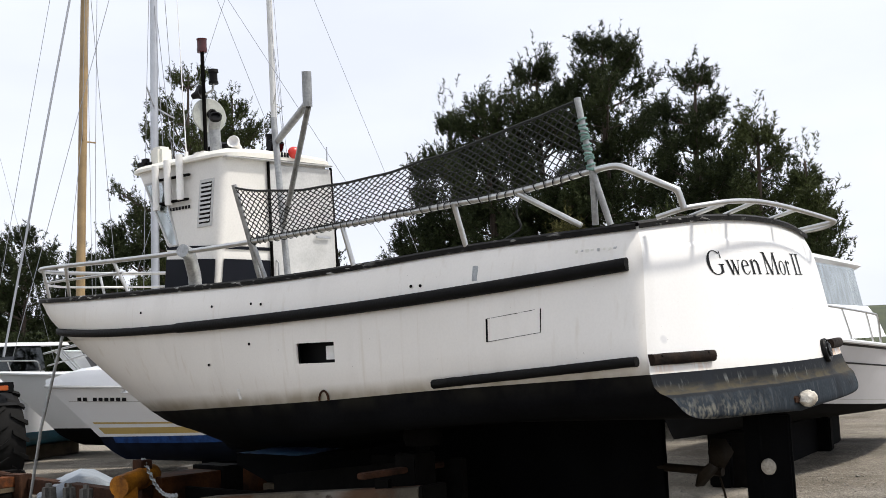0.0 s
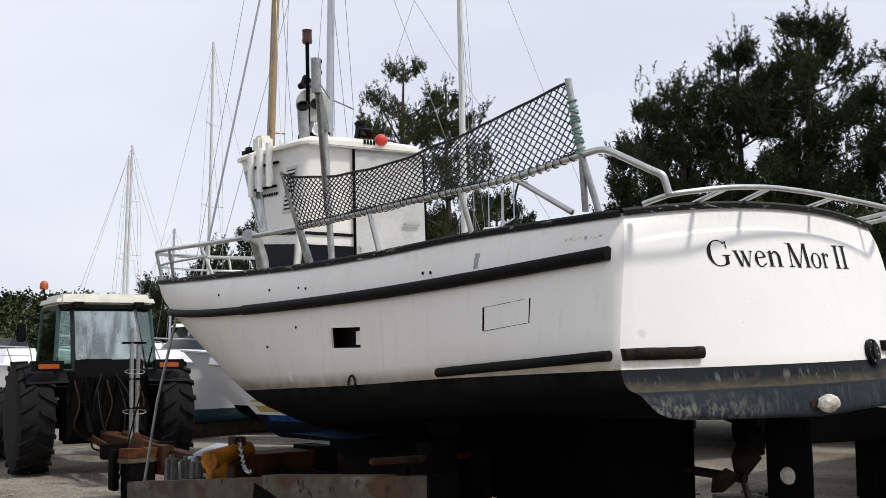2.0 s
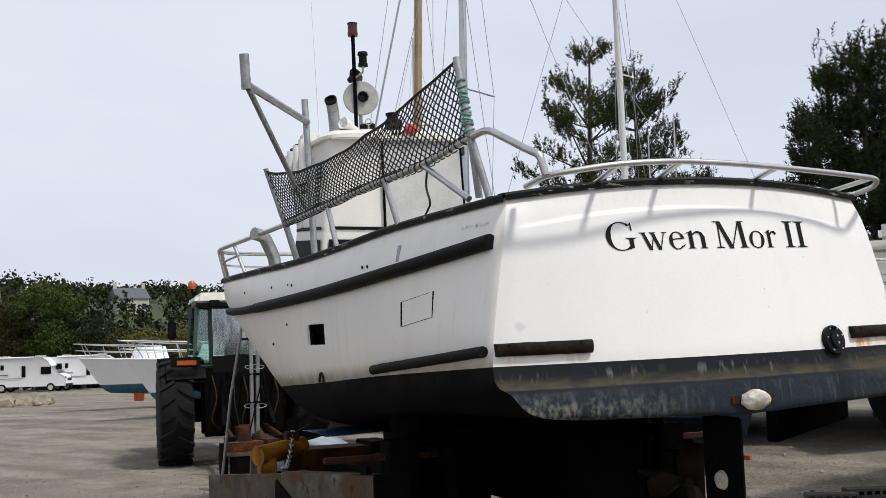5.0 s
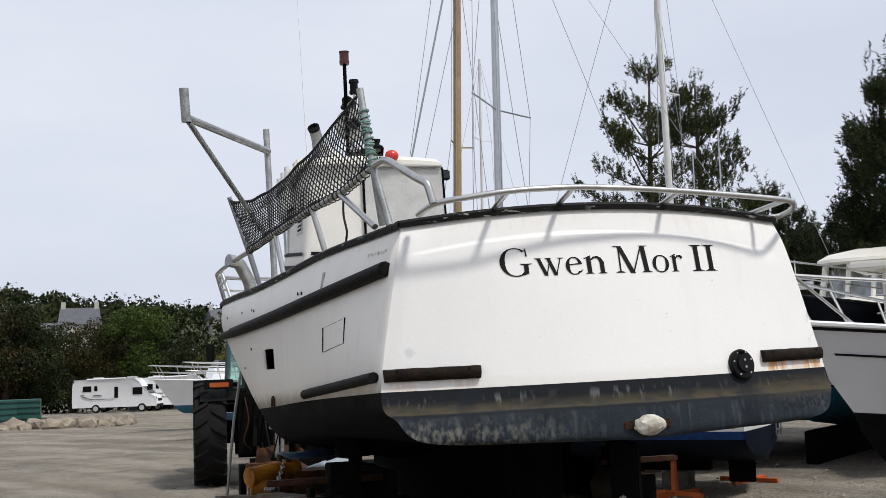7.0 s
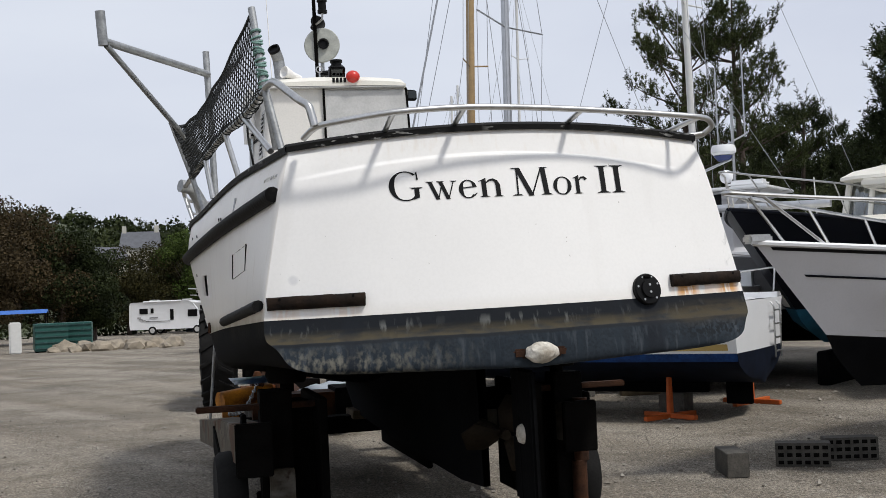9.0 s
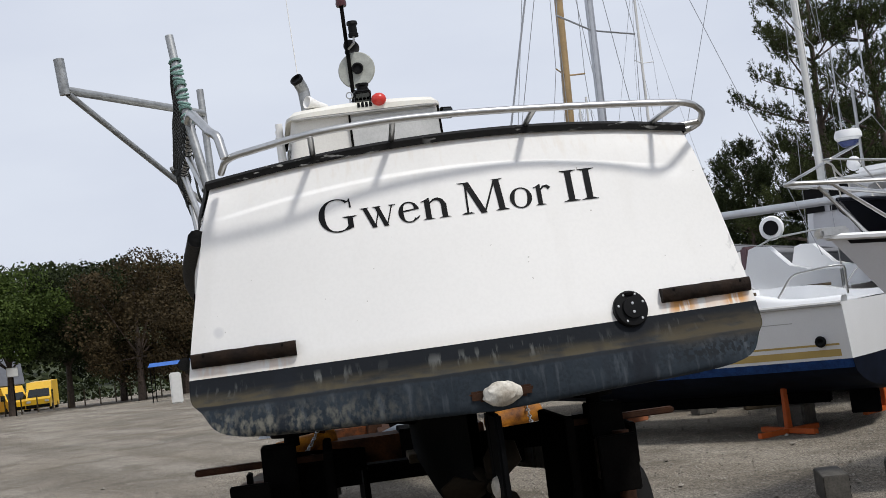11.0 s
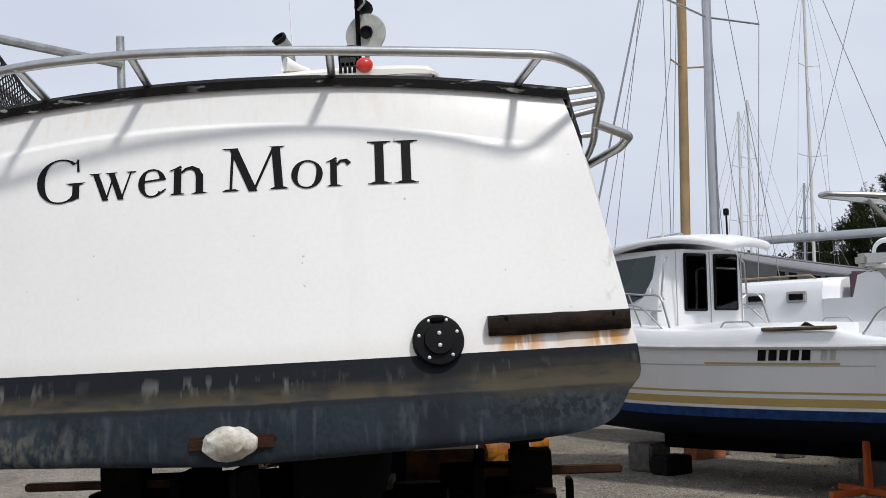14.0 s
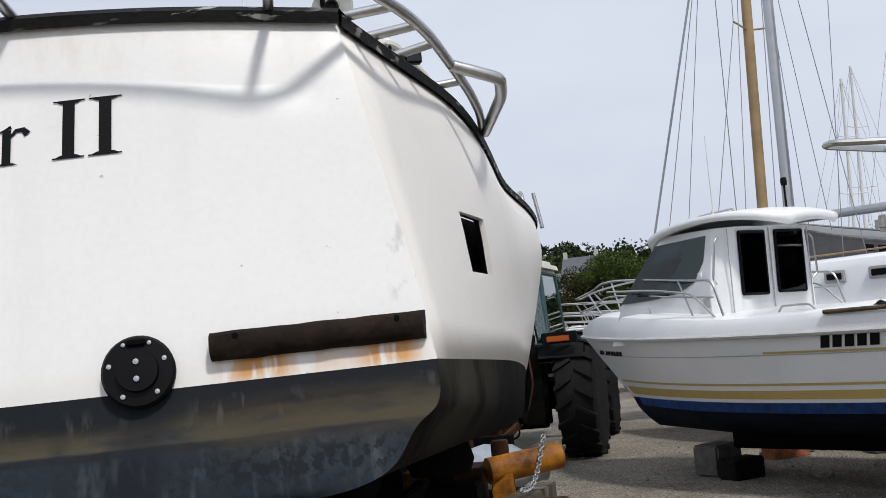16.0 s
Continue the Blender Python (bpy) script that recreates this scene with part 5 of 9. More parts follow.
side_plate("bracket_plate", 1.235, 1.275, 2.36, 2.46, GALV, "small galvanised bracket plate")
def side_quad(name, corners, material, label="", out=0.003, thick=0.004, parent=None):
    b = bmesh.new()
    quad_plate(b, *[side_fit(y, z, out) for y, z in corners], thick)
    return part(name, b, material, parent or boat, label)


HATCH = [(0.745, 2.0), (1.15, 1.957), (1.15, 2.107), (0.745, 2.15)]
hatch = side_quad("filled_hatch", HATCH, SIDE_WHITE, "filled rectangular hatch with a dark joint", 0.001, 0.003)
for (y0, z0), (y1, z1), wy, wz in ((HATCH[0], HATCH[1], 0, 0.0015), (HATCH[3], HATCH[2], 0, 0.0025), (HATCH[1], HATCH[2], 0.006, 0), (HATCH[0], HATCH[3], 0.0015, 0)):
    side_quad("joint", [(y0 - wy, z0 - wz), (y1 - wy, z1 - wz), (y1 + wy, z1 + wz), (y0 + wy, z0 + wz)], DARKSTEEL, "", 0.002, 0.004, hatch)
side_plate("weld_plate", 3.67, 3.70, 1.60, 1.68, WHITE, "", 0.004, 0.008)
bm = bmesh.new()
c = Vector(side_fit(2.66, 1.62, 0.012))
tube(bm, [c + Vector((0, 0.05 * math.cos(a), -0.03 + 0.07 * math.sin(a))) for a in (math.pi * k / 8 for k in range(9))], 0.009, 6)
part("shackle", bm, RUST, boat, "rusty half-round shackle", smooth=True)
for y, z in ((3.3, 2.33), (3.42, 2.34), (3.9, 2.345), (1.7, 2.36), (1.78, 2.362), (3.45, 2.03), (4.0, 1.88), (4.9, 2.35)):
    bm = bmesh.new()
    p = Vector(side_fit(y, z))
    lathe(bm, [(0.0, 0.0), (0.011, 0.0), (0.011, 0.006), (0.0, 0.006)], Matrix.Translation(p) @ pose(0, 0, 0, 0, -90, 0), 8)
    part("bolt_hole", bm, DARKSTEEL, boat)
# a worn, faded line of lettering near the stern
for k in range(8):
    y = 0.24 + 0.038 * k
    side_plate("faded_mark", y, y + 0.02, 2.487 - 0.006 * (k % 2), 2.5, CREAM if k % 3 else DOORGREY, "", 0.002, 0.002)
# behind the side windows: added black boxes that stand for the shaded inside
bm = bmesh.new()
box(bm, -1.15, 2.72, 1.92, 0.5, 0.7, 0.5)
part("shade_box", bm, BLACK, boat, "black box standing for the shaded inside of the opening")
bm = bmesh.new()
box(bm, 1.1, 0.93, 2.07, 0.4, 0.6, 0.5)
part("shade_box", bm, BLACK, boat)
bar((-1.44, 2.56, 1.935), (-1.45, 2.66, 1.935), 0.1, 0.006, "window_slide", WHITE, boat, bev=0.001)

# keel, rudder and propeller under the stern
bm = bmesh.new()
rows = []
for y, z0, z1, w in ((0.75, 0.62, 1.40, 0.03), (1.2, 0.60, 1.38, 0.06), (3.0, 0.62, 1.24, 0.08), (5.0, 0.68, 1.05, 0.07), (5.6, 0.86, 1.05, 0.03)):
    rows.append([(-w, y, z1), (-w * 0.7, y, z0), (w * 0.7, y, z0), (w, y, z1)])
grid(bm, rows)
part("keel", bm, BOTTOM, boat, "long black keel", smooth=True)
bm = bmesh.new()
box(bm, 0, -0.05, 1.02, 0.035, 0.34, 0.72, 0.012)
tube(bm, [(0, 0.0, 0.66), (0, 0.0, 1.45)], 0.022, 10)
part("rudder", bm, BOTTOM, boat, "black rudder blade", smooth=True)
thing_lathe("rudder_anode", [(0.0, 0.0), (0.055, 0.0), (0.045, 0.02), (0.02, 0.03), (0.0, 0.03)], Matrix.Translation((-0.018, -0.05, 1.03)) @ pose(0, 0, 0, 0, -90, 0), PLASTER, boat, "pale disc anode on the rudder")
bm = bmesh.new()
tube(bm, [(0, 0.3, 0.98), (0, 0.8, 1.0)], 0.03, 10)
for k in range(3):
    m = Matrix.Translation((0, 0.34, 0.98)) @ Matrix.Rotation(2 * math.pi * k / 3 + 0.4, 4, "Y")
    vs = [bm.verts.new(m @ Vector(p)) for p in ((-0.03, 0.03, 0.03), (0.03, -0.03, 0.03), (0.10, -0.05, 0.17), (0.05, 0.0, 0.25), (-0.05, 0.05, 0.22), (-0.07, 0.05, 0.12))]
    bm.faces.new(vs)
prop = part("propeller", bm, mat("blackened_bronze", (0.022, 0.016, 0.010), 0.7, metal=0.3, var=0.3, spec=0.1), boat, "blackened bronze three-bladed propeller", smooth=True)
pm = prop.modifiers.new("thick", "SOLIDIFY")
pm.thickness = 0.012
bake(prop)

# the starboard side is a little slimmer forward
for ob in boat.children:
    if ob.name.split(".")[0] in ("hull_topside", "hull_bottom", "gunwale_cap", "deck", "rubbing_strake", "bow_rail", "lower_bow_rail", "rail_post"):
        for v in ob.data.vertices:
            if v.co.x > 0.3:
                t = max(0.0, min(1.0, (v.co.y - 0.9) / 2.4))
                v.co.x *= 1 - 0.10 * t * t * (3 - 2 * t)


# ---- trailer under the boat ----
FLAKED = mat("flaked_orange_paint", (0.15, 0.045, 0.012), 0.8, var=0.3, scale=9, col2=(0.03, 0.016, 0.01), spec=0.15)
trailer = empty("boat_trailer", "heavy steel boat trailer with weathered box beams and orange frame", "trailer", (0, 0, 0))


def beam_box(name, a, b, w, h, material, label="", parent=None, bev=0.008):
    """A box beam between two points, w wide and h high."""
    a, b = Vector(a), Vector(b)
    v = b - a
    bb = bmesh.new()
    box(bb, 0, 0, 0, w, v.length, h, bev)
    bb.transform(Matrix.Translation((a + b) / 2) @ v.to_track_quat("Y", "Z").to_matrix().to_4x4())
    return part(name, bb, material, parent or trailer, label, smooth=True)


for s in (-1, 1):
    k = -1.27 if s < 0 else 1.04
    side_beam = beam_box("side_beam", (k, 7.58, 0.305), (k, 4.35, 0.62), 0.22, 0.25, BEAM, "weathered steel side beam")
    beam_box("side_beam", (k + 0.006 * s, 4.36, 0.63), (k + 0.006 * s, 1.85, 0.83), 0.2, 0.27, BEAM, "greyer rear side beam")
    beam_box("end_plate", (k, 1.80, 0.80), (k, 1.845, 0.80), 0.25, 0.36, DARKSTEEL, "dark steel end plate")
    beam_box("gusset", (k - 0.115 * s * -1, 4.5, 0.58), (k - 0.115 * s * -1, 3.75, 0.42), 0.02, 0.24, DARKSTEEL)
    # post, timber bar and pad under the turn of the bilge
    post = beam_box("post", (s * 1.07 - 0.02, 2.15, 0.22), (s * 1.07 - 0.02, 2.15, 1.17), 0.22, 0.2, DARKSTEEL, "near-black upright support post, hull shade in its colour")
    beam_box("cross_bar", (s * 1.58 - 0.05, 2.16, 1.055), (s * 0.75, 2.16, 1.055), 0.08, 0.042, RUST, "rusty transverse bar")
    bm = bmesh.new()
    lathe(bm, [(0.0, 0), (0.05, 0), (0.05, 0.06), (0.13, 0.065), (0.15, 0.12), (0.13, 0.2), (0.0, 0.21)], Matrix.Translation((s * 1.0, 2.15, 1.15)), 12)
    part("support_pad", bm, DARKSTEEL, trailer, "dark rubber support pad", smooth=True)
    # near-black frame with hull shade in its colour; one plate added to close the gap
    beam_box("inner_plate", (s * 0.78, 1.95, 0.68), (s * 0.78, 2.9, 0.68), 0.06, 0.85, DARKSTEEL, "near-black inner frame plate, hull shade in its colour")
    beam_box("gap_plate", (s * 0.94, 2.24, 0.62), (s * 0.94, 2.28, 0.62), 0.34, 0.8, DARKSTEEL, "added near-black plate closing the shaded gap by the post")
    beam_box("raker", (s * 0.95, 2.3, 1.0), (s * 0.55, 4.3, 0.78), 0.14, 0.18, DARKSTEEL, "near-black inner raking beam, hull shade in its colour")
    if s > 0:
        bm = bmesh.new()
        tube(bm, [(1.10, 2.02, 0.05), (1.10, 2.02, 0.52), (1.12, 2.02, 0.53), (1.12, 2.02, 0.98)], 0.055, 12)
        part("jack_leg", bm, RUST, trailer, "rusty tubular jack leg", smooth=True)
    else:
        bm = bmesh.new()
        box(bm, -1.07, 2.0, 0.34, 0.17, 0.07, 0.6, 0.008)
        part("foot_post", bm, BEAM, trailer, "pale dirty steel foot post", smooth=True)
    beam_box("guard", (s * 1.28 - 0.02, 2.2, 0.86), (s * 1.28 - 0.02, 2.35, 0.86), 0.035, 0.28, DARKSTEEL)
    # wheel: tyre, rim, stub
    bm = bmesh.new()
    m = Matrix.Translation((s * 1.33 - (0.1 if s > 0 else 0.06), 2.5, 0.36)) @ pose(0, 0, 0, 0, 90, 0)
    lathe(bm, [(0.2, -0.1), (0.32, -0.105), (0.35, -0.07), (0.36, 0.0), (0.35, 0.07), (0.32, 0.105), (0.2, 0.1)], m, 28)
    wheel = part("wheel", bm, TYRE, trailer, "worn black trailer tyre", smooth=True)
    bm = bmesh.new()
    lathe(bm, [(0.0, -0.06), (0.2, -0.08), (0.21, 0.0), (0.2, 0.08), (0.0, 0.06)], m, 20)
    part("rim", bm, RUST, wheel, "rusty rim", smooth=True)
    beam_box("stub_axle", (s * 1.2, 2.5, 0.36), (s * 0.8, 2.5, 0.42), 0.09, 0.09, DARKSTEEL)
    # orange arm lying on the front of the side beam
    bm = bmesh.new()
    ka = k + (0.18 if s < 0 else -0.1)
    tube(bm, [(ka - 0.16, 5.74, 0.78), (ka + 0.36, 5.98, 0.83)], 0.10, 14)
    arm = part("orange_arm", bm, ORANGE, trailer, "orange painted hydraulic arm", smooth=True)
    beam_box("arm_bracket", (ka - 0.06, 5.70, 0.66), (ka - 0.06, 5.86, 0.66), 0.16, 0.2, ORANGE, "", arm)
    beam_box("upright", (s * 0.86, 5.95, 0.5), (s * 0.86, 5.95, 0.98), 0.12, 0.16, RUST, "rusty upright of the front frame")
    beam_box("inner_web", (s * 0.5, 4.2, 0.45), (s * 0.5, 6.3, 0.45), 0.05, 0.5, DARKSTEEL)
    for j in range(22):
        t = j / 21
        c = Vector((ka + 0.25, 5.95, 0.98)).lerp(Vector((k + 0.05, 4.9, 0.74)), t) + Vector((0, 0, -0.12 * math.sin(math.pi * t)))
        bm = bmesh.new()
        mm = Matrix.Translation(c) @ pose(0, 0, 0, 15, 90 * (j % 2), 0)
        tube(bm, [mm @ Vector((0.016 * math.cos(a), 0.034 * math.sin(a), 0)) for a in (2 * math.pi * q / 8 for q in range(9))], 0.007, 4, False)
        part("chain_link", bm, GALV, trailer)
    # small shackles and pins hanging under the front frame
    bm = bmesh.new()
    tube(bm, [(s * 0.55 - 0.28, 5.7, 0.42), (s * 0.55 + 0.02, 5.7, 0.42)], 0.03, 8)
    tube(bm, [(s * 0.55 - 0.2, 5.7, 0.42), (s * 0.55 - 0.2, 5.7, 0.55)], 0.02, 6)
    tube(bm, [(s * 0.55 - 0.02, 5.7, 0.42), (s * 0.55 - 0.02, 5.7, 0.55)], 0.02, 6)
    part("pin_carrier", bm, DARKSTEEL, trailer, smooth=True)
# orange boxes coloured dark for the shade they stand in
beam_box("front_box", (-0.78, 5.95, 0.66), (-0.05, 5.95, 0.66), 0.42, 0.3, SHADED_ORANGE, "orange front cross box with hull shade in its colour")
beam_box("front_box", (0.12, 5.95, 0.66), (0.72, 5.95, 0.66), 0.42, 0.3, SHADED_ORANGE)
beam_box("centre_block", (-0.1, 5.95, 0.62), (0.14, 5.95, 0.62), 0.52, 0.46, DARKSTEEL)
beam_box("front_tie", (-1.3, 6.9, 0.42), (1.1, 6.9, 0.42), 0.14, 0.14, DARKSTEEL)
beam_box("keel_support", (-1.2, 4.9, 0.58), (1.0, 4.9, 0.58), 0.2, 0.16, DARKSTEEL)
beam_box("keel_block", (0.0, 4.7, 0.67), (0.0, 5.1, 0.67), 0.2, 0.08, TIMBER)
beam_box("drawbar", (-0.15, 7.0, 0.45), (0.0, 12.3, 0.55), 0.16, 0.18, RUST, "rusty drawbar to the tractor")
for x, y, sx, sy, sz in ((-0.79, 7.8, 0.17, 0.2, 0.67), (-0.81, 7.36, 0.15, 0.18, 0.69), (-0.86, 6.95, 0.15, 0.2, 0.7)):
    bm = bmesh.new()
    box(bm, x, y, sz / 2, sx, sy, sz, 0.04, taper=0.72)
    tagged(part("concrete_weight", bm, CONCRETE), "grey concrete weight standing by the drawbar", "weight", "concrete weights")
# pole leaning from the trailer to the bow, rusty block and grey sheet in front of the trailer
bm = bmesh.new()
tube(bm, [(-1.27, 7.36, 0.44), (-1.2, 7.2, 1.3), (-1.08, 6.95, 2.26)], 0.016, 8)
tagged(part("leaning_pole", bm, GALV, None, smooth=True), "thin grey pole leaning from the trailer against the bow strake", "pole")
beam_box("hitch_box", (-0.74, 9.5, 0.56), (-0.30, 9.58, 0.56), 0.22, 0.12, FLAKED, "flaking orange hitch box")
beam_box("hitch_leg", (-0.70, 9.52, 0.23), (-0.34, 9.58, 0.23), 0.22, 0.46, DARKSTEEL)
beam_box("hitch_cap", (-0.31, 9.54, 0.46), (-0.13, 9.58, 0.46), 0.32, 0.36, RUST)
beam_box("hitch_stripe", (-0.75, 9.5, 0.47), (-0.31, 9.58, 0.47), 0.23, 0.06, TIMBER, "bleached timber packer")
bm = bmesh.new()
lathe(bm, [(0.11, 0.0), (0.1, 0.04), (0.04, 0.19), (0.0, 0.2)], Matrix.Translation((-0.52, 9.62, 0.61)), 14)
part("hitch_cone", bm, SHADED_ORANGE, trailer, "flaking orange pivot cone", smooth=True)
beam_box("pivot_plate", (-0.78, 9.62, 0.35), (-0.78, 9.8, 0.35), 0.08, 0.5, DARKSTEEL, "dirty dark pivot plate")
bm = bmesh.new()
grid(bm, [[(-0.5 + 0.1 * i + 0.06 * j, 8.5 + 0.1 * j, 0.22 + 0.2 * math.exp(-((i - 5) ** 2) / 9) + 0.05 * noise.noise((i * 0.7, j * 0.7, 1))) for i in range(11)] for j in range(9)])
tarp = part("crumpled_sheet", bm, mat("grey_plastic_sheet", (0.3, 0.34, 0.38), 0.4, var=0.15), None, smooth=True)
tm = tarp.modifiers.new("thick", "SOLIDIFY")
tm.thickness = 0.22
bake(tarp)
tagged(tarp, "crumpled pale grey plastic sheet heaped on the gravel", "sheet")
# blue sheet lying over the trailer under the hull
bm = bmesh.new()
grid(bm, [[(x, 3.2 + 0.06 * i, 1.16 + 0.015 * noise.noise((x * 4, i, 0)) - 0.02 * abs(x)) for x in [-1.28 + 0.08 * j for j in range(7)]] for i in range(14)])
tagged(part("plastic_sheet", bm, mat("blue_plastic_sheet", (0.05, 0.11, 0.2), 0.3, var=0.2), None, smooth=True), "crumpled blue plastic sheet stuffed under the hull", "sheet")


# ---- tractor ----
tractor = empty("tractor", "dark green cabbed farm tractor with rear linkage, seen from behind", "tractor", (0.25, 13.34, 0.0), -6)


def tyre_wheel(x, y, r, w, parent, lugs=20):
    m = Matrix.Translation((x, y, r)) @ pose(0, 0, 0, 0, 90, 0)
    b = bmesh.new()
    lathe(b, [(r * 0.56, -w / 2), (r * 0.86, -w / 2), (r * 0.95, -w * 0.44), (r * 0.965, 0), (r * 0.95, w * 0.44), (r * 0.86, w / 2), (r * 0.56, w / 2)], m, 40)
    t = part("wheel", b, TYRE, parent, "large chevron-treaded tyre", smooth=True)
    b = bmesh.new()
    lathe(b, [(0.0, -w * 0.2), (r * 0.3, -w * 0.22), (r * 0.56, -w * 0.42), (r * 0.57, 0), (r * 0.56, w * 0.42), (r * 0.3, w * 0.3), (0.0, w * 0.3)], m, 28)
    part("rim", b, DOORGREY, t, "dusty grey rim", smooth=True)
    for k in range(lugs):
        a = 2 * math.pi * k / lugs
        for s in (-1, 1):
            b = bmesh.new()
            aa = a + (math.pi / lugs if s > 0 else 0)
            pts = []
            for q, wq in ((0.0, 0.05), (0.5, 0.26), (1.0, 0.5)):
                ang = aa + q * 0.17
                pts.append((s * wq * w, ang))
            for (x0, a0), (x1, a1) in zip(pts, pts[1:]):
                vs = []
                for rr in (r * 0.93, r * 1.0):
                    for xx, ang in ((x0, a0 - 0.038), (x1, a1 - 0.038), (x1, a1 + 0.038), (x0, a0 + 0.038)):
                        vs.append(b.verts.new((x + xx, y + rr * math.cos(ang), r + rr * math.sin(ang))))
                for f in ((0, 1, 2, 3), (7, 6, 5, 4), (0, 4, 5, 1), (1, 5, 6, 2), (2, 6, 7, 3), (3, 7, 4, 0)):
                    b.faces.new([vs[i] for i in f])
            part("lug", b, TYRE, t)


for s in (-1, 1):
    tyre_wheel(s * 1.05, 0.0, 0.85, 0.52, tractor)
    tyre_wheel(s * 1.02, 2.75, 0.62, 0.36, tractor, 16)
    # wing over the wheel with an orange lamp
    b = bmesh.new()
    rows = []
    for k in range(9):
        a = radians(40 + 115 * k / 8)
        rows.append([(s * 0.60, 0.0 - 0.90 * math.cos(a), 0.81 + 0.88 * math.sin(a)), (s * 1.2, 0.0 - 0.90 * math.cos(a), 0.81 + 0.86 * math.sin(a)), (s * 1.22, 0.0 - 0.88 * math.cos(a), 0.78 + 0.83 * math.sin(a)), (s * 0.60, -0.88 * math.cos(a), 0.78 + 0.83 * math.sin(a))])
    grid(b, rows, close=True)
    wing = part("wing", b, BLACK, tractor, "black plastic rear wing", smooth=True)
    beam_box("tail_lamp", (s * 0.75, -0.72, 1.62), (s * 1.05, -0.72, 1.62), 0.05, 0.075, LAMP_ORANGE, "orange and red tail lamp", wing)
    beam_box("lamp_housing", (s * 0.68, -0.66, 1.63), (s * 1.14, -0.66, 1.63), 0.12, 0.15, BLACK, "", wing)
# chassis, axle and bonnet
beam_box("rear_axle", (-0.95, 0, 0.85), (0.95, 0, 0.85), 0.36, 0.36, DARKSTEEL, "", tractor)
beam_box("gearbox", (0, -0.35, 0.95), (0, 3.0, 0.9), 0.5, 0.6, DARKSTEEL, "", tractor)
beam_box("bonnet", (0, 1.2, 1.35), (0, 3.5, 1.25), 0.7, 0.6, TRACTOR_GREEN, "green bonnet", tractor, 0.06)
beam_box("front_axle", (-1.0, 2.75, 0.6), (1.0, 2.75, 0.6), 0.2, 0.2, DARKSTEEL, "", tractor)
# cab: pillars, panes, roof
cab_lo, cab_hi = [(-0.78, -0.5), (0.76, -0.5), (0.76, 1.0), (-0.78, 1.0)], [(-0.70, -0.36), (0.68, -0.36), (0.68, 0.95), (-0.70, 0.95)]
cz0, cz1 = 1.55, 2.52
CAB_DARK = mat("dark_cab_frame", (0.012, 0.022, 0.022), 0.5, var=0.2, spec=0.25)
corners = []
for (x0, y0), (x1, y1) in zip(cab_lo, cab_hi):
    bm = bmesh.new()
    tube(bm, [(x0, y0, cz0 - 0.25), (x1, y1, cz1)], 0.035, 8)
    part("pillar", bm, TRACTOR_GREEN, tractor, "dark cab pillar", smooth=True)
for i, nm in ((0, "rear_window"), (1, "side_window"), (2, "windscreen"), (3, "side_window")):
    j = (i + 1) % 4
    bm = bmesh.new()
    quad_plate(bm, (*cab_lo[i], cz0), (*cab_lo[j], cz0), (*cab_hi[j], cz1), (*cab_hi[i], cz1), 0.008)
    if nm == "rear_window":
        bm.free()
        bm = bmesh.new()
        quad_plate(bm, (-0.46, -0.47, cz0 + 0.17), (0.53, -0.47, cz0 + 0.17), (0.42, -0.365, cz1), (-0.48, -0.365, cz1), 0.008)
        side = bmesh.new()
        quad_plate(side, (0.60, -0.49, cz0 + 0.1), (0.76, -0.49, cz0 + 0.1), (0.68, -0.36, cz1), (0.46, -0.36, cz1), 0.008)
        part("quarter_light", side, GLASS, tractor, "clear corner glass")
        side = bmesh.new()
        quad_plate(side, (-0.76, -0.49, cz0 + 0.1), (-0.54, -0.49, cz0 + 0.1), (-0.54, -0.36, cz1), (-0.69, -0.36, cz1), 0.008)
        part("quarter_light", side, GLASS, tractor)
    w = part(nm, bm, GLASS_MILKY if nm == "rear_window" else GLASS, tractor, "smeared dusty rear window" if nm == "rear_window" else "clear cab glass")
    for p, q in (((*cab_lo[i], cz0), (*cab_lo[j], cz0)), ((*cab_hi[i], cz1), (*cab_hi[j], cz1))):
        bm = bmesh.new()
        tube(bm, [p, q], 0.03, 6)
        part("window_bar", bm, CAB_DARK, w)
bm = bmesh.new()
tube(bm, [(0.565, -0.5, cz0), (0.44, -0.365, cz1)], 0.02, 6)
part("pillar", bm, GALV, tractor, "pale window edge strip")
bm = bmesh.new()
tube(bm, [(-0.50, -0.5, cz0), (-0.51, -0.365, cz1)], 0.035, 6)
part("pillar", bm, CAB_DARK, tractor)
bm = bmesh.new()
box(bm, 0, 0.28, 2.62, 1.54, 1.6, 0.2, 0.07, taper=0.92)
cabroof = part("cab_roof", bm, TRACTOR_ROOF, tractor, "sun-bleached cream cab roof", smooth=True)
beam_box("eave", (-0.73, -0.46, 2.52), (0.71, -0.46, 2.52), 0.05, 0.07, BLACK, "", cabroof)
beam_box("work_lamp", (-0.52, -0.5, 2.55), (-0.36, -0.5, 2.55), 0.07, 0.09, BLACK, "", cabroof)
beam_box("work_lamp", (0.4, -0.5, 2.55), (0.56, -0.5, 2.55), 0.07, 0.09, BLACK, "", cabroof)
beam_box("cab_floor", (0, -0.5, 1.35), (0, 1.0, 1.35), 1.36, 0.4, BLACK, "", tractor)
bm = bmesh.new()
box(bm, 0, 0.25, 1.68, 0.5, 0.5, 0.12, 0.04)
box(bm, 0, 0.05, 1.98, 0.48, 0.12, 0.6, 0.05)
part("driver_seat", bm, BLACK, tractor, "black driver's seat", smooth=True)
bm = bmesh.new()
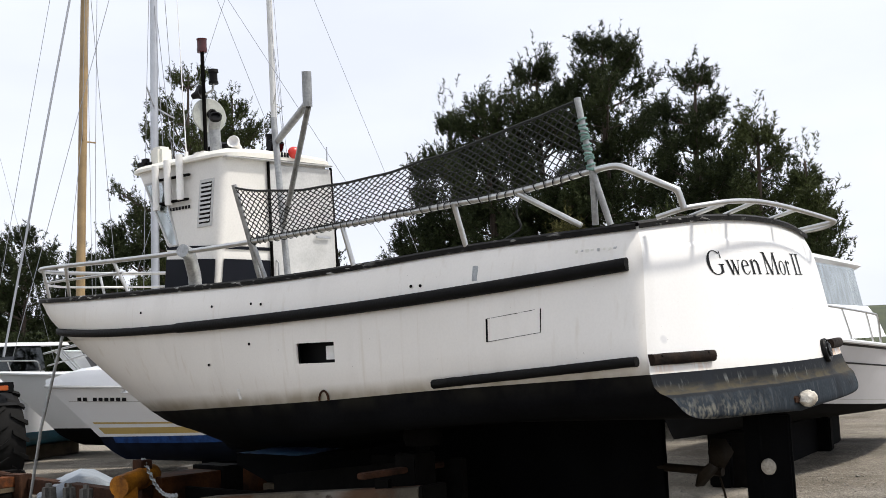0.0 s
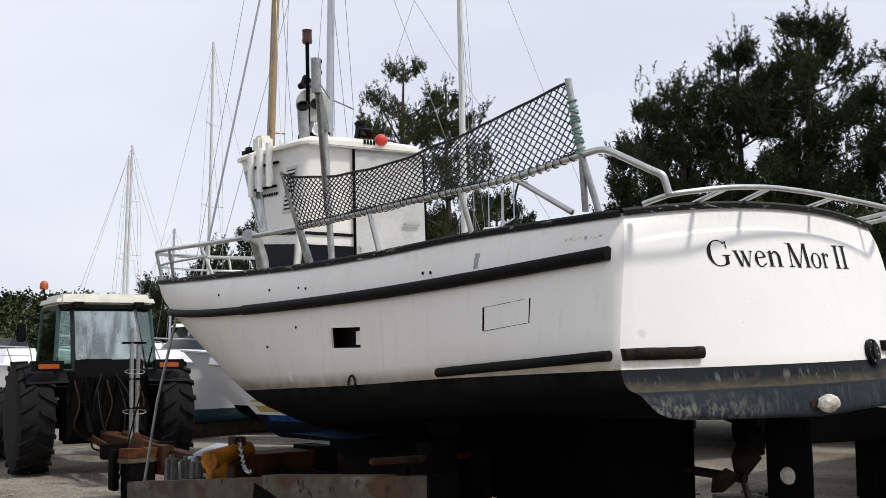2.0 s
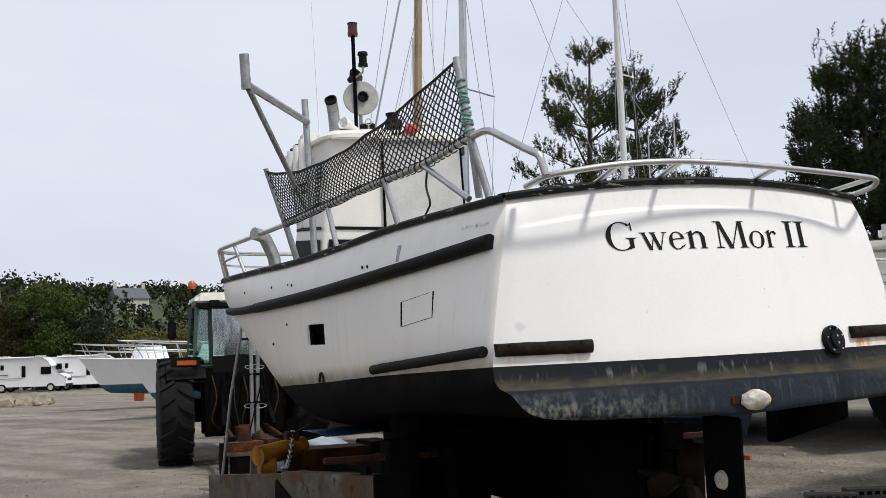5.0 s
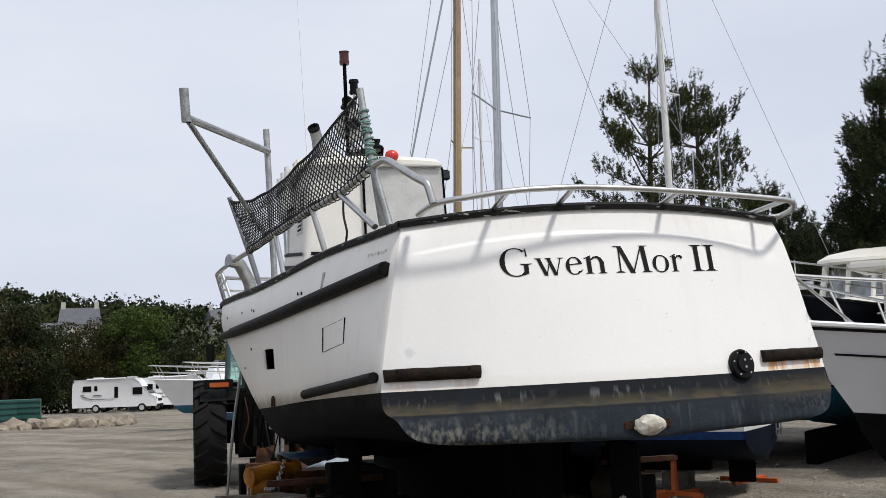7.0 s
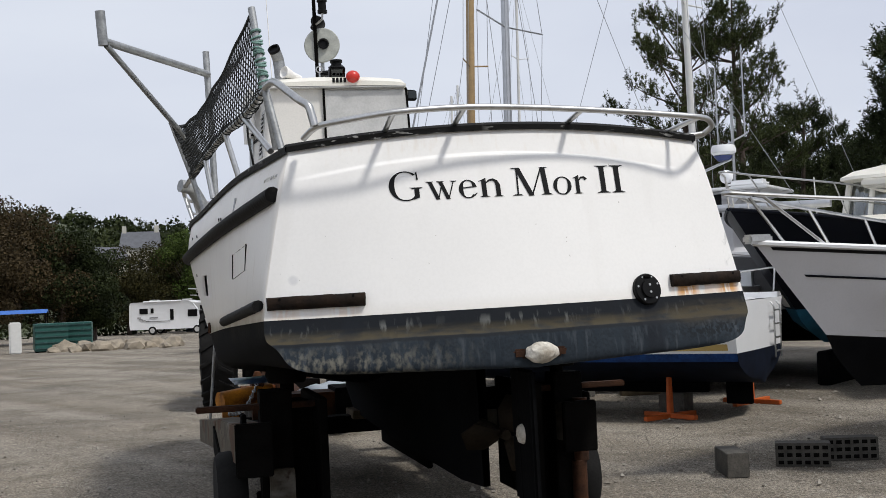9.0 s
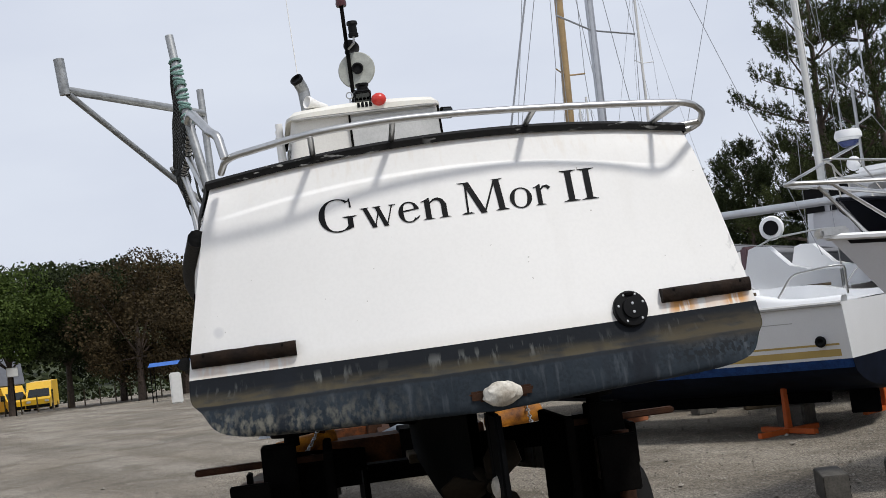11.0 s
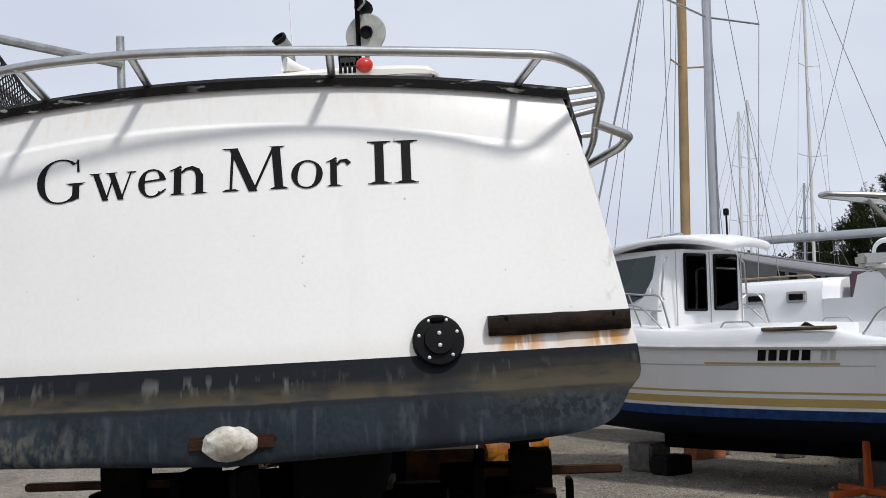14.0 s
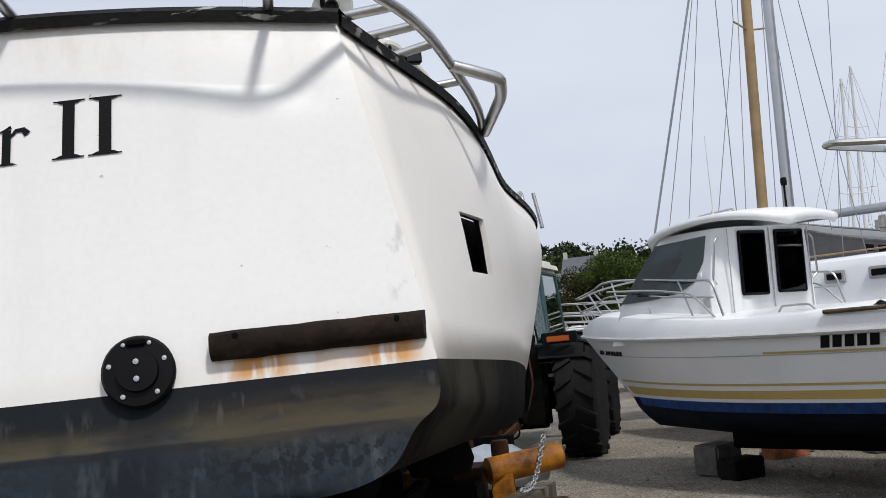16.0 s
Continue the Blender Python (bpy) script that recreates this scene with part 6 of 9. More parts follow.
tube(bm, [(0.2 * math.cos(a), 0.72 + 0.08 * math.sin(a), 1.98 + 0.18 * math.sin(a)) for a in (2 * math.pi * k / 16 for k in range(17))], 0.015, 6, False)
part("steering_wheel", bm, BLACK, tractor, smooth=True)
# beacon on its stalk, mirror
bm = bmesh.new()
tube(bm, [(-0.66, 0.9, 2.55), (-0.68, 1.0, 2.85)], 0.014, 6)
part("beacon_stalk", bm, DARKSTEEL, tractor)
thing_lathe("beacon", [(0.0, 0), (0.06, 0.0), (0.07, 0.03), (0.065, 0.1), (0.03, 0.14), (0.0, 0.145)], Matrix.Translation((-0.68, 1.0, 2.85)), LAMP_ORANGE, tractor, "orange beacon")
bm = bmesh.new()
tube(bm, bend([(-0.66, 0.95, 2.3), (-1.0, 1.0, 2.4), (-1.02, 1.0, 2.1)]), 0.012, 6)
box(bm, -1.02, 1.0, 2.15, 0.14, 0.05, 0.3, 0.02)
part("mirror", bm, BLACK, tractor, "black wing mirror", smooth=True)
# rear linkage
for s in (-1, 1):
    beam_box("lift_arm", (s * 0.32, -0.4, 1.15), (s * 0.38, -1.15, 0.62), 0.06, 0.1, DARKSTEEL, "", tractor)
    beam_box("draft_link", (s * 0.3, -0.2, 0.6), (s * 0.36, -2.35, 0.5), 0.06, 0.09, RUST, "", tractor)
    beam_box("lift_rod", (s * 0.34, -0.75, 0.95), (s * 0.38, -0.85, 0.55), 0.05, 0.05, DARKSTEEL, "", tractor)
    bm = bmesh.new()
    tube(bm, [(s * 0.2 - 0.05, -0.5, 1.0), (s * 0.2 - 0.05, -0.55, 1.45)], 0.04, 10)
    part("ram", bm, DARKSTEEL, tractor, smooth=True)
    rail("hose", [(s * 0.15, -0.5, 1.4), (s * 0.2, -0.9, 1.0), (s * 0.1, -1.1, 0.35), (s * 0.3, -0.9, 0.4), (s * 0.2, -0.4, 0.8)], 0.014, "", BLACK, parent=tractor)
    rail("hose", [(s * 0.1, -0.6, 1.5), (s * 0.25, -0.85, 1.2), (s * 0.3, -0.8, 0.7)], 0.012, "", BLACK, parent=tractor)
beam_box("linkage_mast", (-0.11, -2.43, 0.5), (-0.11, -2.43, 2.15), 0.05, 0.045, GALV, "two grey upright tubes on the linkage", tractor)
beam_box("linkage_mast", (-0.035, -2.41, 0.5), (-0.01, -2.41, 2.0), 0.05, 0.05, GALV, "", tractor)
for z in (1.05, 1.45, 1.95):
    beam_box("clamp", (-0.25, -2.43, z), (0.09, -2.43, z), 0.05, 0.03, DARKSTEEL, "", tractor)
beam_box("leaning_bar", (-0.31, -2.6, 0.1), (0.17, -2.45, 1.9), 0.02, 0.02, DARKSTEEL, "thin bar leaning on the linkage", tractor)
beam_box("tow_hitch", (0, -0.6, 0.55), (0, -1.3, 0.55), 0.24, 0.16, SHADED_ORANGE, "", tractor)
beam_box("rear_housing", (-0.66, -0.42, 0.98), (0.66, -0.42, 0.98), 0.3, 1.05, DARKSTEEL, "black rear housing", tractor, 0.05)
beam_box("cab_skirt", (-0.5, -0.49, 1.56), (0.56, -0.49, 1.56), 0.08, 0.3, BLACK, "", tractor, 0.02)
for k in range(7):
    xx = -0.5 + 0.16 * k
    rail("hose", [(xx, -0.58, 1.4), (xx + 0.06, -0.75, 1.05 - 0.05 * (k % 3)), (xx - 0.05, -0.72, 0.7), (xx * 0.6, -0.6, 0.5)], 0.013, "", DARKSTEEL if k % 3 else RUST, parent=tractor)
beam_box("ballast", (-0.5, -2.4, 0.47), (0.5, -2.4, 0.47), 0.2, 0.2, DARKSTEEL, "", tractor)
for z, r in ((1.0, 0.16), (1.55, 0.14)):
    bm = bmesh.new()
    tube(bm, [(-0.06 + r * math.cos(a), -2.42 + 0.1 * math.sin(a), z + 0.03 * math.sin(a)) for a in (2 * math.pi * k / 14 for k in range(15))], 0.006, 5, False)
    part("wire_ring", bm, GALV, tractor)
bm = bmesh.new()
tube(bm, [(0.1, -1.2, 0.62), (-0.1, -3.7, 0.6)], 0.05, 10)
part("drag_pipe", bm, RUST, tractor, "rusty pipe running back from the linkage", smooth=True)




# ---- other craft ----
def craft(name, label, at, heading, L, B, zk, zw, zs0, zs1, rake, topm, botm, tr=0.8, deckm=None, flare=0.0, bluff=2.2, strip=None, trim=0.0):
    """A hull with bow along +y, transom at y = 0, chocked; returns the Empty and the sheer function."""
    rz = math.degrees(math.atan2(-heading[0], heading[1]))
    e = empty(name, label, "boat", (at[0], at[1], 0.0), rz)

    def p(v, u):
        """v: 0 sheer, 1 waterline, 2 keel; u: 0 transom, 1 stem."""
        full = tr + (1 - tr) * math.sin(min(1.0, u / 0.45) * math.pi / 2)
        zwl = zw + trim * u ** 1.5
        nose = max(0.0, 1 - max(0.0, (u - 0.42) / 0.58) ** bluff)
        hb = B / 2 * full * nose
        if v <= 1:
            z = (zs0 + (zs1 - zs0) * u ** 1.8) * (1 - v) + zwl * v
            hb *= 1 - (0.10 + flare * max(0.0, u - 0.3)) * v
            y = u * (L - rake * v)
        else:
            k = v - 1
            z = zwl + (zk + 0.4 * trim * u - zwl) * k ** 0.7 + (0.25 * (zw - zk) * max(0.0, u - 0.7) / 0.3) * k
            hb *= (0.90 - flare * max(0.0, u - 0.3)) * (1 - k**1.6)
            y = u * (L - rake - 0.5 * rake * k)
        return hb, y, z
    us = [1 - (1 - i / 26) ** 1.3 for i in range(27)]
    for nm, mm, vs in (("hull", topm, [0, 0.2, 0.4, 0.6, 0.8, 1.0]), ("bottom", botm, [1, 1.2, 1.4, 1.6, 1.8, 2.0])):
        b = bmesh.new()
        for s in (-1, 1):
            grid(b, [[(s * q[0], q[1], q[2]) for q in (p(v, u) for u in us)] for v in vs])
        grid(b, [[(s * p(v, 0)[0], -0.04 * (1 - s * s), p(v, 0)[2]) for s in (-1, -0.5, 0, 0.5, 1)] for v in vs])
        bmesh.ops.remove_doubles(b, verts=b.verts, dist=0.001)
        part(nm, b, mm, e, smooth=True)
    b = bmesh.new()
    grid(b, [[(s * max(0.0, p(0, u)[0] - 0.01), p(0, u)[1], p(0, u)[2] - 0.02 + 0.03 * (1 - s * s)) for u in us] for s in (-1, -0.5, 0, 0.5, 1)])
    part("deck", b, deckm or WHITE_CLEAN, e, smooth=True)
    b = bmesh.new()
    for s in (-1, 1):
        tube(b, [(s * (p(0, u)[0] + 0.008), p(0, u)[1], p(0, u)[2] - 0.01) for u in us], 0.025, 6)
    part("toe_rail", b, strip or WHITE_CLEAN, e, smooth=True)
    return e, p


def hull_stripe(e, p, v0, v1, u0, u1, material, name="stripe", sides=(-1, 1), out=0.004):
    for s in sides:
        b = bmesh.new()
        grid(b, [[(s * (p(v, u)[0] + out), p(v, u)[1] + (out if u > 0.98 else 0), p(v, u)[2]) for u in [u0 + (u1 - u0) * i / 24 for i in range(25)]] for v in (v0, v1)])
        part(name, b, material, e)


def pulpit(e, p, u0, h, r=0.014, posts=4, mid=True, over=0.15):
    """A bow rail on posts."""
    for k, hh in enumerate((h, h * 0.52) if mid else (h,)):
        pts = []
        for s in (-1, 1):
            seq = [u0 + (1 - u0) * i / 10 for i in range(11)]
            line = [(s * max(0.05, p(0, u)[0] - 0.06), p(0, u)[1] + over * max(0.0, (u - 0.8) / 0.2) * (hh / h), p(0, u)[2] + hh) for u in seq]
            if k == 0:
                line = [(s * (p(0, u0)[0] - 0.06), p(0, u0)[1] - 0.1, p(0, u0)[2])] + line
            pts += line if s < 0 else line[::-1]
        b = bmesh.new()
        tube(b, bend(pts, 3, 0.3), r if k == 0 else r * 0.8, 8)
        part("bow_rail", b, STEEL, e, smooth=True)
    for i in range(posts):
        u = u0 + (1 - u0) * (i + 0.7) / posts
        for s in (-1, 1):
            b = bmesh.new()
            tube(b, [(s * (p(0, u - 0.03)[0] - 0.06), p(0, u - 0.03)[1], p(0, u - 0.03)[2]), (s * max(0.05, p(0, u)[0] - 0.06), p(0, u)[1] + over * max(0.0, (u - 0.8) / 0.2), p(0, u)[2] + h)], r * 0.85, 6)
            part("rail_post", b, STEEL, e)


def loft_cabin(e, name, rings, material, label=""):
    """A closed body through rings of (half width, y front, y back, z)."""
    b = bmesh.new()
    rows = []
    for w, yf, yb, z in rings:
        c = min(0.16, w * 0.3)
        rows.append([(-w + c, yb, z), (-w, yb + c, z), (-w * 0.96, yf - c * 1.6, z), (-w * 0.55, yf, z), (w * 0.55, yf, z), (w * 0.96, yf - c * 1.6, z), (w, yb + c, z), (w - c, yb, z)])
    vv = grid(b, rows, close=True)
    b.faces.new(vv[-1])
    b.faces.new(vv[0][::-1])
    return part(name, b, material, e, label, smooth=True)


def mast(e, base, top, r, material, spreaders=((0.45, 0.8), (0.72, 0.6)), stays=True, fore=4.0, aft=4.0, side=1.3, label="", turn=0.0):
    """A mast with spreaders and rigging wires, under a craft or standing in world axes under e."""
    base, top = Vector(base), Vector(top)
    b = bmesh.new()
    tube(b, [base, top], r, 10, True, r * 0.85)
    m = part("mast", b, material, e, label, smooth=True)
    ct, st = math.cos(turn), math.sin(turn)
    ac, fw = Vector((ct, st, 0)), Vector((-st, ct, 0))
    ends = []
    for f, w in spreaders:
        c = base.lerp(top, f)
        for s in (-1, 1):
            b = bmesh.new()
            tube(b, [c, c + ac * (s * w) + Vector((0, 0, 0.06)) - fw * 0.12], 0.016, 6)
            part("spreader", b, material, m)
            ends.append((s, c + ac * (s * w) + Vector((0, 0, 0.06)) - fw * 0.12))
    if stays:
        lines = [[top, base + fw * fore], [top, base - fw * aft]]
        for s in (-1, 1):
            lines.append([top] + [q for t, q in sorted(ends, key=lambda z: -z[1].z) if t == s] + [base + ac * (s * side)])
            lines.append([base.lerp(top, 0.7), base + ac * (s * side * 0.9) - fw * 0.5])
        for ln in lines:
            b = bmesh.new()
            tube(b, ln, 0.006, 4)
            part("stay", b, WIRE, m)
    return m


def local(e, x, y, z):
    """A place of the yard in the axes of a craft."""
    return tuple(e.matrix_world.inverted() @ Vector((x, y, z)))


A45 = (-0.7071, 0.7071)
N45 = Vector((0.7071, 0.7071, 0))

# the small fishing cruiser with the pilothouse
TINT = glass("green_tinted_glass", (0.2, 0.26, 0.245), 0.03, 0.05)
pilot, ap = craft("pilothouse_boat", "white pilothouse motor boat with gold stripes and blue antifouling, on blocks", (5.73, 7.48), A45, 6.1, 2.45, 0.42, 0.87, 1.50, 1.63, 0.75, WHITE_CLEAN, BLUEHULL, 0.95, flare=0.35, strip=DOORGREY)
hull_stripe(pilot, ap, 0.82, 0.945, 0.02, 0.975, GOLD)
hull_stripe(pilot, ap, 0.715, 0.75, 0.02, 0.975, GOLD)
hull_stripe(pilot, ap, 0.255, 0.285, 0.16, 0.42, GOLD, sides=(-1, 1))
hull_stripe(pilot, ap, 0.295, 0.31, 0.1, 0.98, DOORGREY, "knuckle")
hull_stripe(pilot, ap, 1.0, 1.12, 0.0, 0.96, mat("bright_blue_boot", (0.012, 0.055, 0.2), 0.6, var=0.3, scale=9, col2=(0.006, 0.025, 0.09), spec=0.2), "boot_top")
# rounded deck moulding above the rubbing line, higher and fuller forward
bm = bmesh.new()
rise = [(0.0, 0.07), (0.10, 0.08), (0.19, 0.19), (0.5, 0.19), (0.75, 0.27), (0.9, 0.26), (1.0, 0.10)]
for s in (-1, 1):
    rows = []
    for i in range(37):
        u = i / 36
        hb, y, z = ap(0, u)
        h = curve_at(rise, u)
        rows.append([(s * hb, y, z), (s * max(0.0, hb - 0.015), y, z + h * 0.55), (s * max(0.0, hb - 0.05), y, z + h * 0.85), (s * max(0.0, hb - 0.14), y - 0.05 * u, z + h), (s * max(0.0, hb - 0.30), y - 0.15 * u, z + h * 1.03), (0.0, y - 0.25 * u, z + h * 1.06 + 0.02)] if u > 0.32 else [(s * hb, y, z), (s * (hb - 0.015), y, z + h * 0.55), (s * (hb - 0.04), y, z + h * 0.9), (s * (hb - 0.07), y, z + h), (s * (hb - 0.20), y, z + h), (s * (hb - 0.21), y, z - 0.1)])
    grid(bm, rows)
part("deck_moulding", bm, WHITE_CLEAN, pilot, "rounded white deck moulding", smooth=True)
for s in (-1, 1):
    bm = bmesh.new()
    tube(bm, [(s * (ap(0, y / 6.1)[0] - 0.01), y, 1.685) for y in (0.95, 1.15, 1.35, 1.55, 1.75)], 0.02, 8)
    part("side_fender", bm, TIMBER, pilot, "weathered timber strip on the cockpit edge", smooth=True)
# pilothouse: raked screen, side doors, curved overhanging roof
house = loft_cabin(pilot, "pilothouse", [(0.84, 5.05, 3.15, 1.50), (0.83, 4.85, 3.15, 1.95), (0.74, 4.25, 3.13, 2.62)], WHITE_CLEAN, "white moulded pilothouse")
bm = bmesh.new()
rows = []
for i in range(15):
    s = -1 + i / 7
    row = []
    for t in [j / 18 for j in range(19)]:
        w = 0.86 * math.sqrt(max(0.0, 1 - ((abs(t - 0.48) / 0.53) ** 2.4)))
        y = 2.56 + 1.98 * t
        row.append((s * w, y, curve_at([(2.52, 2.62), (2.8, 2.72), (3.2, 2.755), (3.7, 2.72), (4.2, 2.63), (4.54, 2.56)], y) + 0.05 * (1 - s * s)))
    rows.append(row)
grid(bm, rows)
rf = part("roof", bm, WHITE_CLEAN, pilot, "curved white overhanging roof", smooth=True)
sm = rf.modifiers.new("thick", "SOLIDIFY")
sm.thickness = 0.075
bake(rf)


for x0, x1 in ((-0.53, -0.13), (0.06, 0.51)):
    c = [(x0, 3.133, 1.93), (x1, 3.133, 1.92), (x1, 3.118, 2.56), (x0, 3.118, 2.56)]
    bm = bmesh.new()
    quad_plate(bm, *c, 0.012)
    w = part("window", bm, TINT, pilot, "tinted window of the aft door")
    bm = bmesh.new()
    for i in range(4):
        tube(bm, [c[i], c[(i + 1) % 4]], 0.018, 6)
    part("frame", bm, BLACK, w, "black window rubber")
for x in (-0.7, -0.035, 0.62):
    bm = bmesh.new()
    tube(bm, [(x, 3.14, 1.55), (x, 3.12, 2.6)], 0.007, 4)
    part("door_seam", bm, DOORGREY, pilot)
for s in (-1, 1):
    bm = bmesh.new()
    outline = [(3.36, 2.56), (3.40, 2.30), (3.52, 2.10), (3.75, 2.0), (4.15, 1.96), (4.58, 1.95), (4.32, 2.25), (4.06, 2.53)]
    at = [(s * (0.835 - 0.134 * (z - 1.95) - 0.035 * max(0.0, y - 4.1)), y, z) for y, z in outline]
    lo, hi = [bm.verts.new(p) for p in at], [bm.verts.new((p[0] - 0.02 * s, p[1], p[2])) for p in at]
    bm.faces.new(lo)
    bm.faces.new(hi[::-1])
    for q in range(8):
        bm.faces.new((lo[q], lo[(q + 1) % 8], hi[(q + 1) % 8], hi[q]))
    part("quarter_light", bm, TINT, pilot, "dark wrapped windscreen corner")
    rail("grab_rail", [(s * 0.80, 3.24, 2.05), (s * 0.87, 3.22, 2.1), (s * 0.82, 3.2, 2.48), (s * 0.76, 3.2, 2.53)], 0.011, "", parent=pilot)
    rail("side_grab", [(s * 1.05, 2.35, 1.70), (s * 1.05, 2.3, 1.77), (s * 1.05, 2.0, 1.77), (s * 1.05, 1.92, 1.70)], 0.011, "", parent=pilot)
    rail("quarter_rail", [(s * 1.06, 0.75, 1.60), (s * 1.06, 0.55, 1.86), (s * 1.06, 0.12, 1.90), (s * 0.9, 0.0, 1.90), (s * 0.85, 0.02, 1.58)], 0.013, "", parent=pilot)
    rail("deck_rail", [(s * 1.0, 4.6, 2.10), (s * 1.04, 3.9, 2.06), (s * 1.07, 3.35, 1.98), (s * 1.08, 3.05, 1.70)], 0.011, "", parent=pilot)
    for y, z, sx in ((3.42, 2.16, 0.05), (3.36, 1.87, 0.09)):
        bm = bmesh.new()
        box(bm, s * 0.832, y, z, 0.02, sx, sx * 1.1, 0.004)
        part("vent", bm, DOORGREY if sx > 0.06 else WHITE_CLEAN, pilot)
bm = bmesh.new()
quad_plate(bm, (-0.45, 4.87, 1.97), (0.45, 4.87, 1.97), (0.41, 4.30, 2.56), (-0.41, 4.30, 2.56), 0.012)
part("windscreen", bm, TINT, pilot, "raked tinted windscreen")
bm = bmesh.new()
tube(bm, [(-0.6, 3.35, 2.74), (-0.6, 3.35, 3.6)], 0.008, 6, True, 0.003)
lathe(bm, [(0.0, 0), (0.025, 0), (0.02, 0.08), (0.0, 0.09)], Matrix.Translation((-0.6, 3.35, 2.74)), 8)
part("aerial", bm, PALEMAST, pilot, "thin white aerial")
rail("roof_rail", [(-0.6, 3.6, 2.70), (-0.6, 3.55, 2.78), (-0.6, 3.1, 2.80), (-0.6, 3.05, 2.74)], 0.01, "", parent=pilot)
bm = bmesh.new()
tube(bm, [(-0.05, 2.85, 2.74), (-0.05, 2.85, 3.02)], 0.012, 6)
lathe(bm, [(0.0, 0), (0.03, 0), (0.035, 0.04), (0.03, 0.08), (0.0, 0.085)], Matrix.Translation((-0.05, 2.85, 3.0)), 10)
part("mast_light", bm, BLACK, pilot, "black stern light on a stalk")
pulpit(pilot, lambda v, u: (max(0.0, ap(v, u)[0] - 0.12), ap(v, u)[1] - 0.1 * u, ap(v, u)[2] + curve_at(rise, u)), 0.52, 0.36, 0.012, 4, True, 0.12)
# cockpit coaming aft, boarding ladder and fittings on the transom
for x in (0.35, 0.65):
    rail("ladder_side", [(x, -0.06, 1.45), (x, -0.10, 1.40), (x, -0.10, 0.72)], 0.012, "", parent=pilot)
for z in (0.8, 0.98, 1.16, 1.34):
    rail("ladder_rung", [(0.35, -0.10, z), (0.65, -0.10, z)], 0.012, "", parent=pilot, rounded=False)
thing_lathe("exhaust", [(0.0, 0.0), (0.06, 0.0), (0.065, 0.02), (0.04, 0.03), (0.0, 0.0)], Matrix.Translation((-1.12, 0.30, 1.08)) @ pose(0, 0, 0, 0, -90, 0), BLACK, pilot)
# boat model lettering on the side


def mark_bar(name, y0, wide, z0, high, slant, e, p, L, zs, zw, material, label=""):
    """A slanted plain bar laid on the port side, running towards the stern from y0."""
    b = bmesh.new()
    rows = []
    for j in range(4):
        h = high * j / 3
        row = []
        for i in range(4):
            yy, zz = y0 - wide * i / 3 - slant * h, z0 + h
            q = p(max(0.0, min(1.0, (zs - zz) / (zs - zw))), yy / L)
            row.append((-(q[0] + 0.008), yy, zz))
        rows.append(row)
    grid(b, rows)
    return part(name, b, material, e, label)


for k in range(5):
    mark_bar("mark_bar", 1.83 - 0.122 * k, 0.092, 1.37, 0.11, 0.25, pilot, ap, 6.1, 1.51, 0.87, INK, "slanted black model mark")
for k in range(2):
    mark_bar("mark_bar", 1.14 - 0.095 * k, 0.06, 1.37, 0.105, 0.25, pilot, ap, 6.1, 1.51, 0.87, DOORGREY, "slanted grey model mark")
for k in range(8):
    u = 0.945 - 0.0155 * k - (0.012 if k > 1 else 0)
    q, q2 = ap(0.24, u), ap(0.24, u - 0.0105)
    bar((-(q[0] + 0.005), q[1], q[2]), (-(q2[0] + 0.005), q2[1], q2[2]), 0.075, 0.006, "registration_bar", INK, pilot, bev=0.001)
bm = bmesh.new()
box(bm, 0, 0.3, 0.42, 0.05, 0.35, 0.55, 0.01)
part("rudder", bm, BOTTOM, pilot)
bm = bmesh.new()
box(bm, 0, 2.3, 0.40, 0.09, 3.2, 0.22, 0.02)
part("skeg", bm, BOTTOM, pilot, "long dark skeg", smooth=True)


def block(name, x, y, z, sx, sy, sz, rz, material, label, category="block"):
    b = bmesh.new()
    box(b, 0, 0, 0, sx, sy, sz, min(sx, sy, sz) * 0.07)
    ob = part(name, b, material, None, smooth=True)
    ob.matrix_world = pose(x, y, z + sz / 2, 0, 0, rz)
    return tagged(ob, label, category)


block("keel_block", 2.78, 10.36, 0.0, 0.42, 0.35, 0.34, 45, CONCRETE, "grey concrete block under the boat's forefoot")
block("tyre_chock", 2.98, 9.95, 0.0, 0.4, 0.3, 0.22, 35, RUBBER, "black rubber chock under the keel")
block("keel_block", 4.9, 8.3, 0.0, 0.4, 0.35, 0.29, 45, CONCRETE, "grey concrete block under the boat's skeg")
block("brick", 3.63, 11.43, 0.0, 0.5, 0.3, 0.075, 30, BRICK, "orange hollow brick lying on gravel")
block("brick", 3.64, 11.42, 0.076, 0.48, 0.28, 0.075, 34, BRICK, "orange hollow brick stacked on another")
block("timber_offcut", 3.8, 11.7, 0.0, 0.4, 0.2, 0.26, 20, CONCRETE, "pale concrete offcut on gravel")
block("timber_offcut", 4.7, 11.2, 0.0, 0.3, 0.25, 0.16, 10, CONCRETE, "small pale concrete offcut on gravel")
block("plank", 5.6, 10.9, 0.0, 0.75, 0.16, 0.11, -8, TIMBER, "weathered timber plank on gravel", "plank")


DIRTY_BLOCK = mat("dirty_concrete_block", (0.085, 0.078, 0.066), 0.9, var=0.3, scale=9, bump=0.4, bscale=40)


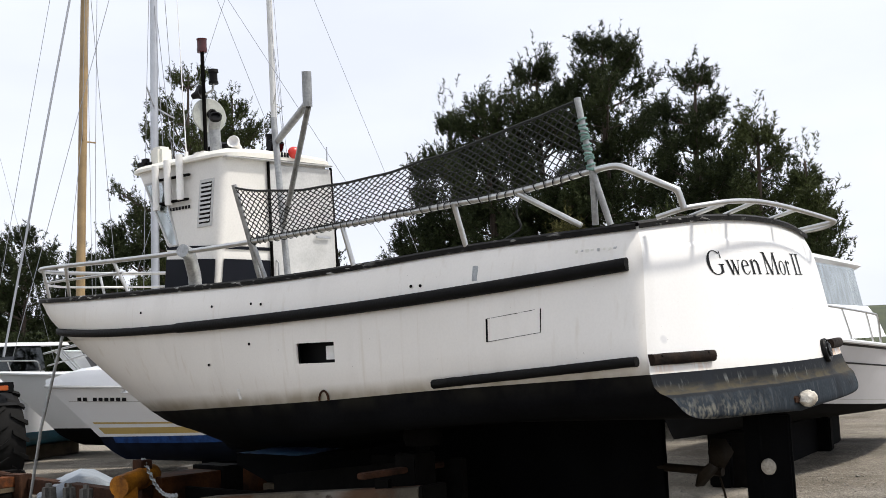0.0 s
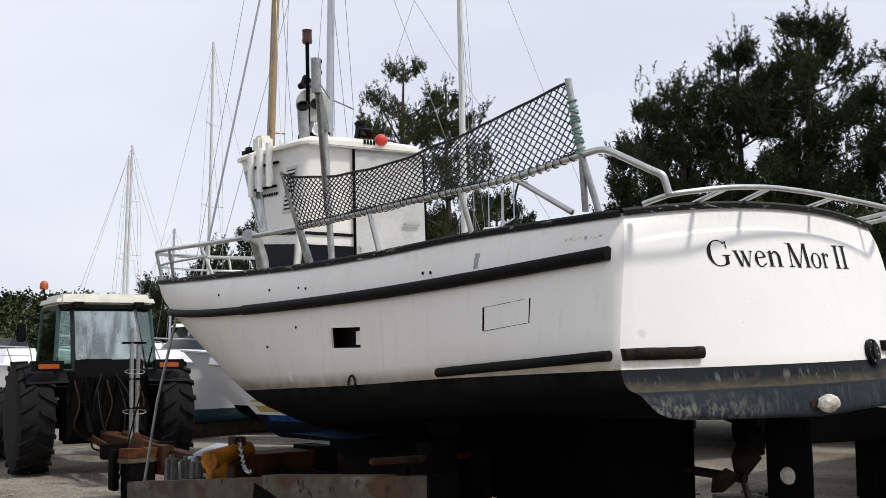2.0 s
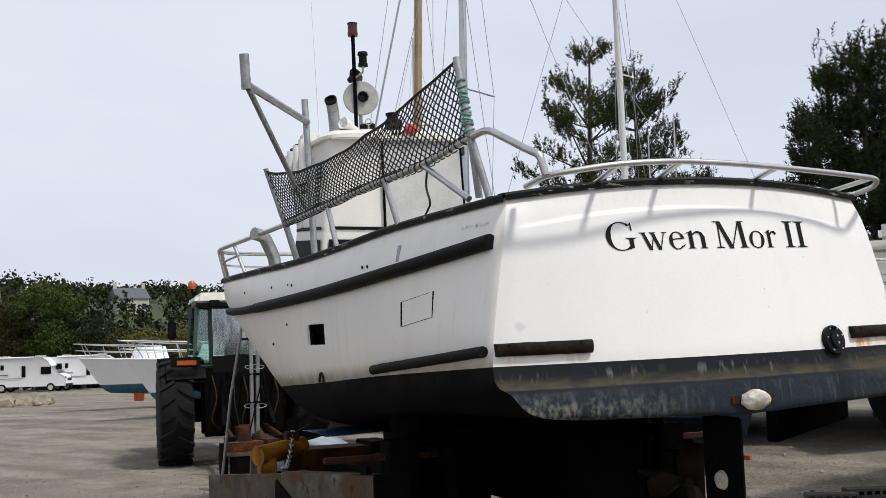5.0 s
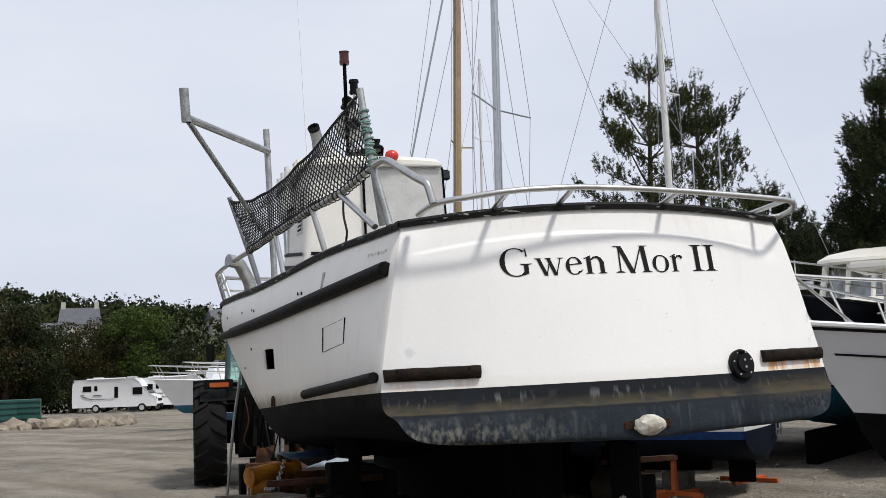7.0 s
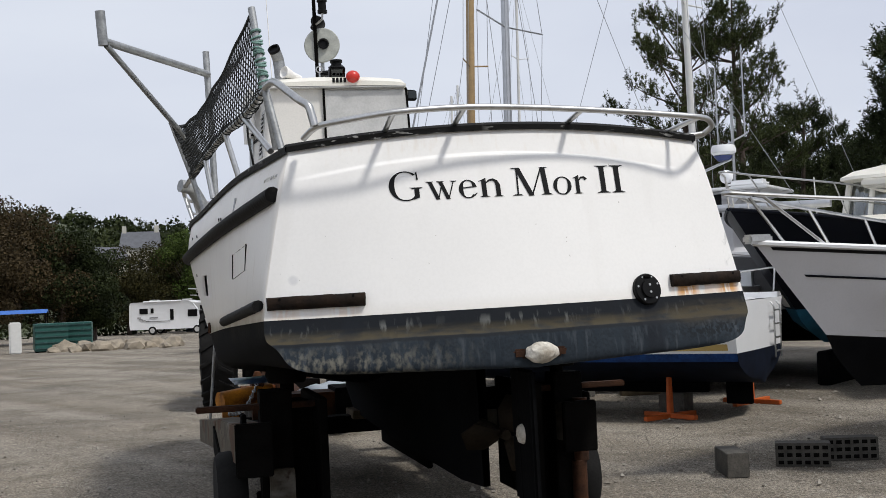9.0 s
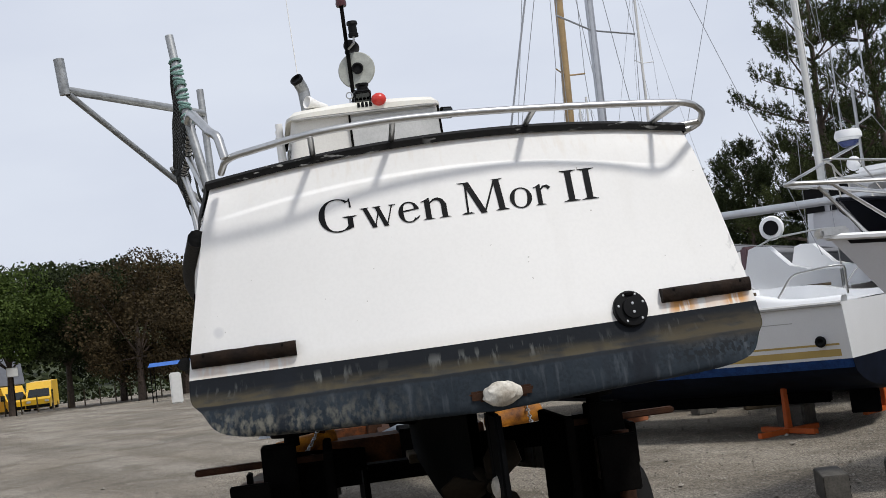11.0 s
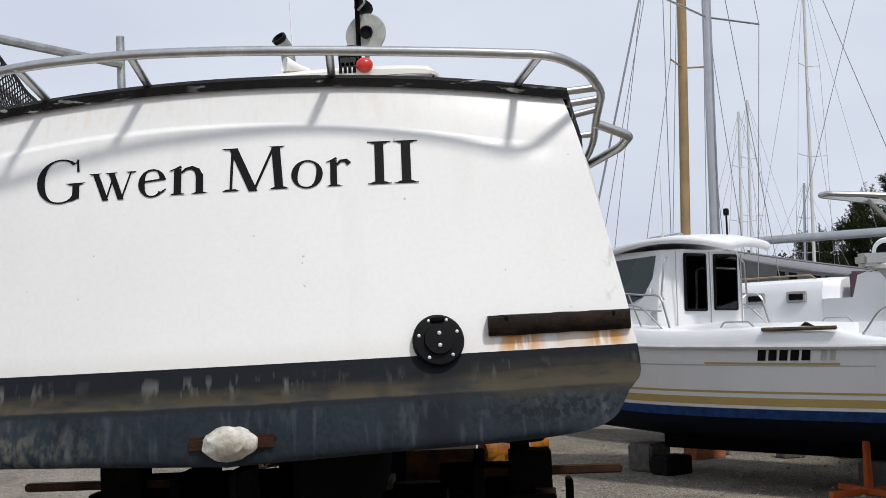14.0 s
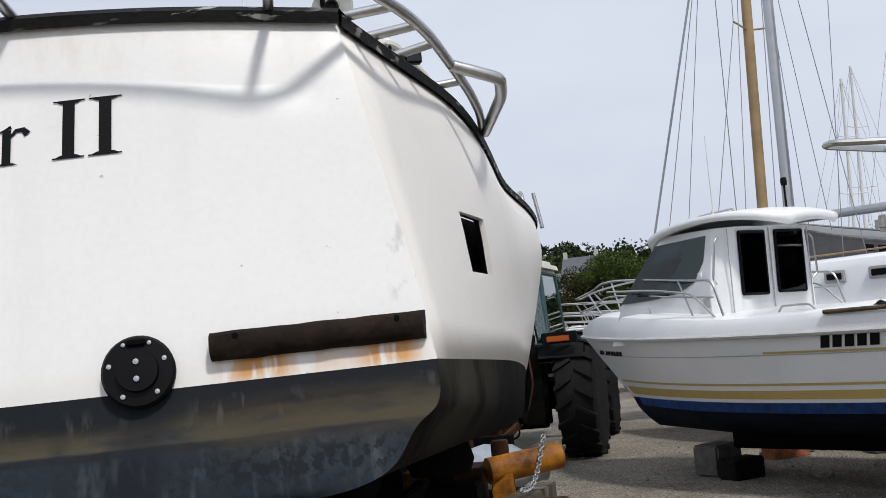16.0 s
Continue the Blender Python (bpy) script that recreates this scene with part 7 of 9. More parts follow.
def hollow_block(x, y, rz, label):
    b = bmesh.new()
    box(b, 0, 0, 0, 0.5, 0.2, 0.22, 0.006)
    ob = part("breeze_block", b, DIRTY_BLOCK, None)
    for i in range(6):
        for j in range(3):
            h = bmesh.new()
            box(h, -0.20 + 0.08 * i, -0.101, -0.07 + 0.07 * j, 0.05, 0.012, 0.035)
            part("cell", h, DARKSTEEL, ob)
    ob.matrix_world = pose(x, y, 0.11, 0, 0, rz)
    return tagged(ob, label, "concrete block")


hollow_block(3.25, 3.75, 75, "grey hollow concrete block standing on gravel")
hollow_block(4.05, 3.85, -30, "grey hollow concrete block with its cells showing")
hollow_block(4.62, 3.95, -20, "grey hollow concrete block beside another")


def boat_stand(x, y, h, rz):
    e = empty("boat_stand", "orange steel boat stand with a cross foot on gravel", "stand", (x, y, 0), rz, "boat stands")
    b = bmesh.new()
    box(b, 0, 0, 0.03, 0.9, 0.07, 0.06, 0.005)
    part("foot", b, STAND_ORANGE, e)
    b = bmesh.new()
    box(b, 0, 0, 0.035, 0.07, 0.9, 0.06, 0.005)
    part("foot", b, STAND_ORANGE, e)
    b = bmesh.new()
    box(b, 0, 0, 0.06 + h / 2, 0.07, 0.07, h, 0.005, taper=0.75)
    part("post", b, STAND_ORANGE, e)
    b = bmesh.new()
    box(b, 0, 0, h + 0.08, 0.2, 0.14, 0.05, 0.01)
    part("pad", b, TIMBER, e)
    return e


stand = boat_stand(4.62, 7.9, 0.62, 20)
copy_thing(stand, pose(6.3, 8.8, 0, 0, 0, 30))

# white bilge-keeled sailing cruiser beyond it
c0 = Vector((5.73, 7.48, 0)) + N45 * 3.3 + Vector((0.2, -0.2, 0)) + Vector((-0.99, 0.99, 0))
cruiser, cp = craft("sailing_cruiser", "white sailing cruiser with portholes and an aluminium mast", (c0.x, c0.y), A45, 6.8, 2.4, 0.45, 0.85, 1.62, 1.85, 1.0, WHITE_CLEAN, BOTTOM, 0.75)
cabin = loft_cabin(cruiser, "coachroof", [(0.98, 5.0, 1.75, 1.70), (0.95, 4.8, 1.75, 2.14), (0.88, 4.7, 1.76, 2.25), (0.70, 4.5, 1.77, 2.30)], WHITE_CLEAN, "rounded white coachroof")
for s in (-1, 1):
    bm = bmesh.new()
    prof = [(1.9, 1.6), (1.9, 2.02), (1.48, 2.02), (1.40, 2.30), (1.30, 2.33), (1.11, 2.31), (0.82, 2.0), (0.55, 1.92), (0.1, 1.86), (0.1, 1.6)]
    lo, hi = [bm.verts.new((s * 0.97, y, z)) for y, z in prof], [bm.verts.new((s * 0.78, y, z)) for y, z in prof]
    bm.faces.new(lo)
    bm.faces.new(hi[::-1])
    for i in range(len(prof)):
        bm.faces.new((lo[i], lo[(i + 1) % len(prof)], hi[(i + 1) % len(prof)], hi[i]))
    part("cockpit_coaming", bm, WHITE_CLEAN, cruiser, smooth=True)
    for y in (2.28, 2.90, 3.55):
        bm = bmesh.new()
        box(bm, s * 0.962, y, 2.06, 0.03, 0.30, 0.15, 0.012)
        w = part("porthole", bm, DOORGREY, cruiser, "oblong porthole", smooth=True)
        bm = bmesh.new()
        box(bm, s * 0.975, y, 2.06, 0.02, 0.22, 0.085, 0.008)
        part("pane", bm, BLACK, w, "dark pane")
rail("coach_grab", [(-0.72, 4.2, 2.27), (-0.72, 4.1, 2.35), (-0.72, 2.2, 2.35), (-0.72, 2.1, 2.28)], 0.011, "", WOOD, parent=cruiser)
bm = bmesh.new()
box(bm, -0.5, 1.58, 2.1, 0.5, 0.12, 0.52, 0.03)
part("canvas_cover", bm, mat("plum_canvas", (0.12, 0.07, 0.08), 0.8, var=0.2), cruiser, "dark plum canvas cover", smooth=True)
bm = bmesh.new()
mm = Matrix.Translation((-0.92, 1.02, 2.57)) @ pose(0, 0, 0, 90, 0, 100)
lathe(bm, [(0.10, -0.05), (0.16, -0.05), (0.18, 0.0), (0.16, 0.06), (0.10, 0.06)], mm, 20)
part("lifebuoy_lamp", bm, WHITE_CLEAN, cruiser, "white round lamp on the stern rail", smooth=True)
bm = bmesh.new()
lathe(bm, [(0.0, -0.062), (0.11, -0.066), (0.11, 0.076), (0.0, 0.07)], mm, 18)
part("lamp_face", bm, BLACK, cruiser, "black lamp face")
rail("stern_rail", [(-0.95, 1.35, 2.3), (-0.98, 1.0, 2.42), (-1.0, 0.4, 2.45), (-0.9, 0.1, 2.45), (-0.9, 0.1, 1.65)], 0.013, "", parent=cruiser)
mast(cruiser, local(cruiser, 4.257 + 0.014 * 2.1, 13.262, 2.1), local(cruiser, 4.257 + 0.014 * 11.2, 13.21, 11.2), 0.075, ALU, ((0.465, 1.25),), True, 2.4, 3.4, 1.1, "tall grey aluminium mast")
bm = bmesh.new()
for x in (-0.5, 0.5):
    box(bm, x, 2.6, 0.3, 0.1, 1.2, 0.6, 0.02)
part("bilge_keels", bm, BOTTOM, cruiser)

# grey hulled yacht behind, with a boom and a wooden mast
c1 = Vector((5.73, 7.48, 0)) + N45 * 5.95 + Vector((0.35, -0.35, 0))
greyboat, gp = craft("grey_yacht", "dark grey hulled yacht with a varnished wooden mast", (c1.x, c1.y), A45, 8.2, 2.8, 0.6, 1.2, 2.02, 3.2, 1.2, GREYHULL, BOTTOM, 0.7, deckm=GREYHULL, strip=GREYHULL)
mast(greyboat, local(greyboat, 4.164 + 0.035 * 2.6, 15.621, 2.6), local(greyboat, 4.164 + 0.035 * 13.2, 15.634, 13.2), 0.085, WOOD, ((0.33, 0.5), (0.62, 0.45)), True, 1.6, 6.5, 1.2, "tall varnished wooden mast")
bm = bmesh.new()
tube(bm, [local(greyboat, 4.62, 15.63, 11.0), local(greyboat, 2.33, 14.78, 2.1)], 0.02, 6)
part("forestay", bm, WIRE, greyboat, "thick grey furled forestay", smooth=True)
bm = bmesh.new()
tube(bm, [(-0.8, 7.4, 3.08), (-0.8, 0.6, 2.96)], 0.07, 10)
part("boom", bm, ALU, greyboat, "long grey boom", smooth=True)
for k in range(6):
    u = 0.70 - 0.03 * k - (0.025 if k > 1 else 0)
    q = gp(0.1, u)
    bar((-(q[0] + 0.006), q[1], q[2]), (-(gp(0.1, u - 0.02)[0] + 0.006), gp(0.1, u - 0.02)[1], q[2]), 0.15, 0.006, "registration_bar", INK, greyboat, bev=0.001)
bm = bmesh.new()
box(bm, 0, 3.6, 0.32, 0.3, 3.0, 0.62, 0.03)
part("keel", bm, BOTTOM, greyboat)

# white yacht with the pale mast, deeper in
c2 = Vector((9.12, 15.76, 0))
yacht, yp = craft("white_yacht", "white yacht with a pale mast, far back in the yard", (c2.x + 2.6, c2.y - 2.6), A45, 8.5, 2.8, 0.5, 1.0, 1.95, 2.25, 1.2, WHITE_CLEAN, BOTTOM, 0.75)
loft_cabin(yacht, "coachroof", [(0.95, 7.0, 2.0, 1.9), (0.85, 6.6, 2.2, 2.25), (0.7, 6.2, 2.5, 2.35)], GREYGEL, "pale grey coachroof")
loft_cabin(yacht, "wheelhouse", [(0.95, 3.95, 2.7, 2.0), (0.9, 3.8, 2.7, 3.45)], GREYGEL, "pale grey wheelhouse")
bm = bmesh.new()
box(bm, 0, 2.92, 3.49, 2.1, 2.0, 0.07, 0.02)
part("roof", bm, WHITE_CLEAN, yacht, "flat white wheelhouse roof")
for s in (-1, 1):
    for y0, y1 in ((2.85, 3.25), (3.35, 3.7)):
        bm = bmesh.new()
        quad_plate(bm, (s * 0.935, y0, 2.95), (s * 0.935, y1, 2.95), (s * 0.915, y1, 3.40), (s * 0.915, y0, 3.40), 0.012 * s)
        part("window", bm, BLACK, yacht, "dark wheelhouse window")
    bm = bmesh.new()
    quad_plate(bm, (s * 0.9, 2.72, 3.1), (s * 0.9, 2.72, 3.46), (s * 0.9, 1.95, 3.46), (s * 0.9, 2.5, 3.3), 0.02 * s)
    part("roof_bracket", bm, GREYGEL, yacht, "sloping grey roof bracket")
bm = bmesh.new()
box(bm, -0.4, 2.45, 3.60, 0.4, 0.75, 0.15, 0.06)
part("liferaft", bm, WHITE_CLEAN, yacht, "white liferaft canister on the roof", smooth=True)
for x, y0, y1, z0, z1, r in ((-0.3, 2.75, 2.75, 3.5, 5.2, 0.03), (-0.3, 3.05, 3.05, 4.35, 6.0, 0.014), (-0.3, 2.5, 2.5, 4.6, 6.4, 0.014), (-0.3, 2.75, 4.3, 4.15, 3.6, 0.028), (-0.3, 2.5, 3.05, 4.6, 4.35, 0.016)):
    bm = bmesh.new()
    tube(bm, [(x, y0, z0), (x, y1, z1)], r, 6)
    part("aerial_mast", bm, ALU, yacht, "grey aerial mast and stays")
thing_lathe("radar", [(0.0, 0), (0.2, 0.0), (0.25, 0.06), (0.25, 0.12), (0.22, 0.2), (0.0, 0.22)], Matrix.Translation((-0.3, 2.95, 4.22)), WHITE_CLEAN, yacht, "white radar dome", 20)
thing_lathe("radar_base", [(0.0, 0), (0.12, 0.0), (0.2, 0.10), (0.0, 0.11)], Matrix.Translation((-0.3, 2.95, 4.11)), mat("blue_plastic", (0.02, 0.04, 0.16), 0.4, var=0.05), yacht, "blue radar base", 20)
bm = bmesh.new()
bmesh.ops.create_uvsphere(bm, u_segments=14, v_segments=8, radius=0.14, matrix=Matrix.Translation((-0.35, 2.9, 3.78)) @ Matrix.Diagonal((0.6, 1.0, 1.0, 1)))
part("searchlight", bm, WHITE_CLEAN, yacht, "white searchlight under the radar", smooth=True)
mast(yacht, local(yacht, 9.04, 15.54, 2.3), local(yacht, 8.95, 15.58, 12.5), 0.075, PALEMAST, ((0.5, 0.8),), True, 3.6, 3.6, 1.2, "pale painted mast")
bm = bmesh.new()
box(bm, 0, 3.6, 0.27, 0.25, 2.4, 0.54, 0.03)
part("keel", bm, BOTTOM, yacht)
for x, y, h, mm in ((12.4, 37.0, 14.0, PALEMAST), (12.0, 44.8, 11.0, PALEMAST), (11.2, 43.0, 10.2, PALEMAST), (14.5, 46.0, 7.5, ALU)):
    e, q = craft("white_yacht", "white yacht with a bare mast, far back in the yard", (x + 2.0, y - 3.0), (-0.55, 0.83), 7.5, 2.6, 0.4, 0.9, 1.7, 2.0, 1.1, WHITE_CLEAN, BOTTOM, 0.75)
    loft_cabin(e, "coachroof", [(0.85, 5.6, 1.8, 1.7), (0.75, 5.3, 2.0, 2.1), (0.6, 5.0, 2.3, 2.2)], WHITE_CLEAN)
    mast(e, (0, 3.6, 2.0), (0.35, 3.6, h), 0.06, mm, ((0.45, 0.75), (0.72, 0.55)), True, 3.3, 3.4, 1.1)
    b = bmesh.new()
    box(b, 0, 3.4, 0.22, 0.2, 2.0, 0.44, 0.02)
    part("keel", b, BOTTOM, e)

# big white motor cruiser, bow up, pointing at the fishing boat's quarter
RB = Vector((0.98, 0.199, 0))
bow = Vector((3.17, 3.02, 0))
ML = 10.5
rb0 = bow + RB * ML
motor, mp = craft("motor_cruiser", "large white motor cruiser with a black sheer line and raked windscreen", (rb0.x, rb0.y), (-RB.x, -RB.y), ML, 3.1, 0.5, 0.68, 1.58, 2.11, 0.78, GREYGEL, BOTTOM, 0.85, flare=0.55, bluff=2.0, strip=WHITE_CLEAN, trim=0.58)
hull_stripe(motor, mp, 0.05, 0.085, 0.02, 0.99, BLACK, "sheer_line")
hull_stripe(motor, mp, 0.335, 0.36, 0.02, 0.98, NAVY, "rub_line", out=0.012)
hull_stripe(motor, mp, 0.92, 0.935, 0.02, 0.95, DOORGREY, "boot_line")
loft_cabin(motor, "foredeck", [(1.0, 9.3, 5.0, 1.6), (0.9, 9.0, 5.0, 1.82), (0.8, 8.8, 5.0, 1.88)], WHITE_CLEAN, "white cabin trunk")
BROWN = mat("brown_saloon_lining", (0.2, 0.14, 0.1), 0.7, var=0.15)
SMOKE = glass("smoky_windscreen", (0.42, 0.41, 0.39), 0.05, 0.35, 0.15)
loft_cabin(motor, "cabin_base", [(0.98, 7.35, 1.0, 1.8), (0.86, 7.15, 1.0, 2.12), (0.72, 6.0, 1.0, 2.33)], WHITE_CLEAN, "white moulded cabin side")
loft_cabin(motor, "windscreen", [(0.68, 5.88, 1.2, 2.33), (0.58, 4.75, 1.3, 2.98)], SMOKE, "raked smoky windscreen")
loft_cabin(motor, "cabin_lining", [(0.58, 5.0, 1.5, 2.3), (0.5, 4.2, 1.5, 2.96)], BROWN, "brown cabin lining")
loft_cabin(motor, "cabin_roof", [(0.58, 4.8, 1.0, 2.97), (0.64, 5.05, 0.9, 3.03), (0.62, 4.98, 0.9, 3.08), (0.48, 4.5, 1.1, 3.13)], WHITE_CLEAN, "white roof with a rounded visor")
for xa, xb, wa, ya, yb in ((0.0, 0.0, 0.12, 5.9, 4.78), (-0.62, -0.54, 0.06, 5.6, 4.55), (0.62, 0.54, 0.06, 5.6, 4.55)):
    bm = bmesh.new()
    quad_plate(bm, (xa - wa, ya, 2.31), (xa + wa, ya, 2.31), (xb + wa, yb, 3.0), (xb - wa, yb, 3.0), 0.03)
    part("pillar", bm, WHITE_CLEAN, motor, "wide white windscreen pillar")
bm = bmesh.new()
tube(bm, [(0.0, 6.5, 3.12), (0.0, 4.0, 3.18), (0.0, 1.3, 3.24)], 0.014, 6)
tube(bm, [(0.0, 2.2, 3.1), (0.0, 2.2, 3.24)], 0.02, 6)
part("boat_pole", bm, PALEMAST, motor, "thin white pole lashed over the roof", smooth=True)
pulpit(motor, mp, 0.45, 0.42, 0.017, 6, False, 0.28)
bm = bmesh.new()
box(bm, 0, ML - 0.05, 2.13, 0.12, 0.26, 0.08, 0.02)
part("anchor_roller", bm, STEEL, motor, smooth=True)
bm = bmesh.new()
box(bm, 0, 4.2, 0.3, 0.14, 6.5, 0.6, 0.03)
part("keel", bm, BOTTOM, motor, smooth=True)
bm = bmesh.new()
lathe(bm, [(0.0, 0), (0.02, 0.0), (0.018, 0.01), (0.0, 0.012)], Matrix.Translation((mp(0.75, 0.955)[0], mp(0.75, 0.955)[1], mp(0.75, 0.955)[2])) @ pose(0, 0, 0, 0, 90, 0), 8)
part("drain", bm, BLACK, motor)
block("support_trestle", 6.4, 3.68, 0.0, 0.35, 0.5, 0.7, 17, DARKSTEEL, "blackened support block under the cruiser", "support")
block("support_trestle", 11.0, 4.6, 0.0, 0.35, 0.5, 0.55, 17, DARKSTEEL, "blackened support block under the cruiser's stern", "support")

# navy workboat behind it, with a cream visored wheelhouse
WD = Vector((0.80, 0.60, 0))
wbow = Vector((6.95, 9.25, 0))
wst = wbow + WD * 8.4
wb, wp = craft("blue_workboat", "navy hulled workboat with teal antifouling and a cream wheelhouse", (wst.x, wst.y), (-WD.x, -WD.y), 9.7, 2.9, 0.5, 1.25, 2.34, 2.74, 2.2, NAVY, TEAL, 0.85, deckm=CREAM, strip=NAVY)
hull_stripe(wb, wp, 0.84, 0.98, 0.02, 0.97, CREAM, "boot_band")
loft_cabin(wb, "cabin_base", [(1.15, 5.2, 0.4, 2.3), (1.05, 4.3, 0.4, 2.6), (0.86, 3.35, 0.4, 2.8)], CREAM, "cream cabin base")
loft_cabin(wb, "wheelhouse_glass", [(0.80, 3.15, 0.6, 2.78), (0.75, 2.85, 0.6, 3.47)], SMOKE, "smoky wheelhouse windows")
loft_cabin(wb, "wheelhouse_lining", [(0.75, 2.2, 0.9, 2.76), (0.7, 2.1, 0.9, 3.42)], DOORGREY)
for s in (-1, 1):
    for y0, y1 in ((2.95, 2.65), (2.1, 2.0), (0.7, 0.7)):
        bm = bmesh.new()
        tube(bm, [(s * 0.78, y0, 2.76), (s * 0.74, y1, 3.5)], 0.065, 8)
        part("pillar", bm, CREAM, wb, smooth=True)
for x in (-0.24, 0.24):
    bm = bmesh.new()
    tube(bm, [(x, 3.15, 2.76), (x, 2.85, 3.5)], 0.05, 8)
    part("pillar", bm, CREAM, wb, smooth=True)
loft_cabin(wb, "roof", [(0.82, 2.95, 0.4, 3.46), (0.87, 3.2, 0.3, 3.49), (0.86, 3.18, 0.3, 3.55), (0.78, 2.7, 0.5, 3.69), (0.5, 2.1, 0.9, 3.80)], CREAM, "domed cream roof with a visor")
bm = bmesh.new()
tube(bm, [(0.75, 4.4, 2.6), (0.78, 4.4, 3.5)], 0.012, 6)
part("whip_aerial", bm, PALEMAST, wb, "thin white aerial")
pulpit(wb, wp, 0.55, 0.5, 0.014, 3)
bm = bmesh.new()
box(bm, 0, 3.8, 0.27, 0.2, 5.4, 0.54, 0.02)
part("keel", bm, BOTTOM, wb)

# white wheelhouse boat with a liferaft, bow towards the fishing boat
fa, fap = craft("wheelhouse_boat", "white boat with a flat-roofed wheelhouse and liferaft", (12.87, 11.46), (-0.71, -0.70), 6.2, 2.1, 0.35, 0.9, 1.75, 2.05, 0.9, WHITE_CLEAN, BOTTOM, 0.85)
bm = bmesh.new()
box(bm, 0, 3.85, 2.45, 1.96, 1.4, 1.2, 0.05)
part("wheelhouse", bm, CREAM, fa, "cream-white wheelhouse")
bm = bmesh.new()
box(bm, 0.1, 3.95, 3.11, 2.66, 1.7, 0.13, 0.03)
part("roof", bm, CREAM, fa, "flat overhanging roof")
for x0, x1 in ((-0.93, -0.62), (-0.44, 0.0), (0.0, 0.28)):
    bm = bmesh.new()
    box(bm, (x0 + x1) / 2, 4.56, 2.62, x1 - x0 - 0.02, 0.03, 0.76, 0.012)
    part("window", bm, GLASS_DARK, fa, "dark front window")
for z in (2.35, 2.62):
    rail("hand_rail", [(-1.2, 5.3, z), (0.2, 5.5, z), (1.0, 5.2, z)], 0.014, "", parent=fa)
bm = bmesh.new()
box(bm, 0.06, 4.2, 3.31, 0.86, 0.5, 0.28, 0.09)
part("liferaft", bm, WHITE_CLEAN, fa, "white liferaft canister", smooth=True)
for x in (-0.2, 0.1, 0.36):
    bm = bmesh.new()
    box(bm, x, 4.2, 3.31, 0.03, 0.51, 0.29, 0.09)
    part("strap", bm, DOORGREY, fa, "grey canister strap")
thing_lathe("mast_lamp", [(0.0, 0), (0.018, 0), (0.018, 0.25), (0.04, 0.26), (0.04, 0.34), (0.0, 0.36)], Matrix.Translation((-0.28, 4.3, 3.17)), CREAM, fa, "small white lamp on a stalk", 10)
bm = bmesh.new()
box(bm, 0, 2.8, 0.2, 0.3, 3.6, 0.4, 0.02)
part("keel", bm, BOTTOM, fa)
# low cabin cruiser behind it with a raked windscreen
fc, fcp = craft("cabin_cruiser", "low white cabin cruiser with dark raked windows", (18.9, 8.4), (-0.71, 0.70), 6.6, 2.2, 0.3, 0.8, 1.75, 2.0, 0.9, WHITE_CLEAN, BOTTOM, 0.85)
loft_cabin(fc, "cabin_base", [(0.95, 5.2, 0.6, 1.7), (0.9, 4.9, 0.6, 2.2)], WHITE_CLEAN)
loft_cabin(fc, "cabin_glass", [(0.86, 4.75, 0.9, 2.2), (0.78, 4.4, 0.9, 2.78)], GLASS_DARK, "dark cabin windows")
loft_cabin(fc, "cabin_roof", [(0.82, 4.4, 0.7, 2.76), (0.86, 4.5, 0.6, 2.82), (0.7, 4.1, 0.9, 2.94)], WHITE_CLEAN, "white cabin roof")
for s in (-1, 1):
    for y0, y1 in ((4.5, 4.2), (3.95, 3.65), (2.4, 2.2)):
        bm = bmesh.new()
        quad_plate(bm, (s * 0.87, y0 + 0.09, 2.18), (s * 0.87, y0 - 0.09, 2.18), (s * 0.8, y1 - 0.09, 2.8), (s * 0.8, y1 + 0.09, 2.8), 0.025 * s)
        part("pillar", bm, WHITE_CLEAN, fc, "white window pillar")
bm = bmesh.new()
box(bm, 0, 2.8, 0.17, 0.3, 3.6, 0.34, 0.02)
part("keel", bm, BOTTOM, fc)

# white boat with teal bottom beyond the tractor
fb, fp = craft("sports_boat", "white motor boat with dark teal bottom beyond the tractor", (7.0, 20.0), (-0.93, -0.36), 6.4, 2.3, 0.25, 0.62, 1.55, 1.70, 0.9, WHITE_CLEAN, TEAL, 0.9, flare=0.4)
loft_cabin(fb, "cuddy", [(0.85, 4.8, 2.0, 1.5), (0.7, 4.0, 2.1, 1.85)], WHITE_CLEAN)
loft_cabin(fb, "windscreen", [(0.75, 3.6, 2.1, 1.84), (0.62, 3.1, 2.1, 2.35)], GLASS_DARK)
loft_cabin(fb, "hard_top", [(0.72, 3.3, 1.3, 2.35), (0.7, 3.2, 1.35, 2.42)], WHITE_CLEAN)
pulpit(fb, fp, 0.45, 0.45, 0.014, 3)
for k in range(7):
    u = 0.34 - 0.02 * k
    q = fp(0.26, u)
    bar((q[0] + 0.004, q[1], q[2]), (fp(0.26, u - 0.014)[0] + 0.004, fp(0.26, u - 0.014)[1], q[2]), 0.075, 0.006, "registration_bar", INK, fb, bev=0.001)
bm = bmesh.new()
box(bm, 0, 2.4, 0.14, 0.5, 3.6, 0.28, 0.02)
part("cradle", bm, TIMBER, fb)
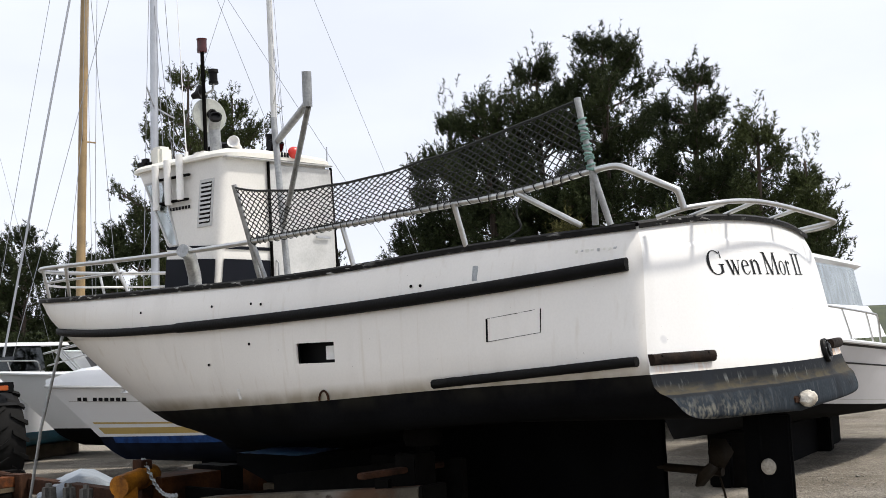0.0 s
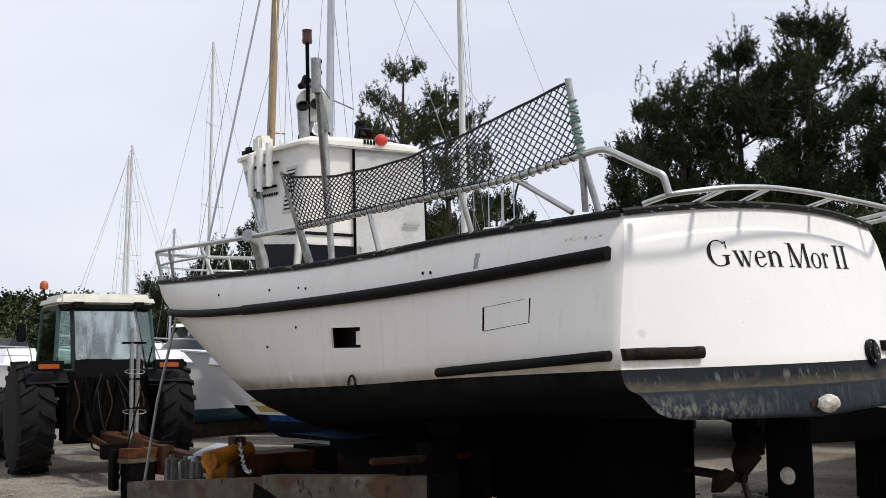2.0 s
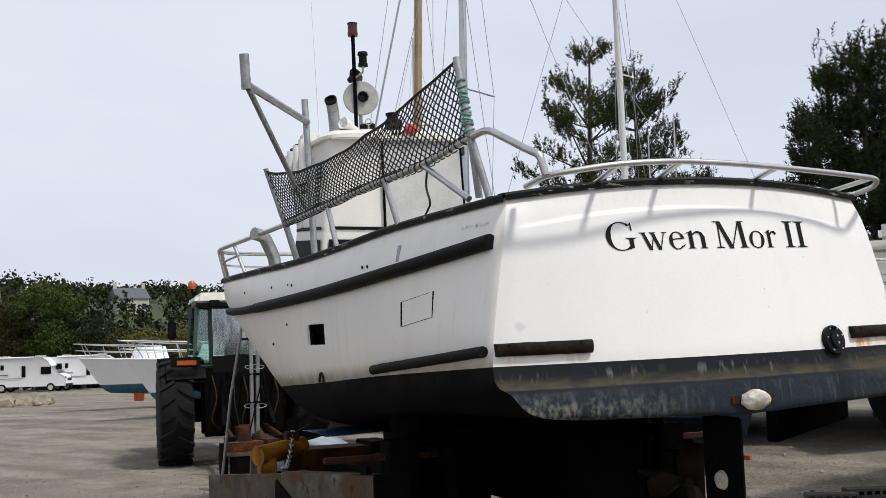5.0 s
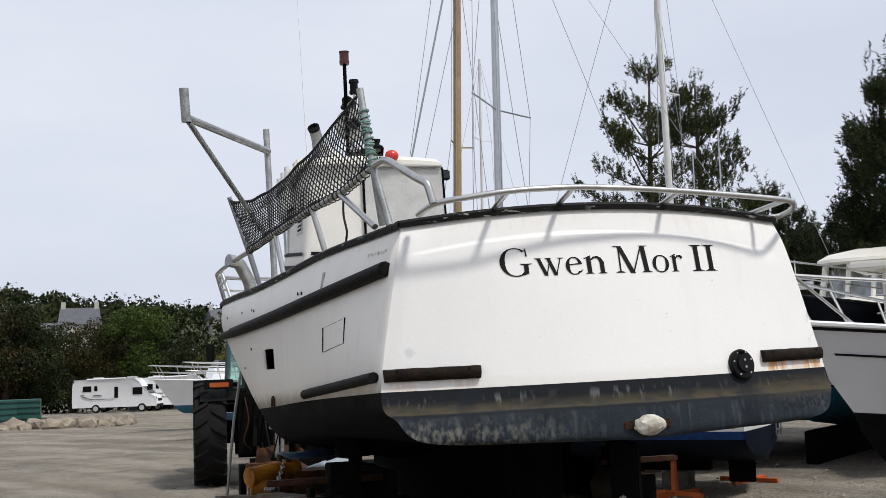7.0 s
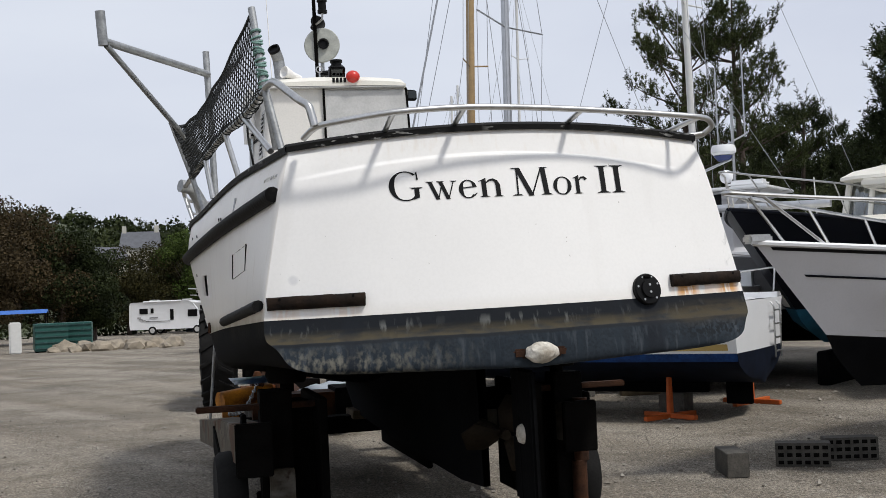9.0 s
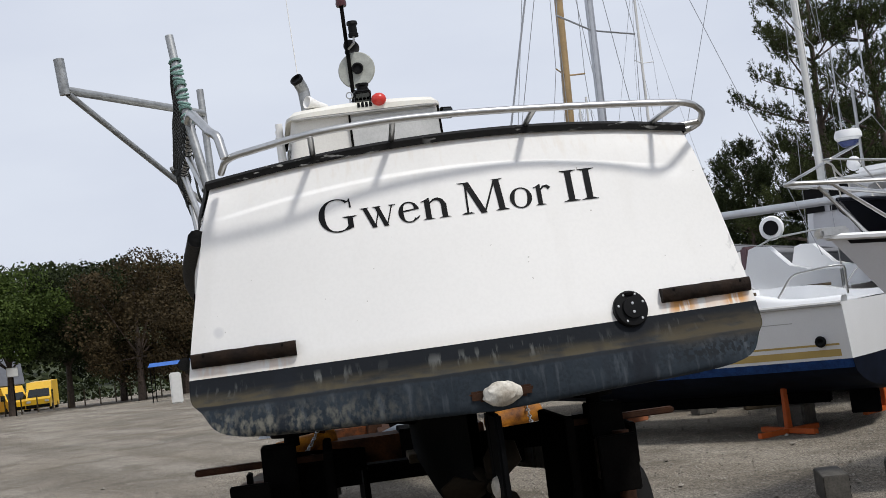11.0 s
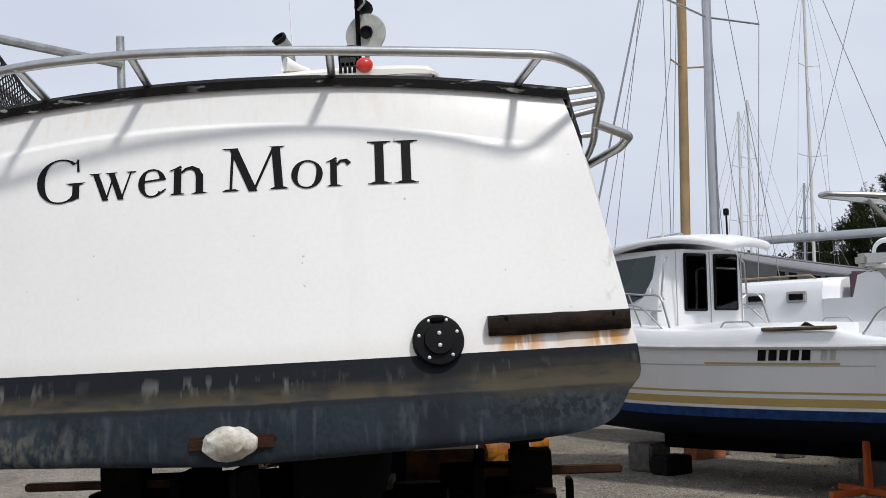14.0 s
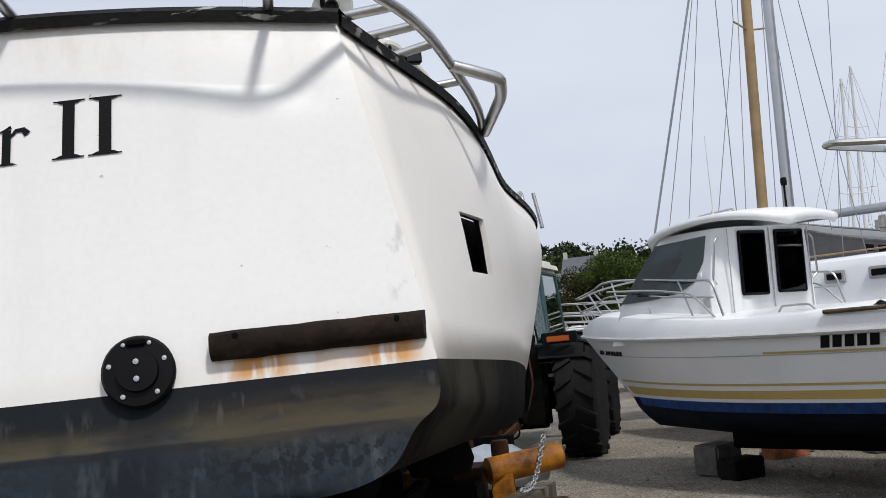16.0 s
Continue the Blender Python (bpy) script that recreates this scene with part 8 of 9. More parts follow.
# two small open boats further off to the left
for at, hd, L, bot in (((5.06, 39.6), (-0.957, -0.29), 5.5, TEAL), ((5.71, 30.43), (-0.92, -0.39), 6.0, TEAL)):
    e, q = craft("day_boat", "small white motor boat with a teal bottom, on red stands", at, hd, L, 2.2, 0.22, 0.62, 1.42, 1.62, 0.8, WHITE_CLEAN, bot, 0.9, flare=0.4)
    loft_cabin(e, "console", [(0.7, 3.4, 2.2, 1.4), (0.55, 3.2, 2.3, 1.95)], WHITE_CLEAN)
    loft_cabin(e, "screen", [(0.5, 3.2, 2.5, 1.94), (0.42, 2.95, 2.5, 2.25)], GLASS_DARK)
    pulpit(e, q, 0.5, 0.5, 0.018, 3)
    for k in range(7):
        u = 0.8 - 0.025 * k
        w = q(0.35, u)
        bar((w[0] + 0.004, w[1], w[2]), (q(0.35, u - 0.016)[0] + 0.004, q(0.35, u - 0.016)[1], w[2]), 0.1, 0.006, "registration_bar", INK, e, bev=0.001)
    for y in (3.2, 1.0):
        b = bmesh.new()
        box(b, 0, y, 0.12, 0.3, 0.3, 0.3, 0.02)
        part("chock", b, STAND_ORANGE, e)


# ---- trees ----
rng = np.random.default_rng(7)


def mesh_np(name, verts, faces, material, parent=None, label=""):
    me = bpy.data.meshes.new(name)
    me.from_pydata(verts.tolist() if hasattr(verts, "tolist") else verts, [], faces.tolist() if hasattr(faces, "tolist") else faces)
    me.materials.append(material)
    ob = new(name, me)
    ob.parent = parent
    return tagged(ob, label) if label else ob


def unit(a):
    return a / np.maximum(np.linalg.norm(a, axis=-1, keepdims=True), 1e-9)


def needle_brushes(base, axis, length, n, blade, width):
    """Bottle-brush shoots: needles leaning forward all along each shoot's axis."""
    c, a, L = np.repeat(base, n, 0), np.repeat(axis, n, 0), np.repeat(length, n)[:, None]
    out = unit(np.cross(a, rng.normal(size=c.shape)))
    d = unit(a * rng.uniform(0.35, 1.0, (len(c), 1)) + out * 0.8)
    start = c + a * L * rng.uniform(0, 1, (len(c), 1)) ** 0.8
    reach = blade * rng.uniform(0.7, 1.3, (len(c), 1))
    side = unit(np.cross(d, rng.normal(size=c.shape))) * width / 2
    v = np.stack([start - side, start + side, start + d * reach], 1).reshape(-1, 3)
    return v, np.arange(len(v)).reshape(-1, 3)


def leaf_cloud(centres, radii, n, size, flat=0.75):
    """Small leaf quads scattered through lumpy balls, denser near their skins."""
    c = np.repeat(np.asarray(centres, float), n, 0)
    r = np.repeat(np.asarray(radii, float), n, 0)
    d = unit(rng.normal(size=c.shape))
    p = c + d * r * (rng.uniform(0.35, 1.0, (len(c), 1)) ** 0.5)
    a = unit(rng.normal(size=c.shape) + d * 0.6)
    b = unit(np.cross(a, rng.normal(size=c.shape)))
    a = np.cross(b, unit(d + 0.9 * rng.normal(size=c.shape)))
    a = unit(a)
    s = size * rng.uniform(0.5, 1.3, (len(c), 1))
    v = np.stack([p - a * s * 0.5, p - b * s * 0.35, p + a * s * 0.5, p + b * s * 0.35], 1).reshape(-1, 3)
    return v, np.arange(len(v)).reshape(-1, 4)


def pine(x, y, top, crown_lo, spread, label, seed, needle=None, cone=0.75, round_top=0.45, gap=0.62, tufts=1.0, scale=1.0, z0=0.0, inner=0.22):
    """A pine: whorls of rising limbs, each with a fan of twigs that end in upright shoots."""
    r = np.random.default_rng(seed)
    e = empty("pine_tree", label, "tree", (x, y, z0), 0, "pines beyond the yard")
    trunk = bmesh.new()
    height = top - z0 - 0.45
    tp = [(0.14 * math.sin(5 * t + seed), 0.12 * math.cos(4 * t + seed), height * t) for t in (i / 10 for i in range(11))]
    tube(trunk, tp, 0.05 + top * 0.013, 8, True, 0.025)
    base, axis, size = [], [], []
    n_whorl = max(6, int((height - crown_lo) / gap))
    up = np.array([0, 0, 1.0])
    for k in range(n_whorl):
        f = (k + r.uniform(0, 0.7)) / n_whorl
        z = crown_lo + (height - crown_lo) * f
        prof = min(1.0, ((1 - f) / round_top)) ** cone * (1 - 0.3 * (1 - f) ** 3) + 0.06
        q = min(9, int(z / height * 10))
        w = z / height * 10 - q
        root = np.array(tp[q]) * (1 - w) + np.array(tp[q + 1]) * w
        root[2] = z
        for m in range(int(r.integers(4, 7))):
            a = 2 * math.pi * (m / 5.3 + r.uniform(-0.12, 0.12)) + k * 1.9
            L = 0.66 * spread * prof * r.choice((0.6, 0.85, 1.0, 1.15)) * r.uniform(0.85, 1.1)
            rise = r.uniform(-0.05, 0.3) + 0.3 * f
            out = np.array([math.cos(a), math.sin(a), 0.0])
            side = np.cross(out, up)
            way = lambda t: root + out * L * t + up * (L * rise * t + 0.22 * L * t * t)
            tube(trunk, [tuple(way(t)) for t in (0, 0.35, 0.7, 1.0)], 0.018 + 0.012 * L, 5, False, 0.008)
            twigs = int(max(6, 19 * L * tufts))
            for t in np.sort(r.uniform(inner, 1.0, twigs) ** 0.75):
                reach = r.normal(0, 0.30) * L * (1.2 - t)
                tip = way(t) + side * reach + out * abs(reach) * 0.4 + up * (0.12 * abs(reach) + r.normal(0, 0.06))
                if r.uniform() < 0.4:
                    tube(trunk, [tuple(way(t * 0.9)), tuple(tip)], 0.010, 4, False, 0.005)
                n = int(r.integers(4, 8))
                base.append(tip + r.normal(0, 0.10 * scale, (n, 3)))
                axis.append(unit(up * r.uniform(0.6, 1.5, (n, 1)) + out * 0.4 + r.normal(0, 0.3, (n, 3))))
                size.append(r.uniform(0.12, 0.30, n) * scale)
            n = 3
            base.append(way(1.0) + r.normal(0, 0.05, (n, 3)))
            axis.append(unit(up + out * 0.3 + r.normal(0, 0.15, (n, 3))))
            size.append(r.uniform(0.28, 0.5, n) * scale)
    n = 9
    base.append(np.array(tp[-1]) + r.normal(0, 0.13, (n, 3)) * [1, 1, 1.3])
    axis.append(unit(up + r.normal(0, 0.22, (n, 3))))
    size.append(r.uniform(0.28, 0.5, n) * scale)
    part("trunk", trunk, BARK, e, "scaly brown trunk and limbs", smooth=True)
    v, f = needle_brushes(np.concatenate(base), np.concatenate(axis), np.concatenate(size), 19, 0.09 * scale, 0.024 * scale)
    mesh_np("crown", v, f, needle or PINE_DARK, e, "upright bottle-brush needle shoots")
    return e


LBL = "dark green maritime pine with upright needle shoots"
pine(14.4, 16.2, 7.0, 1.2, 1.35, "lower dark pine at the end of the row", 11)
pine(13.7, 14.6, 8.1, 1.0, 1.7, LBL, 12, None, 0.85, 0.6)
pine(13.4, 13.2, 8.15, 1.0, 1.8, LBL, 13)
pine(14.6, 12.5, 9.0, 1.2, 2.3, LBL, 14, None, 0.6, 0.4)
pine(15.0, 10.9, 9.15, 1.2, 2.4, LBL, 15, None, 0.6, 0.4)
pine(14.6, 8.4, 7.95, 1.0, 2.1, LBL, 16, None, 0.7, 0.6)
pine(14.4, 7.0, 6.6, 0.8, 1.9, LBL, 17, PINE, 0.7, 0.5)
pine(14.3, 6.0, 5.7, 0.6, 1.2, "lower bushy pine at the end of the row", 18, PINE, 0.8, 0.6)
pine(12.7, 10.6, 4.6, 0.5, 1.7, "olive young pine with pale candles", 19, PINE_OLIVE, 0.8, 0.6)
pine(13.0, 8.3, 4.7, 0.4, 1.4, "young pine with pale upright candles", 20, PINE, 0.8, 0.6)
pine(13.6, 14.9, 5.3, 0.4, 1.6, LBL, 24, None, 0.8, 0.6)
pine(15.8, 12.0, 6.4, 0.4, 2.6, "broad dark pine behind the row", 27, None, 0.6, 0.5)
pine(16.2, 8.8, 6.0, 0.4, 2.4, "broad dark pine behind the row", 28, None, 0.6, 0.5)
pine(14.05, 25.6, 11.2, 2.2, 5.2, "tall airy maritime pine with open branches", 21, PINE, 0.8, 0.9, 0.8, 0.42, inner=0.3)
pine(15.5, 25.2, 10.6, 2.6, 4.4, "tall airy pine with a leaning twin crown", 26, PINE, 0.8, 0.9, 0.8, 0.42, inner=0.3)
pine(18.4, 26.5, 7.6, 1.4, 3.2, "broad lower pine beside a taller one", 22, None, 0.8, 0.7, 0.7)
pine(20.5, 27.5, 6.2, 0.9, 2.8, LBL, 23, None, 0.8, 0.6)
for k, (az, rr, h, sp) in enumerate(((22.5, 66, 6.2, 2.6), (25.2, 60, 7.4, 2.8), (27.8, 57, 8.4, 3.0), (30.5, 58, 7.6, 3.0), (33.0, 55, 9.4, 3.0), (36.5, 52, 8.2, 3.2), (40.0, 50, 7.0, 3.0))):
    pine(-6.9 + rr * math.sin(radians(az)), -4.0 + rr * math.cos(radians(az)), h, 0.8, sp, "distant dark pine at the yard's edge", 40 + k, None, 0.7, 0.5, 0.8, 0.5, 1.7, -0.3)


def broadleaf(x, y, h, w, material, label, z0=-1.1, seed=1, leaf=0.19, n=760, lumps=26, bare=0.22):
    r = np.random.default_rng(seed)
    e = empty("broadleaf_tree", label, "tree", (x, y, z0), 0, "trees along the road")
    b = bmesh.new()
    tube(b, [(0, 0, 0), (0.1, 0, h * 0.35), (0.15, 0.1, h * 0.75)], 0.13 + 0.015 * h, 8, True, 0.05)
    c, rad = [], []
    for k in range(lumps):
        a, f = r.uniform(0, 2 * math.pi), r.uniform(0, 1)
        z = h * (bare + (0.93 - bare) * f)
        rr = w * 0.5 * math.sin(math.pi * (0.16 + 0.74 * f)) * math.sqrt(r.uniform(0.15, 1))
        p = (rr * math.cos(a), rr * math.sin(a), z)
        c.append(p)
        s = w * r.uniform(0.13, 0.24)
        rad.append((s, s, s * 0.78))
        if k % 3 == 0:
            tube(b, [(0.1, 0, h * 0.3), (p[0] * 0.5, p[1] * 0.5, (h * 0.3 + z) / 2), p], 0.07, 5, False, 0.02)
    part("trunk", b, BARK, e, smooth=True)
    v, f = leaf_cloud(c, rad, n, leaf)
    mesh_np("crown", v, f, material, e)
    return e


def from_az(ex, ey, az, r):
    return ex + r * math.sin(radians(az)), ey + r * math.cos(radians(az))


for k, (az, r, h, w, mt, lb) in enumerate((
    (-7.6, 78, 9.4, 8, LEAF_BROWN, "budding reddish-brown roadside tree"), (-5.6, 82, 8.8, 8, LEAF_BROWN, "budding reddish-brown roadside tree"),
    (-3.6, 84, 8.0, 7, LEAF_DARK, "dark green leafy roadside tree"), (-2.2, 86, 6.4, 6, LEAF_DARK, "dark green leafy roadside tree"),
    (-0.6, 107, 7.6, 7, LEAF_OLIVE, "olive-brown bushy tree behind the motorhome"), (1.0, 108, 7.8, 8, LEAF_OLIVE, "dark olive bushy tree"), (2.6, 106, 9.2, 7, LEAF, "bright fresh green tree"),
    (4.1, 107, 6.4, 7, LEAF_DARK, "dark green tree behind the motorhome"), (6.3, 108, 4.8, 6, LEAF_YELLOW, "pale yellow-green shrub beyond the yard"), (7.6, 110, 4.8, 7, LEAF_YELLOW, "pale yellow-green shrub beyond the yard"), (9.2, 112, 5.2, 8, LEAF_YELLOW, "pale yellow-green shrub beyond the yard"),
    (-20.0, 76, 8.2, 8, LEAF_BROWN, "brown-tinged tree over parked vans"), (-17.4, 80, 9.6, 8, LEAF, "fresh green tree over parked vans"), (-15.0, 82, 9.8, 8, LEAF, "fresh green tree by the road sign"), (-12.4, 84, 9.2, 8, LEAF_DARK, "dark green leafy roadside tree"), (-10.0, 84, 9.4, 8, LEAF_DARK, "dark green leafy roadside tree"), (-23, 78, 8.5, 8, LEAF_DARK, "dark green leafy roadside tree"))):
    x, y = from_az(-2.2, -5.9, az, r) if az > -9 else from_az(-0.1, -5.2, az, r)
    broadleaf(x, y, h, w, mt, lb, -0.017 * (y - 20), 60 + k, bare=0.42 if az < -11 else 0.22)

# ---- hillside with woods and houses ----
EL = [(-80, 6.6), (-40, 6.6), (-18.5, 6.0), (-14, 5.2), (-5, 4.6), (0, 3.9), (5.6, 3.5), (12.5, 3.2), (22, 2.8), (45, 2.4), (80, 2.2)]


def hill_z(az, r):
    f = max(0.0, min(1.0, (r - 125) / 235))
    f = f * f * (3 - 2 * f)
    return -1.8 + f * (math.tan(radians(curve_at(EL, az))) * 360 - 4.5 + 1.8) + 0.8 * noise.noise((az * 0.3, r * 0.02, 2)) * f


bm = bmesh.new()
grid(bm, [[(r * math.sin(radians(az)), r * math.cos(radians(az)) - 5, hill_z(az, r)) for az in range(-80, 81, 2)] for r in (105, 125, 150, 180, 210, 240, 270, 300, 330, 360, 400, 480)])
hill = part("hillside", bm, mat("hill_grass", (0.05, 0.062, 0.018), 0.9, var=0.3, scale=0.05, col2=(0.025, 0.034, 0.012), fine=0.6), None, smooth=True)
tagged(hill, "wooded green hillside beyond the road", "hill", kind="structure")
cs, rs, cs2, rs2 = [], [], [], []
for k in range(2600):
    az, r = rng.uniform(-62, 62), 130 + 245 * rng.uniform(0, 1) ** 0.8
    s = rng.uniform(1.8, 3.4)
    if 165 < r < 207 and -2.6 < az < 0.6:
        continue
    p = (r * math.sin(radians(az)), r * math.cos(radians(az)) - 5, hill_z(az, r) + s * 0.75)
    for j in range(3):
        q = (p[0] + rng.normal(0, s * 0.35), p[1] + rng.normal(0, s * 0.35), p[2] + rng.normal(0, s * 0.25))
        (cs if k % 3 else cs2).append(q)
        (rs if k % 3 else rs2).append((s * 0.72, s * 0.72, s * 0.66))
v, f = leaf_cloud(cs, rs, 30, 0.92)
tagged(mesh_np("hill_woods", v, f, LEAF_DARK), "dense dark green woods over the hillside", "woods", kind="stuff")
v, f = leaf_cloud(cs2, rs2, 28, 1.0)
tagged(mesh_np("hill_woods", v, f, LEAF_HILL), "lighter spring green trees among the hillside woods", "woods", kind="stuff")
# hedge of low scrub along the far side of the road
cs = [(*from_az(-2, -6, az, 112 + 4 * math.sin(az)), -1.6 + 0.8 + 0.4 * math.sin(az * 3)) for az in [-26 + 0.55 * k for k in range(70)]]
v, f = leaf_cloud(cs, [(1.5, 1.2, 1.2)] * len(cs), 110, 0.4)
tagged(mesh_np("scrub", v, f, LEAF_DARK), "dark scrub along the far road edge", "scrub", kind="stuff")

SLATE = mat("slate_roof", (0.10, 0.105, 0.12), 0.7, var=0.15, scale=1.5)
RENDERW = mat("pale_render", (0.5, 0.48, 0.43), 0.85, var=0.15, scale=1)
BARN = mat("grey_blue_cladding", (0.16, 0.19, 0.24), 0.7, var=0.1)


def house(x, y, z, w, d, h, roof_h, rz, wall, label, chimneys=True, windows=3):
    e = empty("house", label, "house", (x, y, z), rz, "houses on the hillside")
    b = bmesh.new()
    box(b, 0, 0, h / 2, w, d, h)
    part("wall", b, wall, e)
    b = bmesh.new()
    o = 0.3
    vs = [b.verts.new(p) for p in ((-w / 2 - o, -d / 2 - o, h - 0.1), (w / 2 + o, -d / 2 - o, h - 0.1), (w / 2 + o, d / 2 + o, h - 0.1), (-w / 2 - o, d / 2 + o, h - 0.1), (-w / 2 - o * 0.3, 0, h + roof_h), (w / 2 + o * 0.3, 0, h + roof_h))]
    for fce in ((0, 1, 5, 4), (2, 3, 4, 5), (1, 2, 5), (3, 0, 4), (3, 2, 1, 0)):
        b.faces.new([vs[i] for i in fce])
    rf = part("roof", b, SLATE, e, "grey slate roof")
    if chimneys:
        for s in (-1, 1):
            b = bmesh.new()
            box(b, s * (w / 2 - 0.4), 0, h + roof_h + 0.2, 0.7, 0.5, 1.6)
            part("chimney", b, wall, rf)
    for k in range(windows):
        b = bmesh.new()
        box(b, -w / 2 + w * (k + 0.5) / windows, -d / 2 - 0.02, h * 0.55, 0.9, 0.08, 1.2, 0.02)
        part("window", b, GLASS_DARK, e)
    return e


def hill_spot(az, r):
    x, y = r * math.sin(radians(az)), r * math.cos(radians(az)) - 5
    return x, y, hill_z(az, r)


x, y, z = hill_spot(-0.62, 205)
house(x, y, z - 0.1, 6.2, 6, 6.4, 2.8, -4, RENDERW, "slate-roofed house with two chimneys on the hill")
x, y, z = hill_spot(-2.2, 190)
house(x, y, z + 1.5, 5, 5, 3.5, 2.4, 30, RENDERW, "small white house half hidden by trees", False, 1)
x, y, z = hill_spot(6.3, 260)
house(x, y, z - 1, 7, 6, 4.0, 2.4, 10, RENDERW, "pale house among hillside trees", True, 3)
x, y = from_az(-2.9, -5.9, 4.9, 112)
house(x, y, -1.6, 5.5, 9, 3.6, 2.4, 78, BARN, "grey-blue clad shed with a slate roof", False, 1)
x, y = from_az(-4.2, -5.3, 8.3, 118)
house(x, y, -1.7, 6, 5, 2.6, 1.6, 70, BARN, "pale blue-grey shed among shrubs", False, 1)
x, y = from_az(-0.1, -5.2, -18.5, 100)
house(x, y, -1.5, 14, 8, 2.6, 2.6, 15, RENDERW, "long low building behind parked vans", False, 5)

# motorhome by the road
mh = empty("motorhome", "white low-profile motorhome parked by the road", "motorhome", (0.4, 93.6, -1.25), -20)
bm = bmesh.new()
prof = [(-3.4, 0.45), (-3.45, 0.9), (-3.4, 2.6), (-3.25, 2.72), (1.1, 2.80), (1.7, 2.74), (2.05, 2.5), (2.3, 2.12), (2.95, 1.45), (3.35, 1.25), (3.5, 0.95), (3.5, 0.45)]
rows = [[(a, y * k, b) for a, b in prof] for y, k in ((-1.1, 0.96), (-1.1, 1.0), (1.1, 1.0), (1.1, 0.96))]
rows[0] = [(a, -1.06, 0.45 + (b - 0.45) * 0.97) for a, b in prof]
rows[3] = [(a, 1.06, 0.45 + (b - 0.45) * 0.97) for a, b in prof]
vv = grid(bm, rows)
bm.faces.new(vv[0])
bm.faces.new(vv[-1][::-1])
part("body", bm, WHITE_CLEAN, mh, smooth=True)
for x0, x1, z0, z1 in ((-2.55, -1.85, 1.75, 2.2), (-1.6, -1.35, 1.8, 2.2), (0.05, 0.35, 1.2, 2.1), (1.55, 2.35, 1.42, 2.0)):
    b = bmesh.new()
    box(b, (x0 + x1) / 2, -1.075, (z0 + z1) / 2, x1 - x0, 0.06, z1 - z0, 0.02)
    part("window", b, BLACK, mh, "dark window")
b = bmesh.new()
quad_plate(b, (2.36, -0.98, 2.06), (2.36, 0.98, 2.06), (2.98, 0.98, 1.47), (2.98, -0.98, 1.47), 0.03)
part("windscreen", b, GLASS_DARK, mh)
b = bmesh.new()
box(b, 3.5, 0, 0.95, 0.06, 1.1, 0.22, 0.02)
part("grille", b, BLACK, mh, "black grille")
b = bmesh.new()
box(b, 3.47, 0, 0.52, 0.12, 2.0, 0.2, 0.03)
part("bumper", b, BLACK, mh)
for y in (-0.85, 0.85):
    b = bmesh.new()
    box(b, 3.4, y, 1.1, 0.16, 0.28, 0.2, 0.03)
    part("headlight", b, GALV, mh)
b = bmesh.new()
tube(b, [(-2.2, -1.1, 2.74), (1.0, -1.1, 2.76)], 0.07, 8)
part("awning_case", b, WHITE_CLEAN, mh)
for x in (-1.6, 1.2):
    b = bmesh.new()
    box(b, x, 0, 2.84, 0.7, 0.7, 0.12, 0.03)
    part("roof_light", b, DOORGREY, mh)
b = bmesh.new()
for a, c in ((-2.6, 1.45), (-2.45, 1.3), (-2.2, 1.2), (-1.9, 1.15)):
    box(b, a, -1.105, c, 0.3, 0.012, 0.08, 0.004)
box(b, -1.35, -1.105, 1.42, 0.7, 0.012, 0.09, 0.004)
box(b, -0.9, -1.105, 1.12, 1.9, 0.012, 0.05, 0.004)
part("decal", b, GREYHULL, mh, "dark swoosh decal")
for xw in (-1.5, 2.3):
    for yw in (-0.98, 0.98):
        b = bmesh.new()
        lathe(b, [(0.0, -0.13), (0.2, -0.14), (0.33, -0.13), (0.36, 0), (0.33, 0.13), (0.2, 0.14), (0.0, 0.13)], Matrix.Translation((xw, yw, 0.36)) @ pose(0, 0, 0, 90, 0, 0), 20)
        w = part("wheel", b, TYRE, mh, smooth=True)
        b = bmesh.new()
        lathe(b, [(0.0, -0.15), (0.2, -0.15), (0.21, 0.15), (0.0, 0.15)], Matrix.Translation((xw, yw, 0.36)) @ pose(0, 0, 0, 90, 0, 0), 14)
        part("rim", b, DOORGREY, w)
car2 = copy_thing(mh, pose(5.2, 94.0, -1.25, 0, 0, -12))
tagged(car2, "white camper van parked behind a motorhome", "camper van")

# rocks along the road
ROCK = mat("pale_rock", (0.34, 0.29, 0.22), 0.9, var=0.3, scale=2, bump=0.4, bscale=6)
for k in range(13):
    az = -3.6 + 0.46 * k
    x, y = from_az(-2.5, -6, az, 57 + 1.5 * math.sin(k * 2.1))
    s = 0.24 + 0.24 * abs(math.sin(k * 1.7))
    b = bmesh.new()
    bmesh.ops.create_icosphere(b, subdivisions=2, radius=1)
    for vtx in b.verts:
        q = 1 + 0.5 * noise.noise(vtx.co * 1.2 + Vector((k, 0, 0))) + 0.15 * noise.noise(vtx.co * 4 + Vector((0, k, 0)))
        vtx.co = Vector((vtx.co.x * s * 1.35 * q, vtx.co.y * s * q, max(-0.3 * s, vtx.co.z * s * 0.85 * q)))
    o = part("boulder", b, ROCK)
    o.matrix_world = pose(x, y, -0.017 * (y - 20) + 0.25 * s, 0, 0, 40 * k)
    tagged(o, "pale weathered boulder along the road edge", "boulder", "boulders along the road")

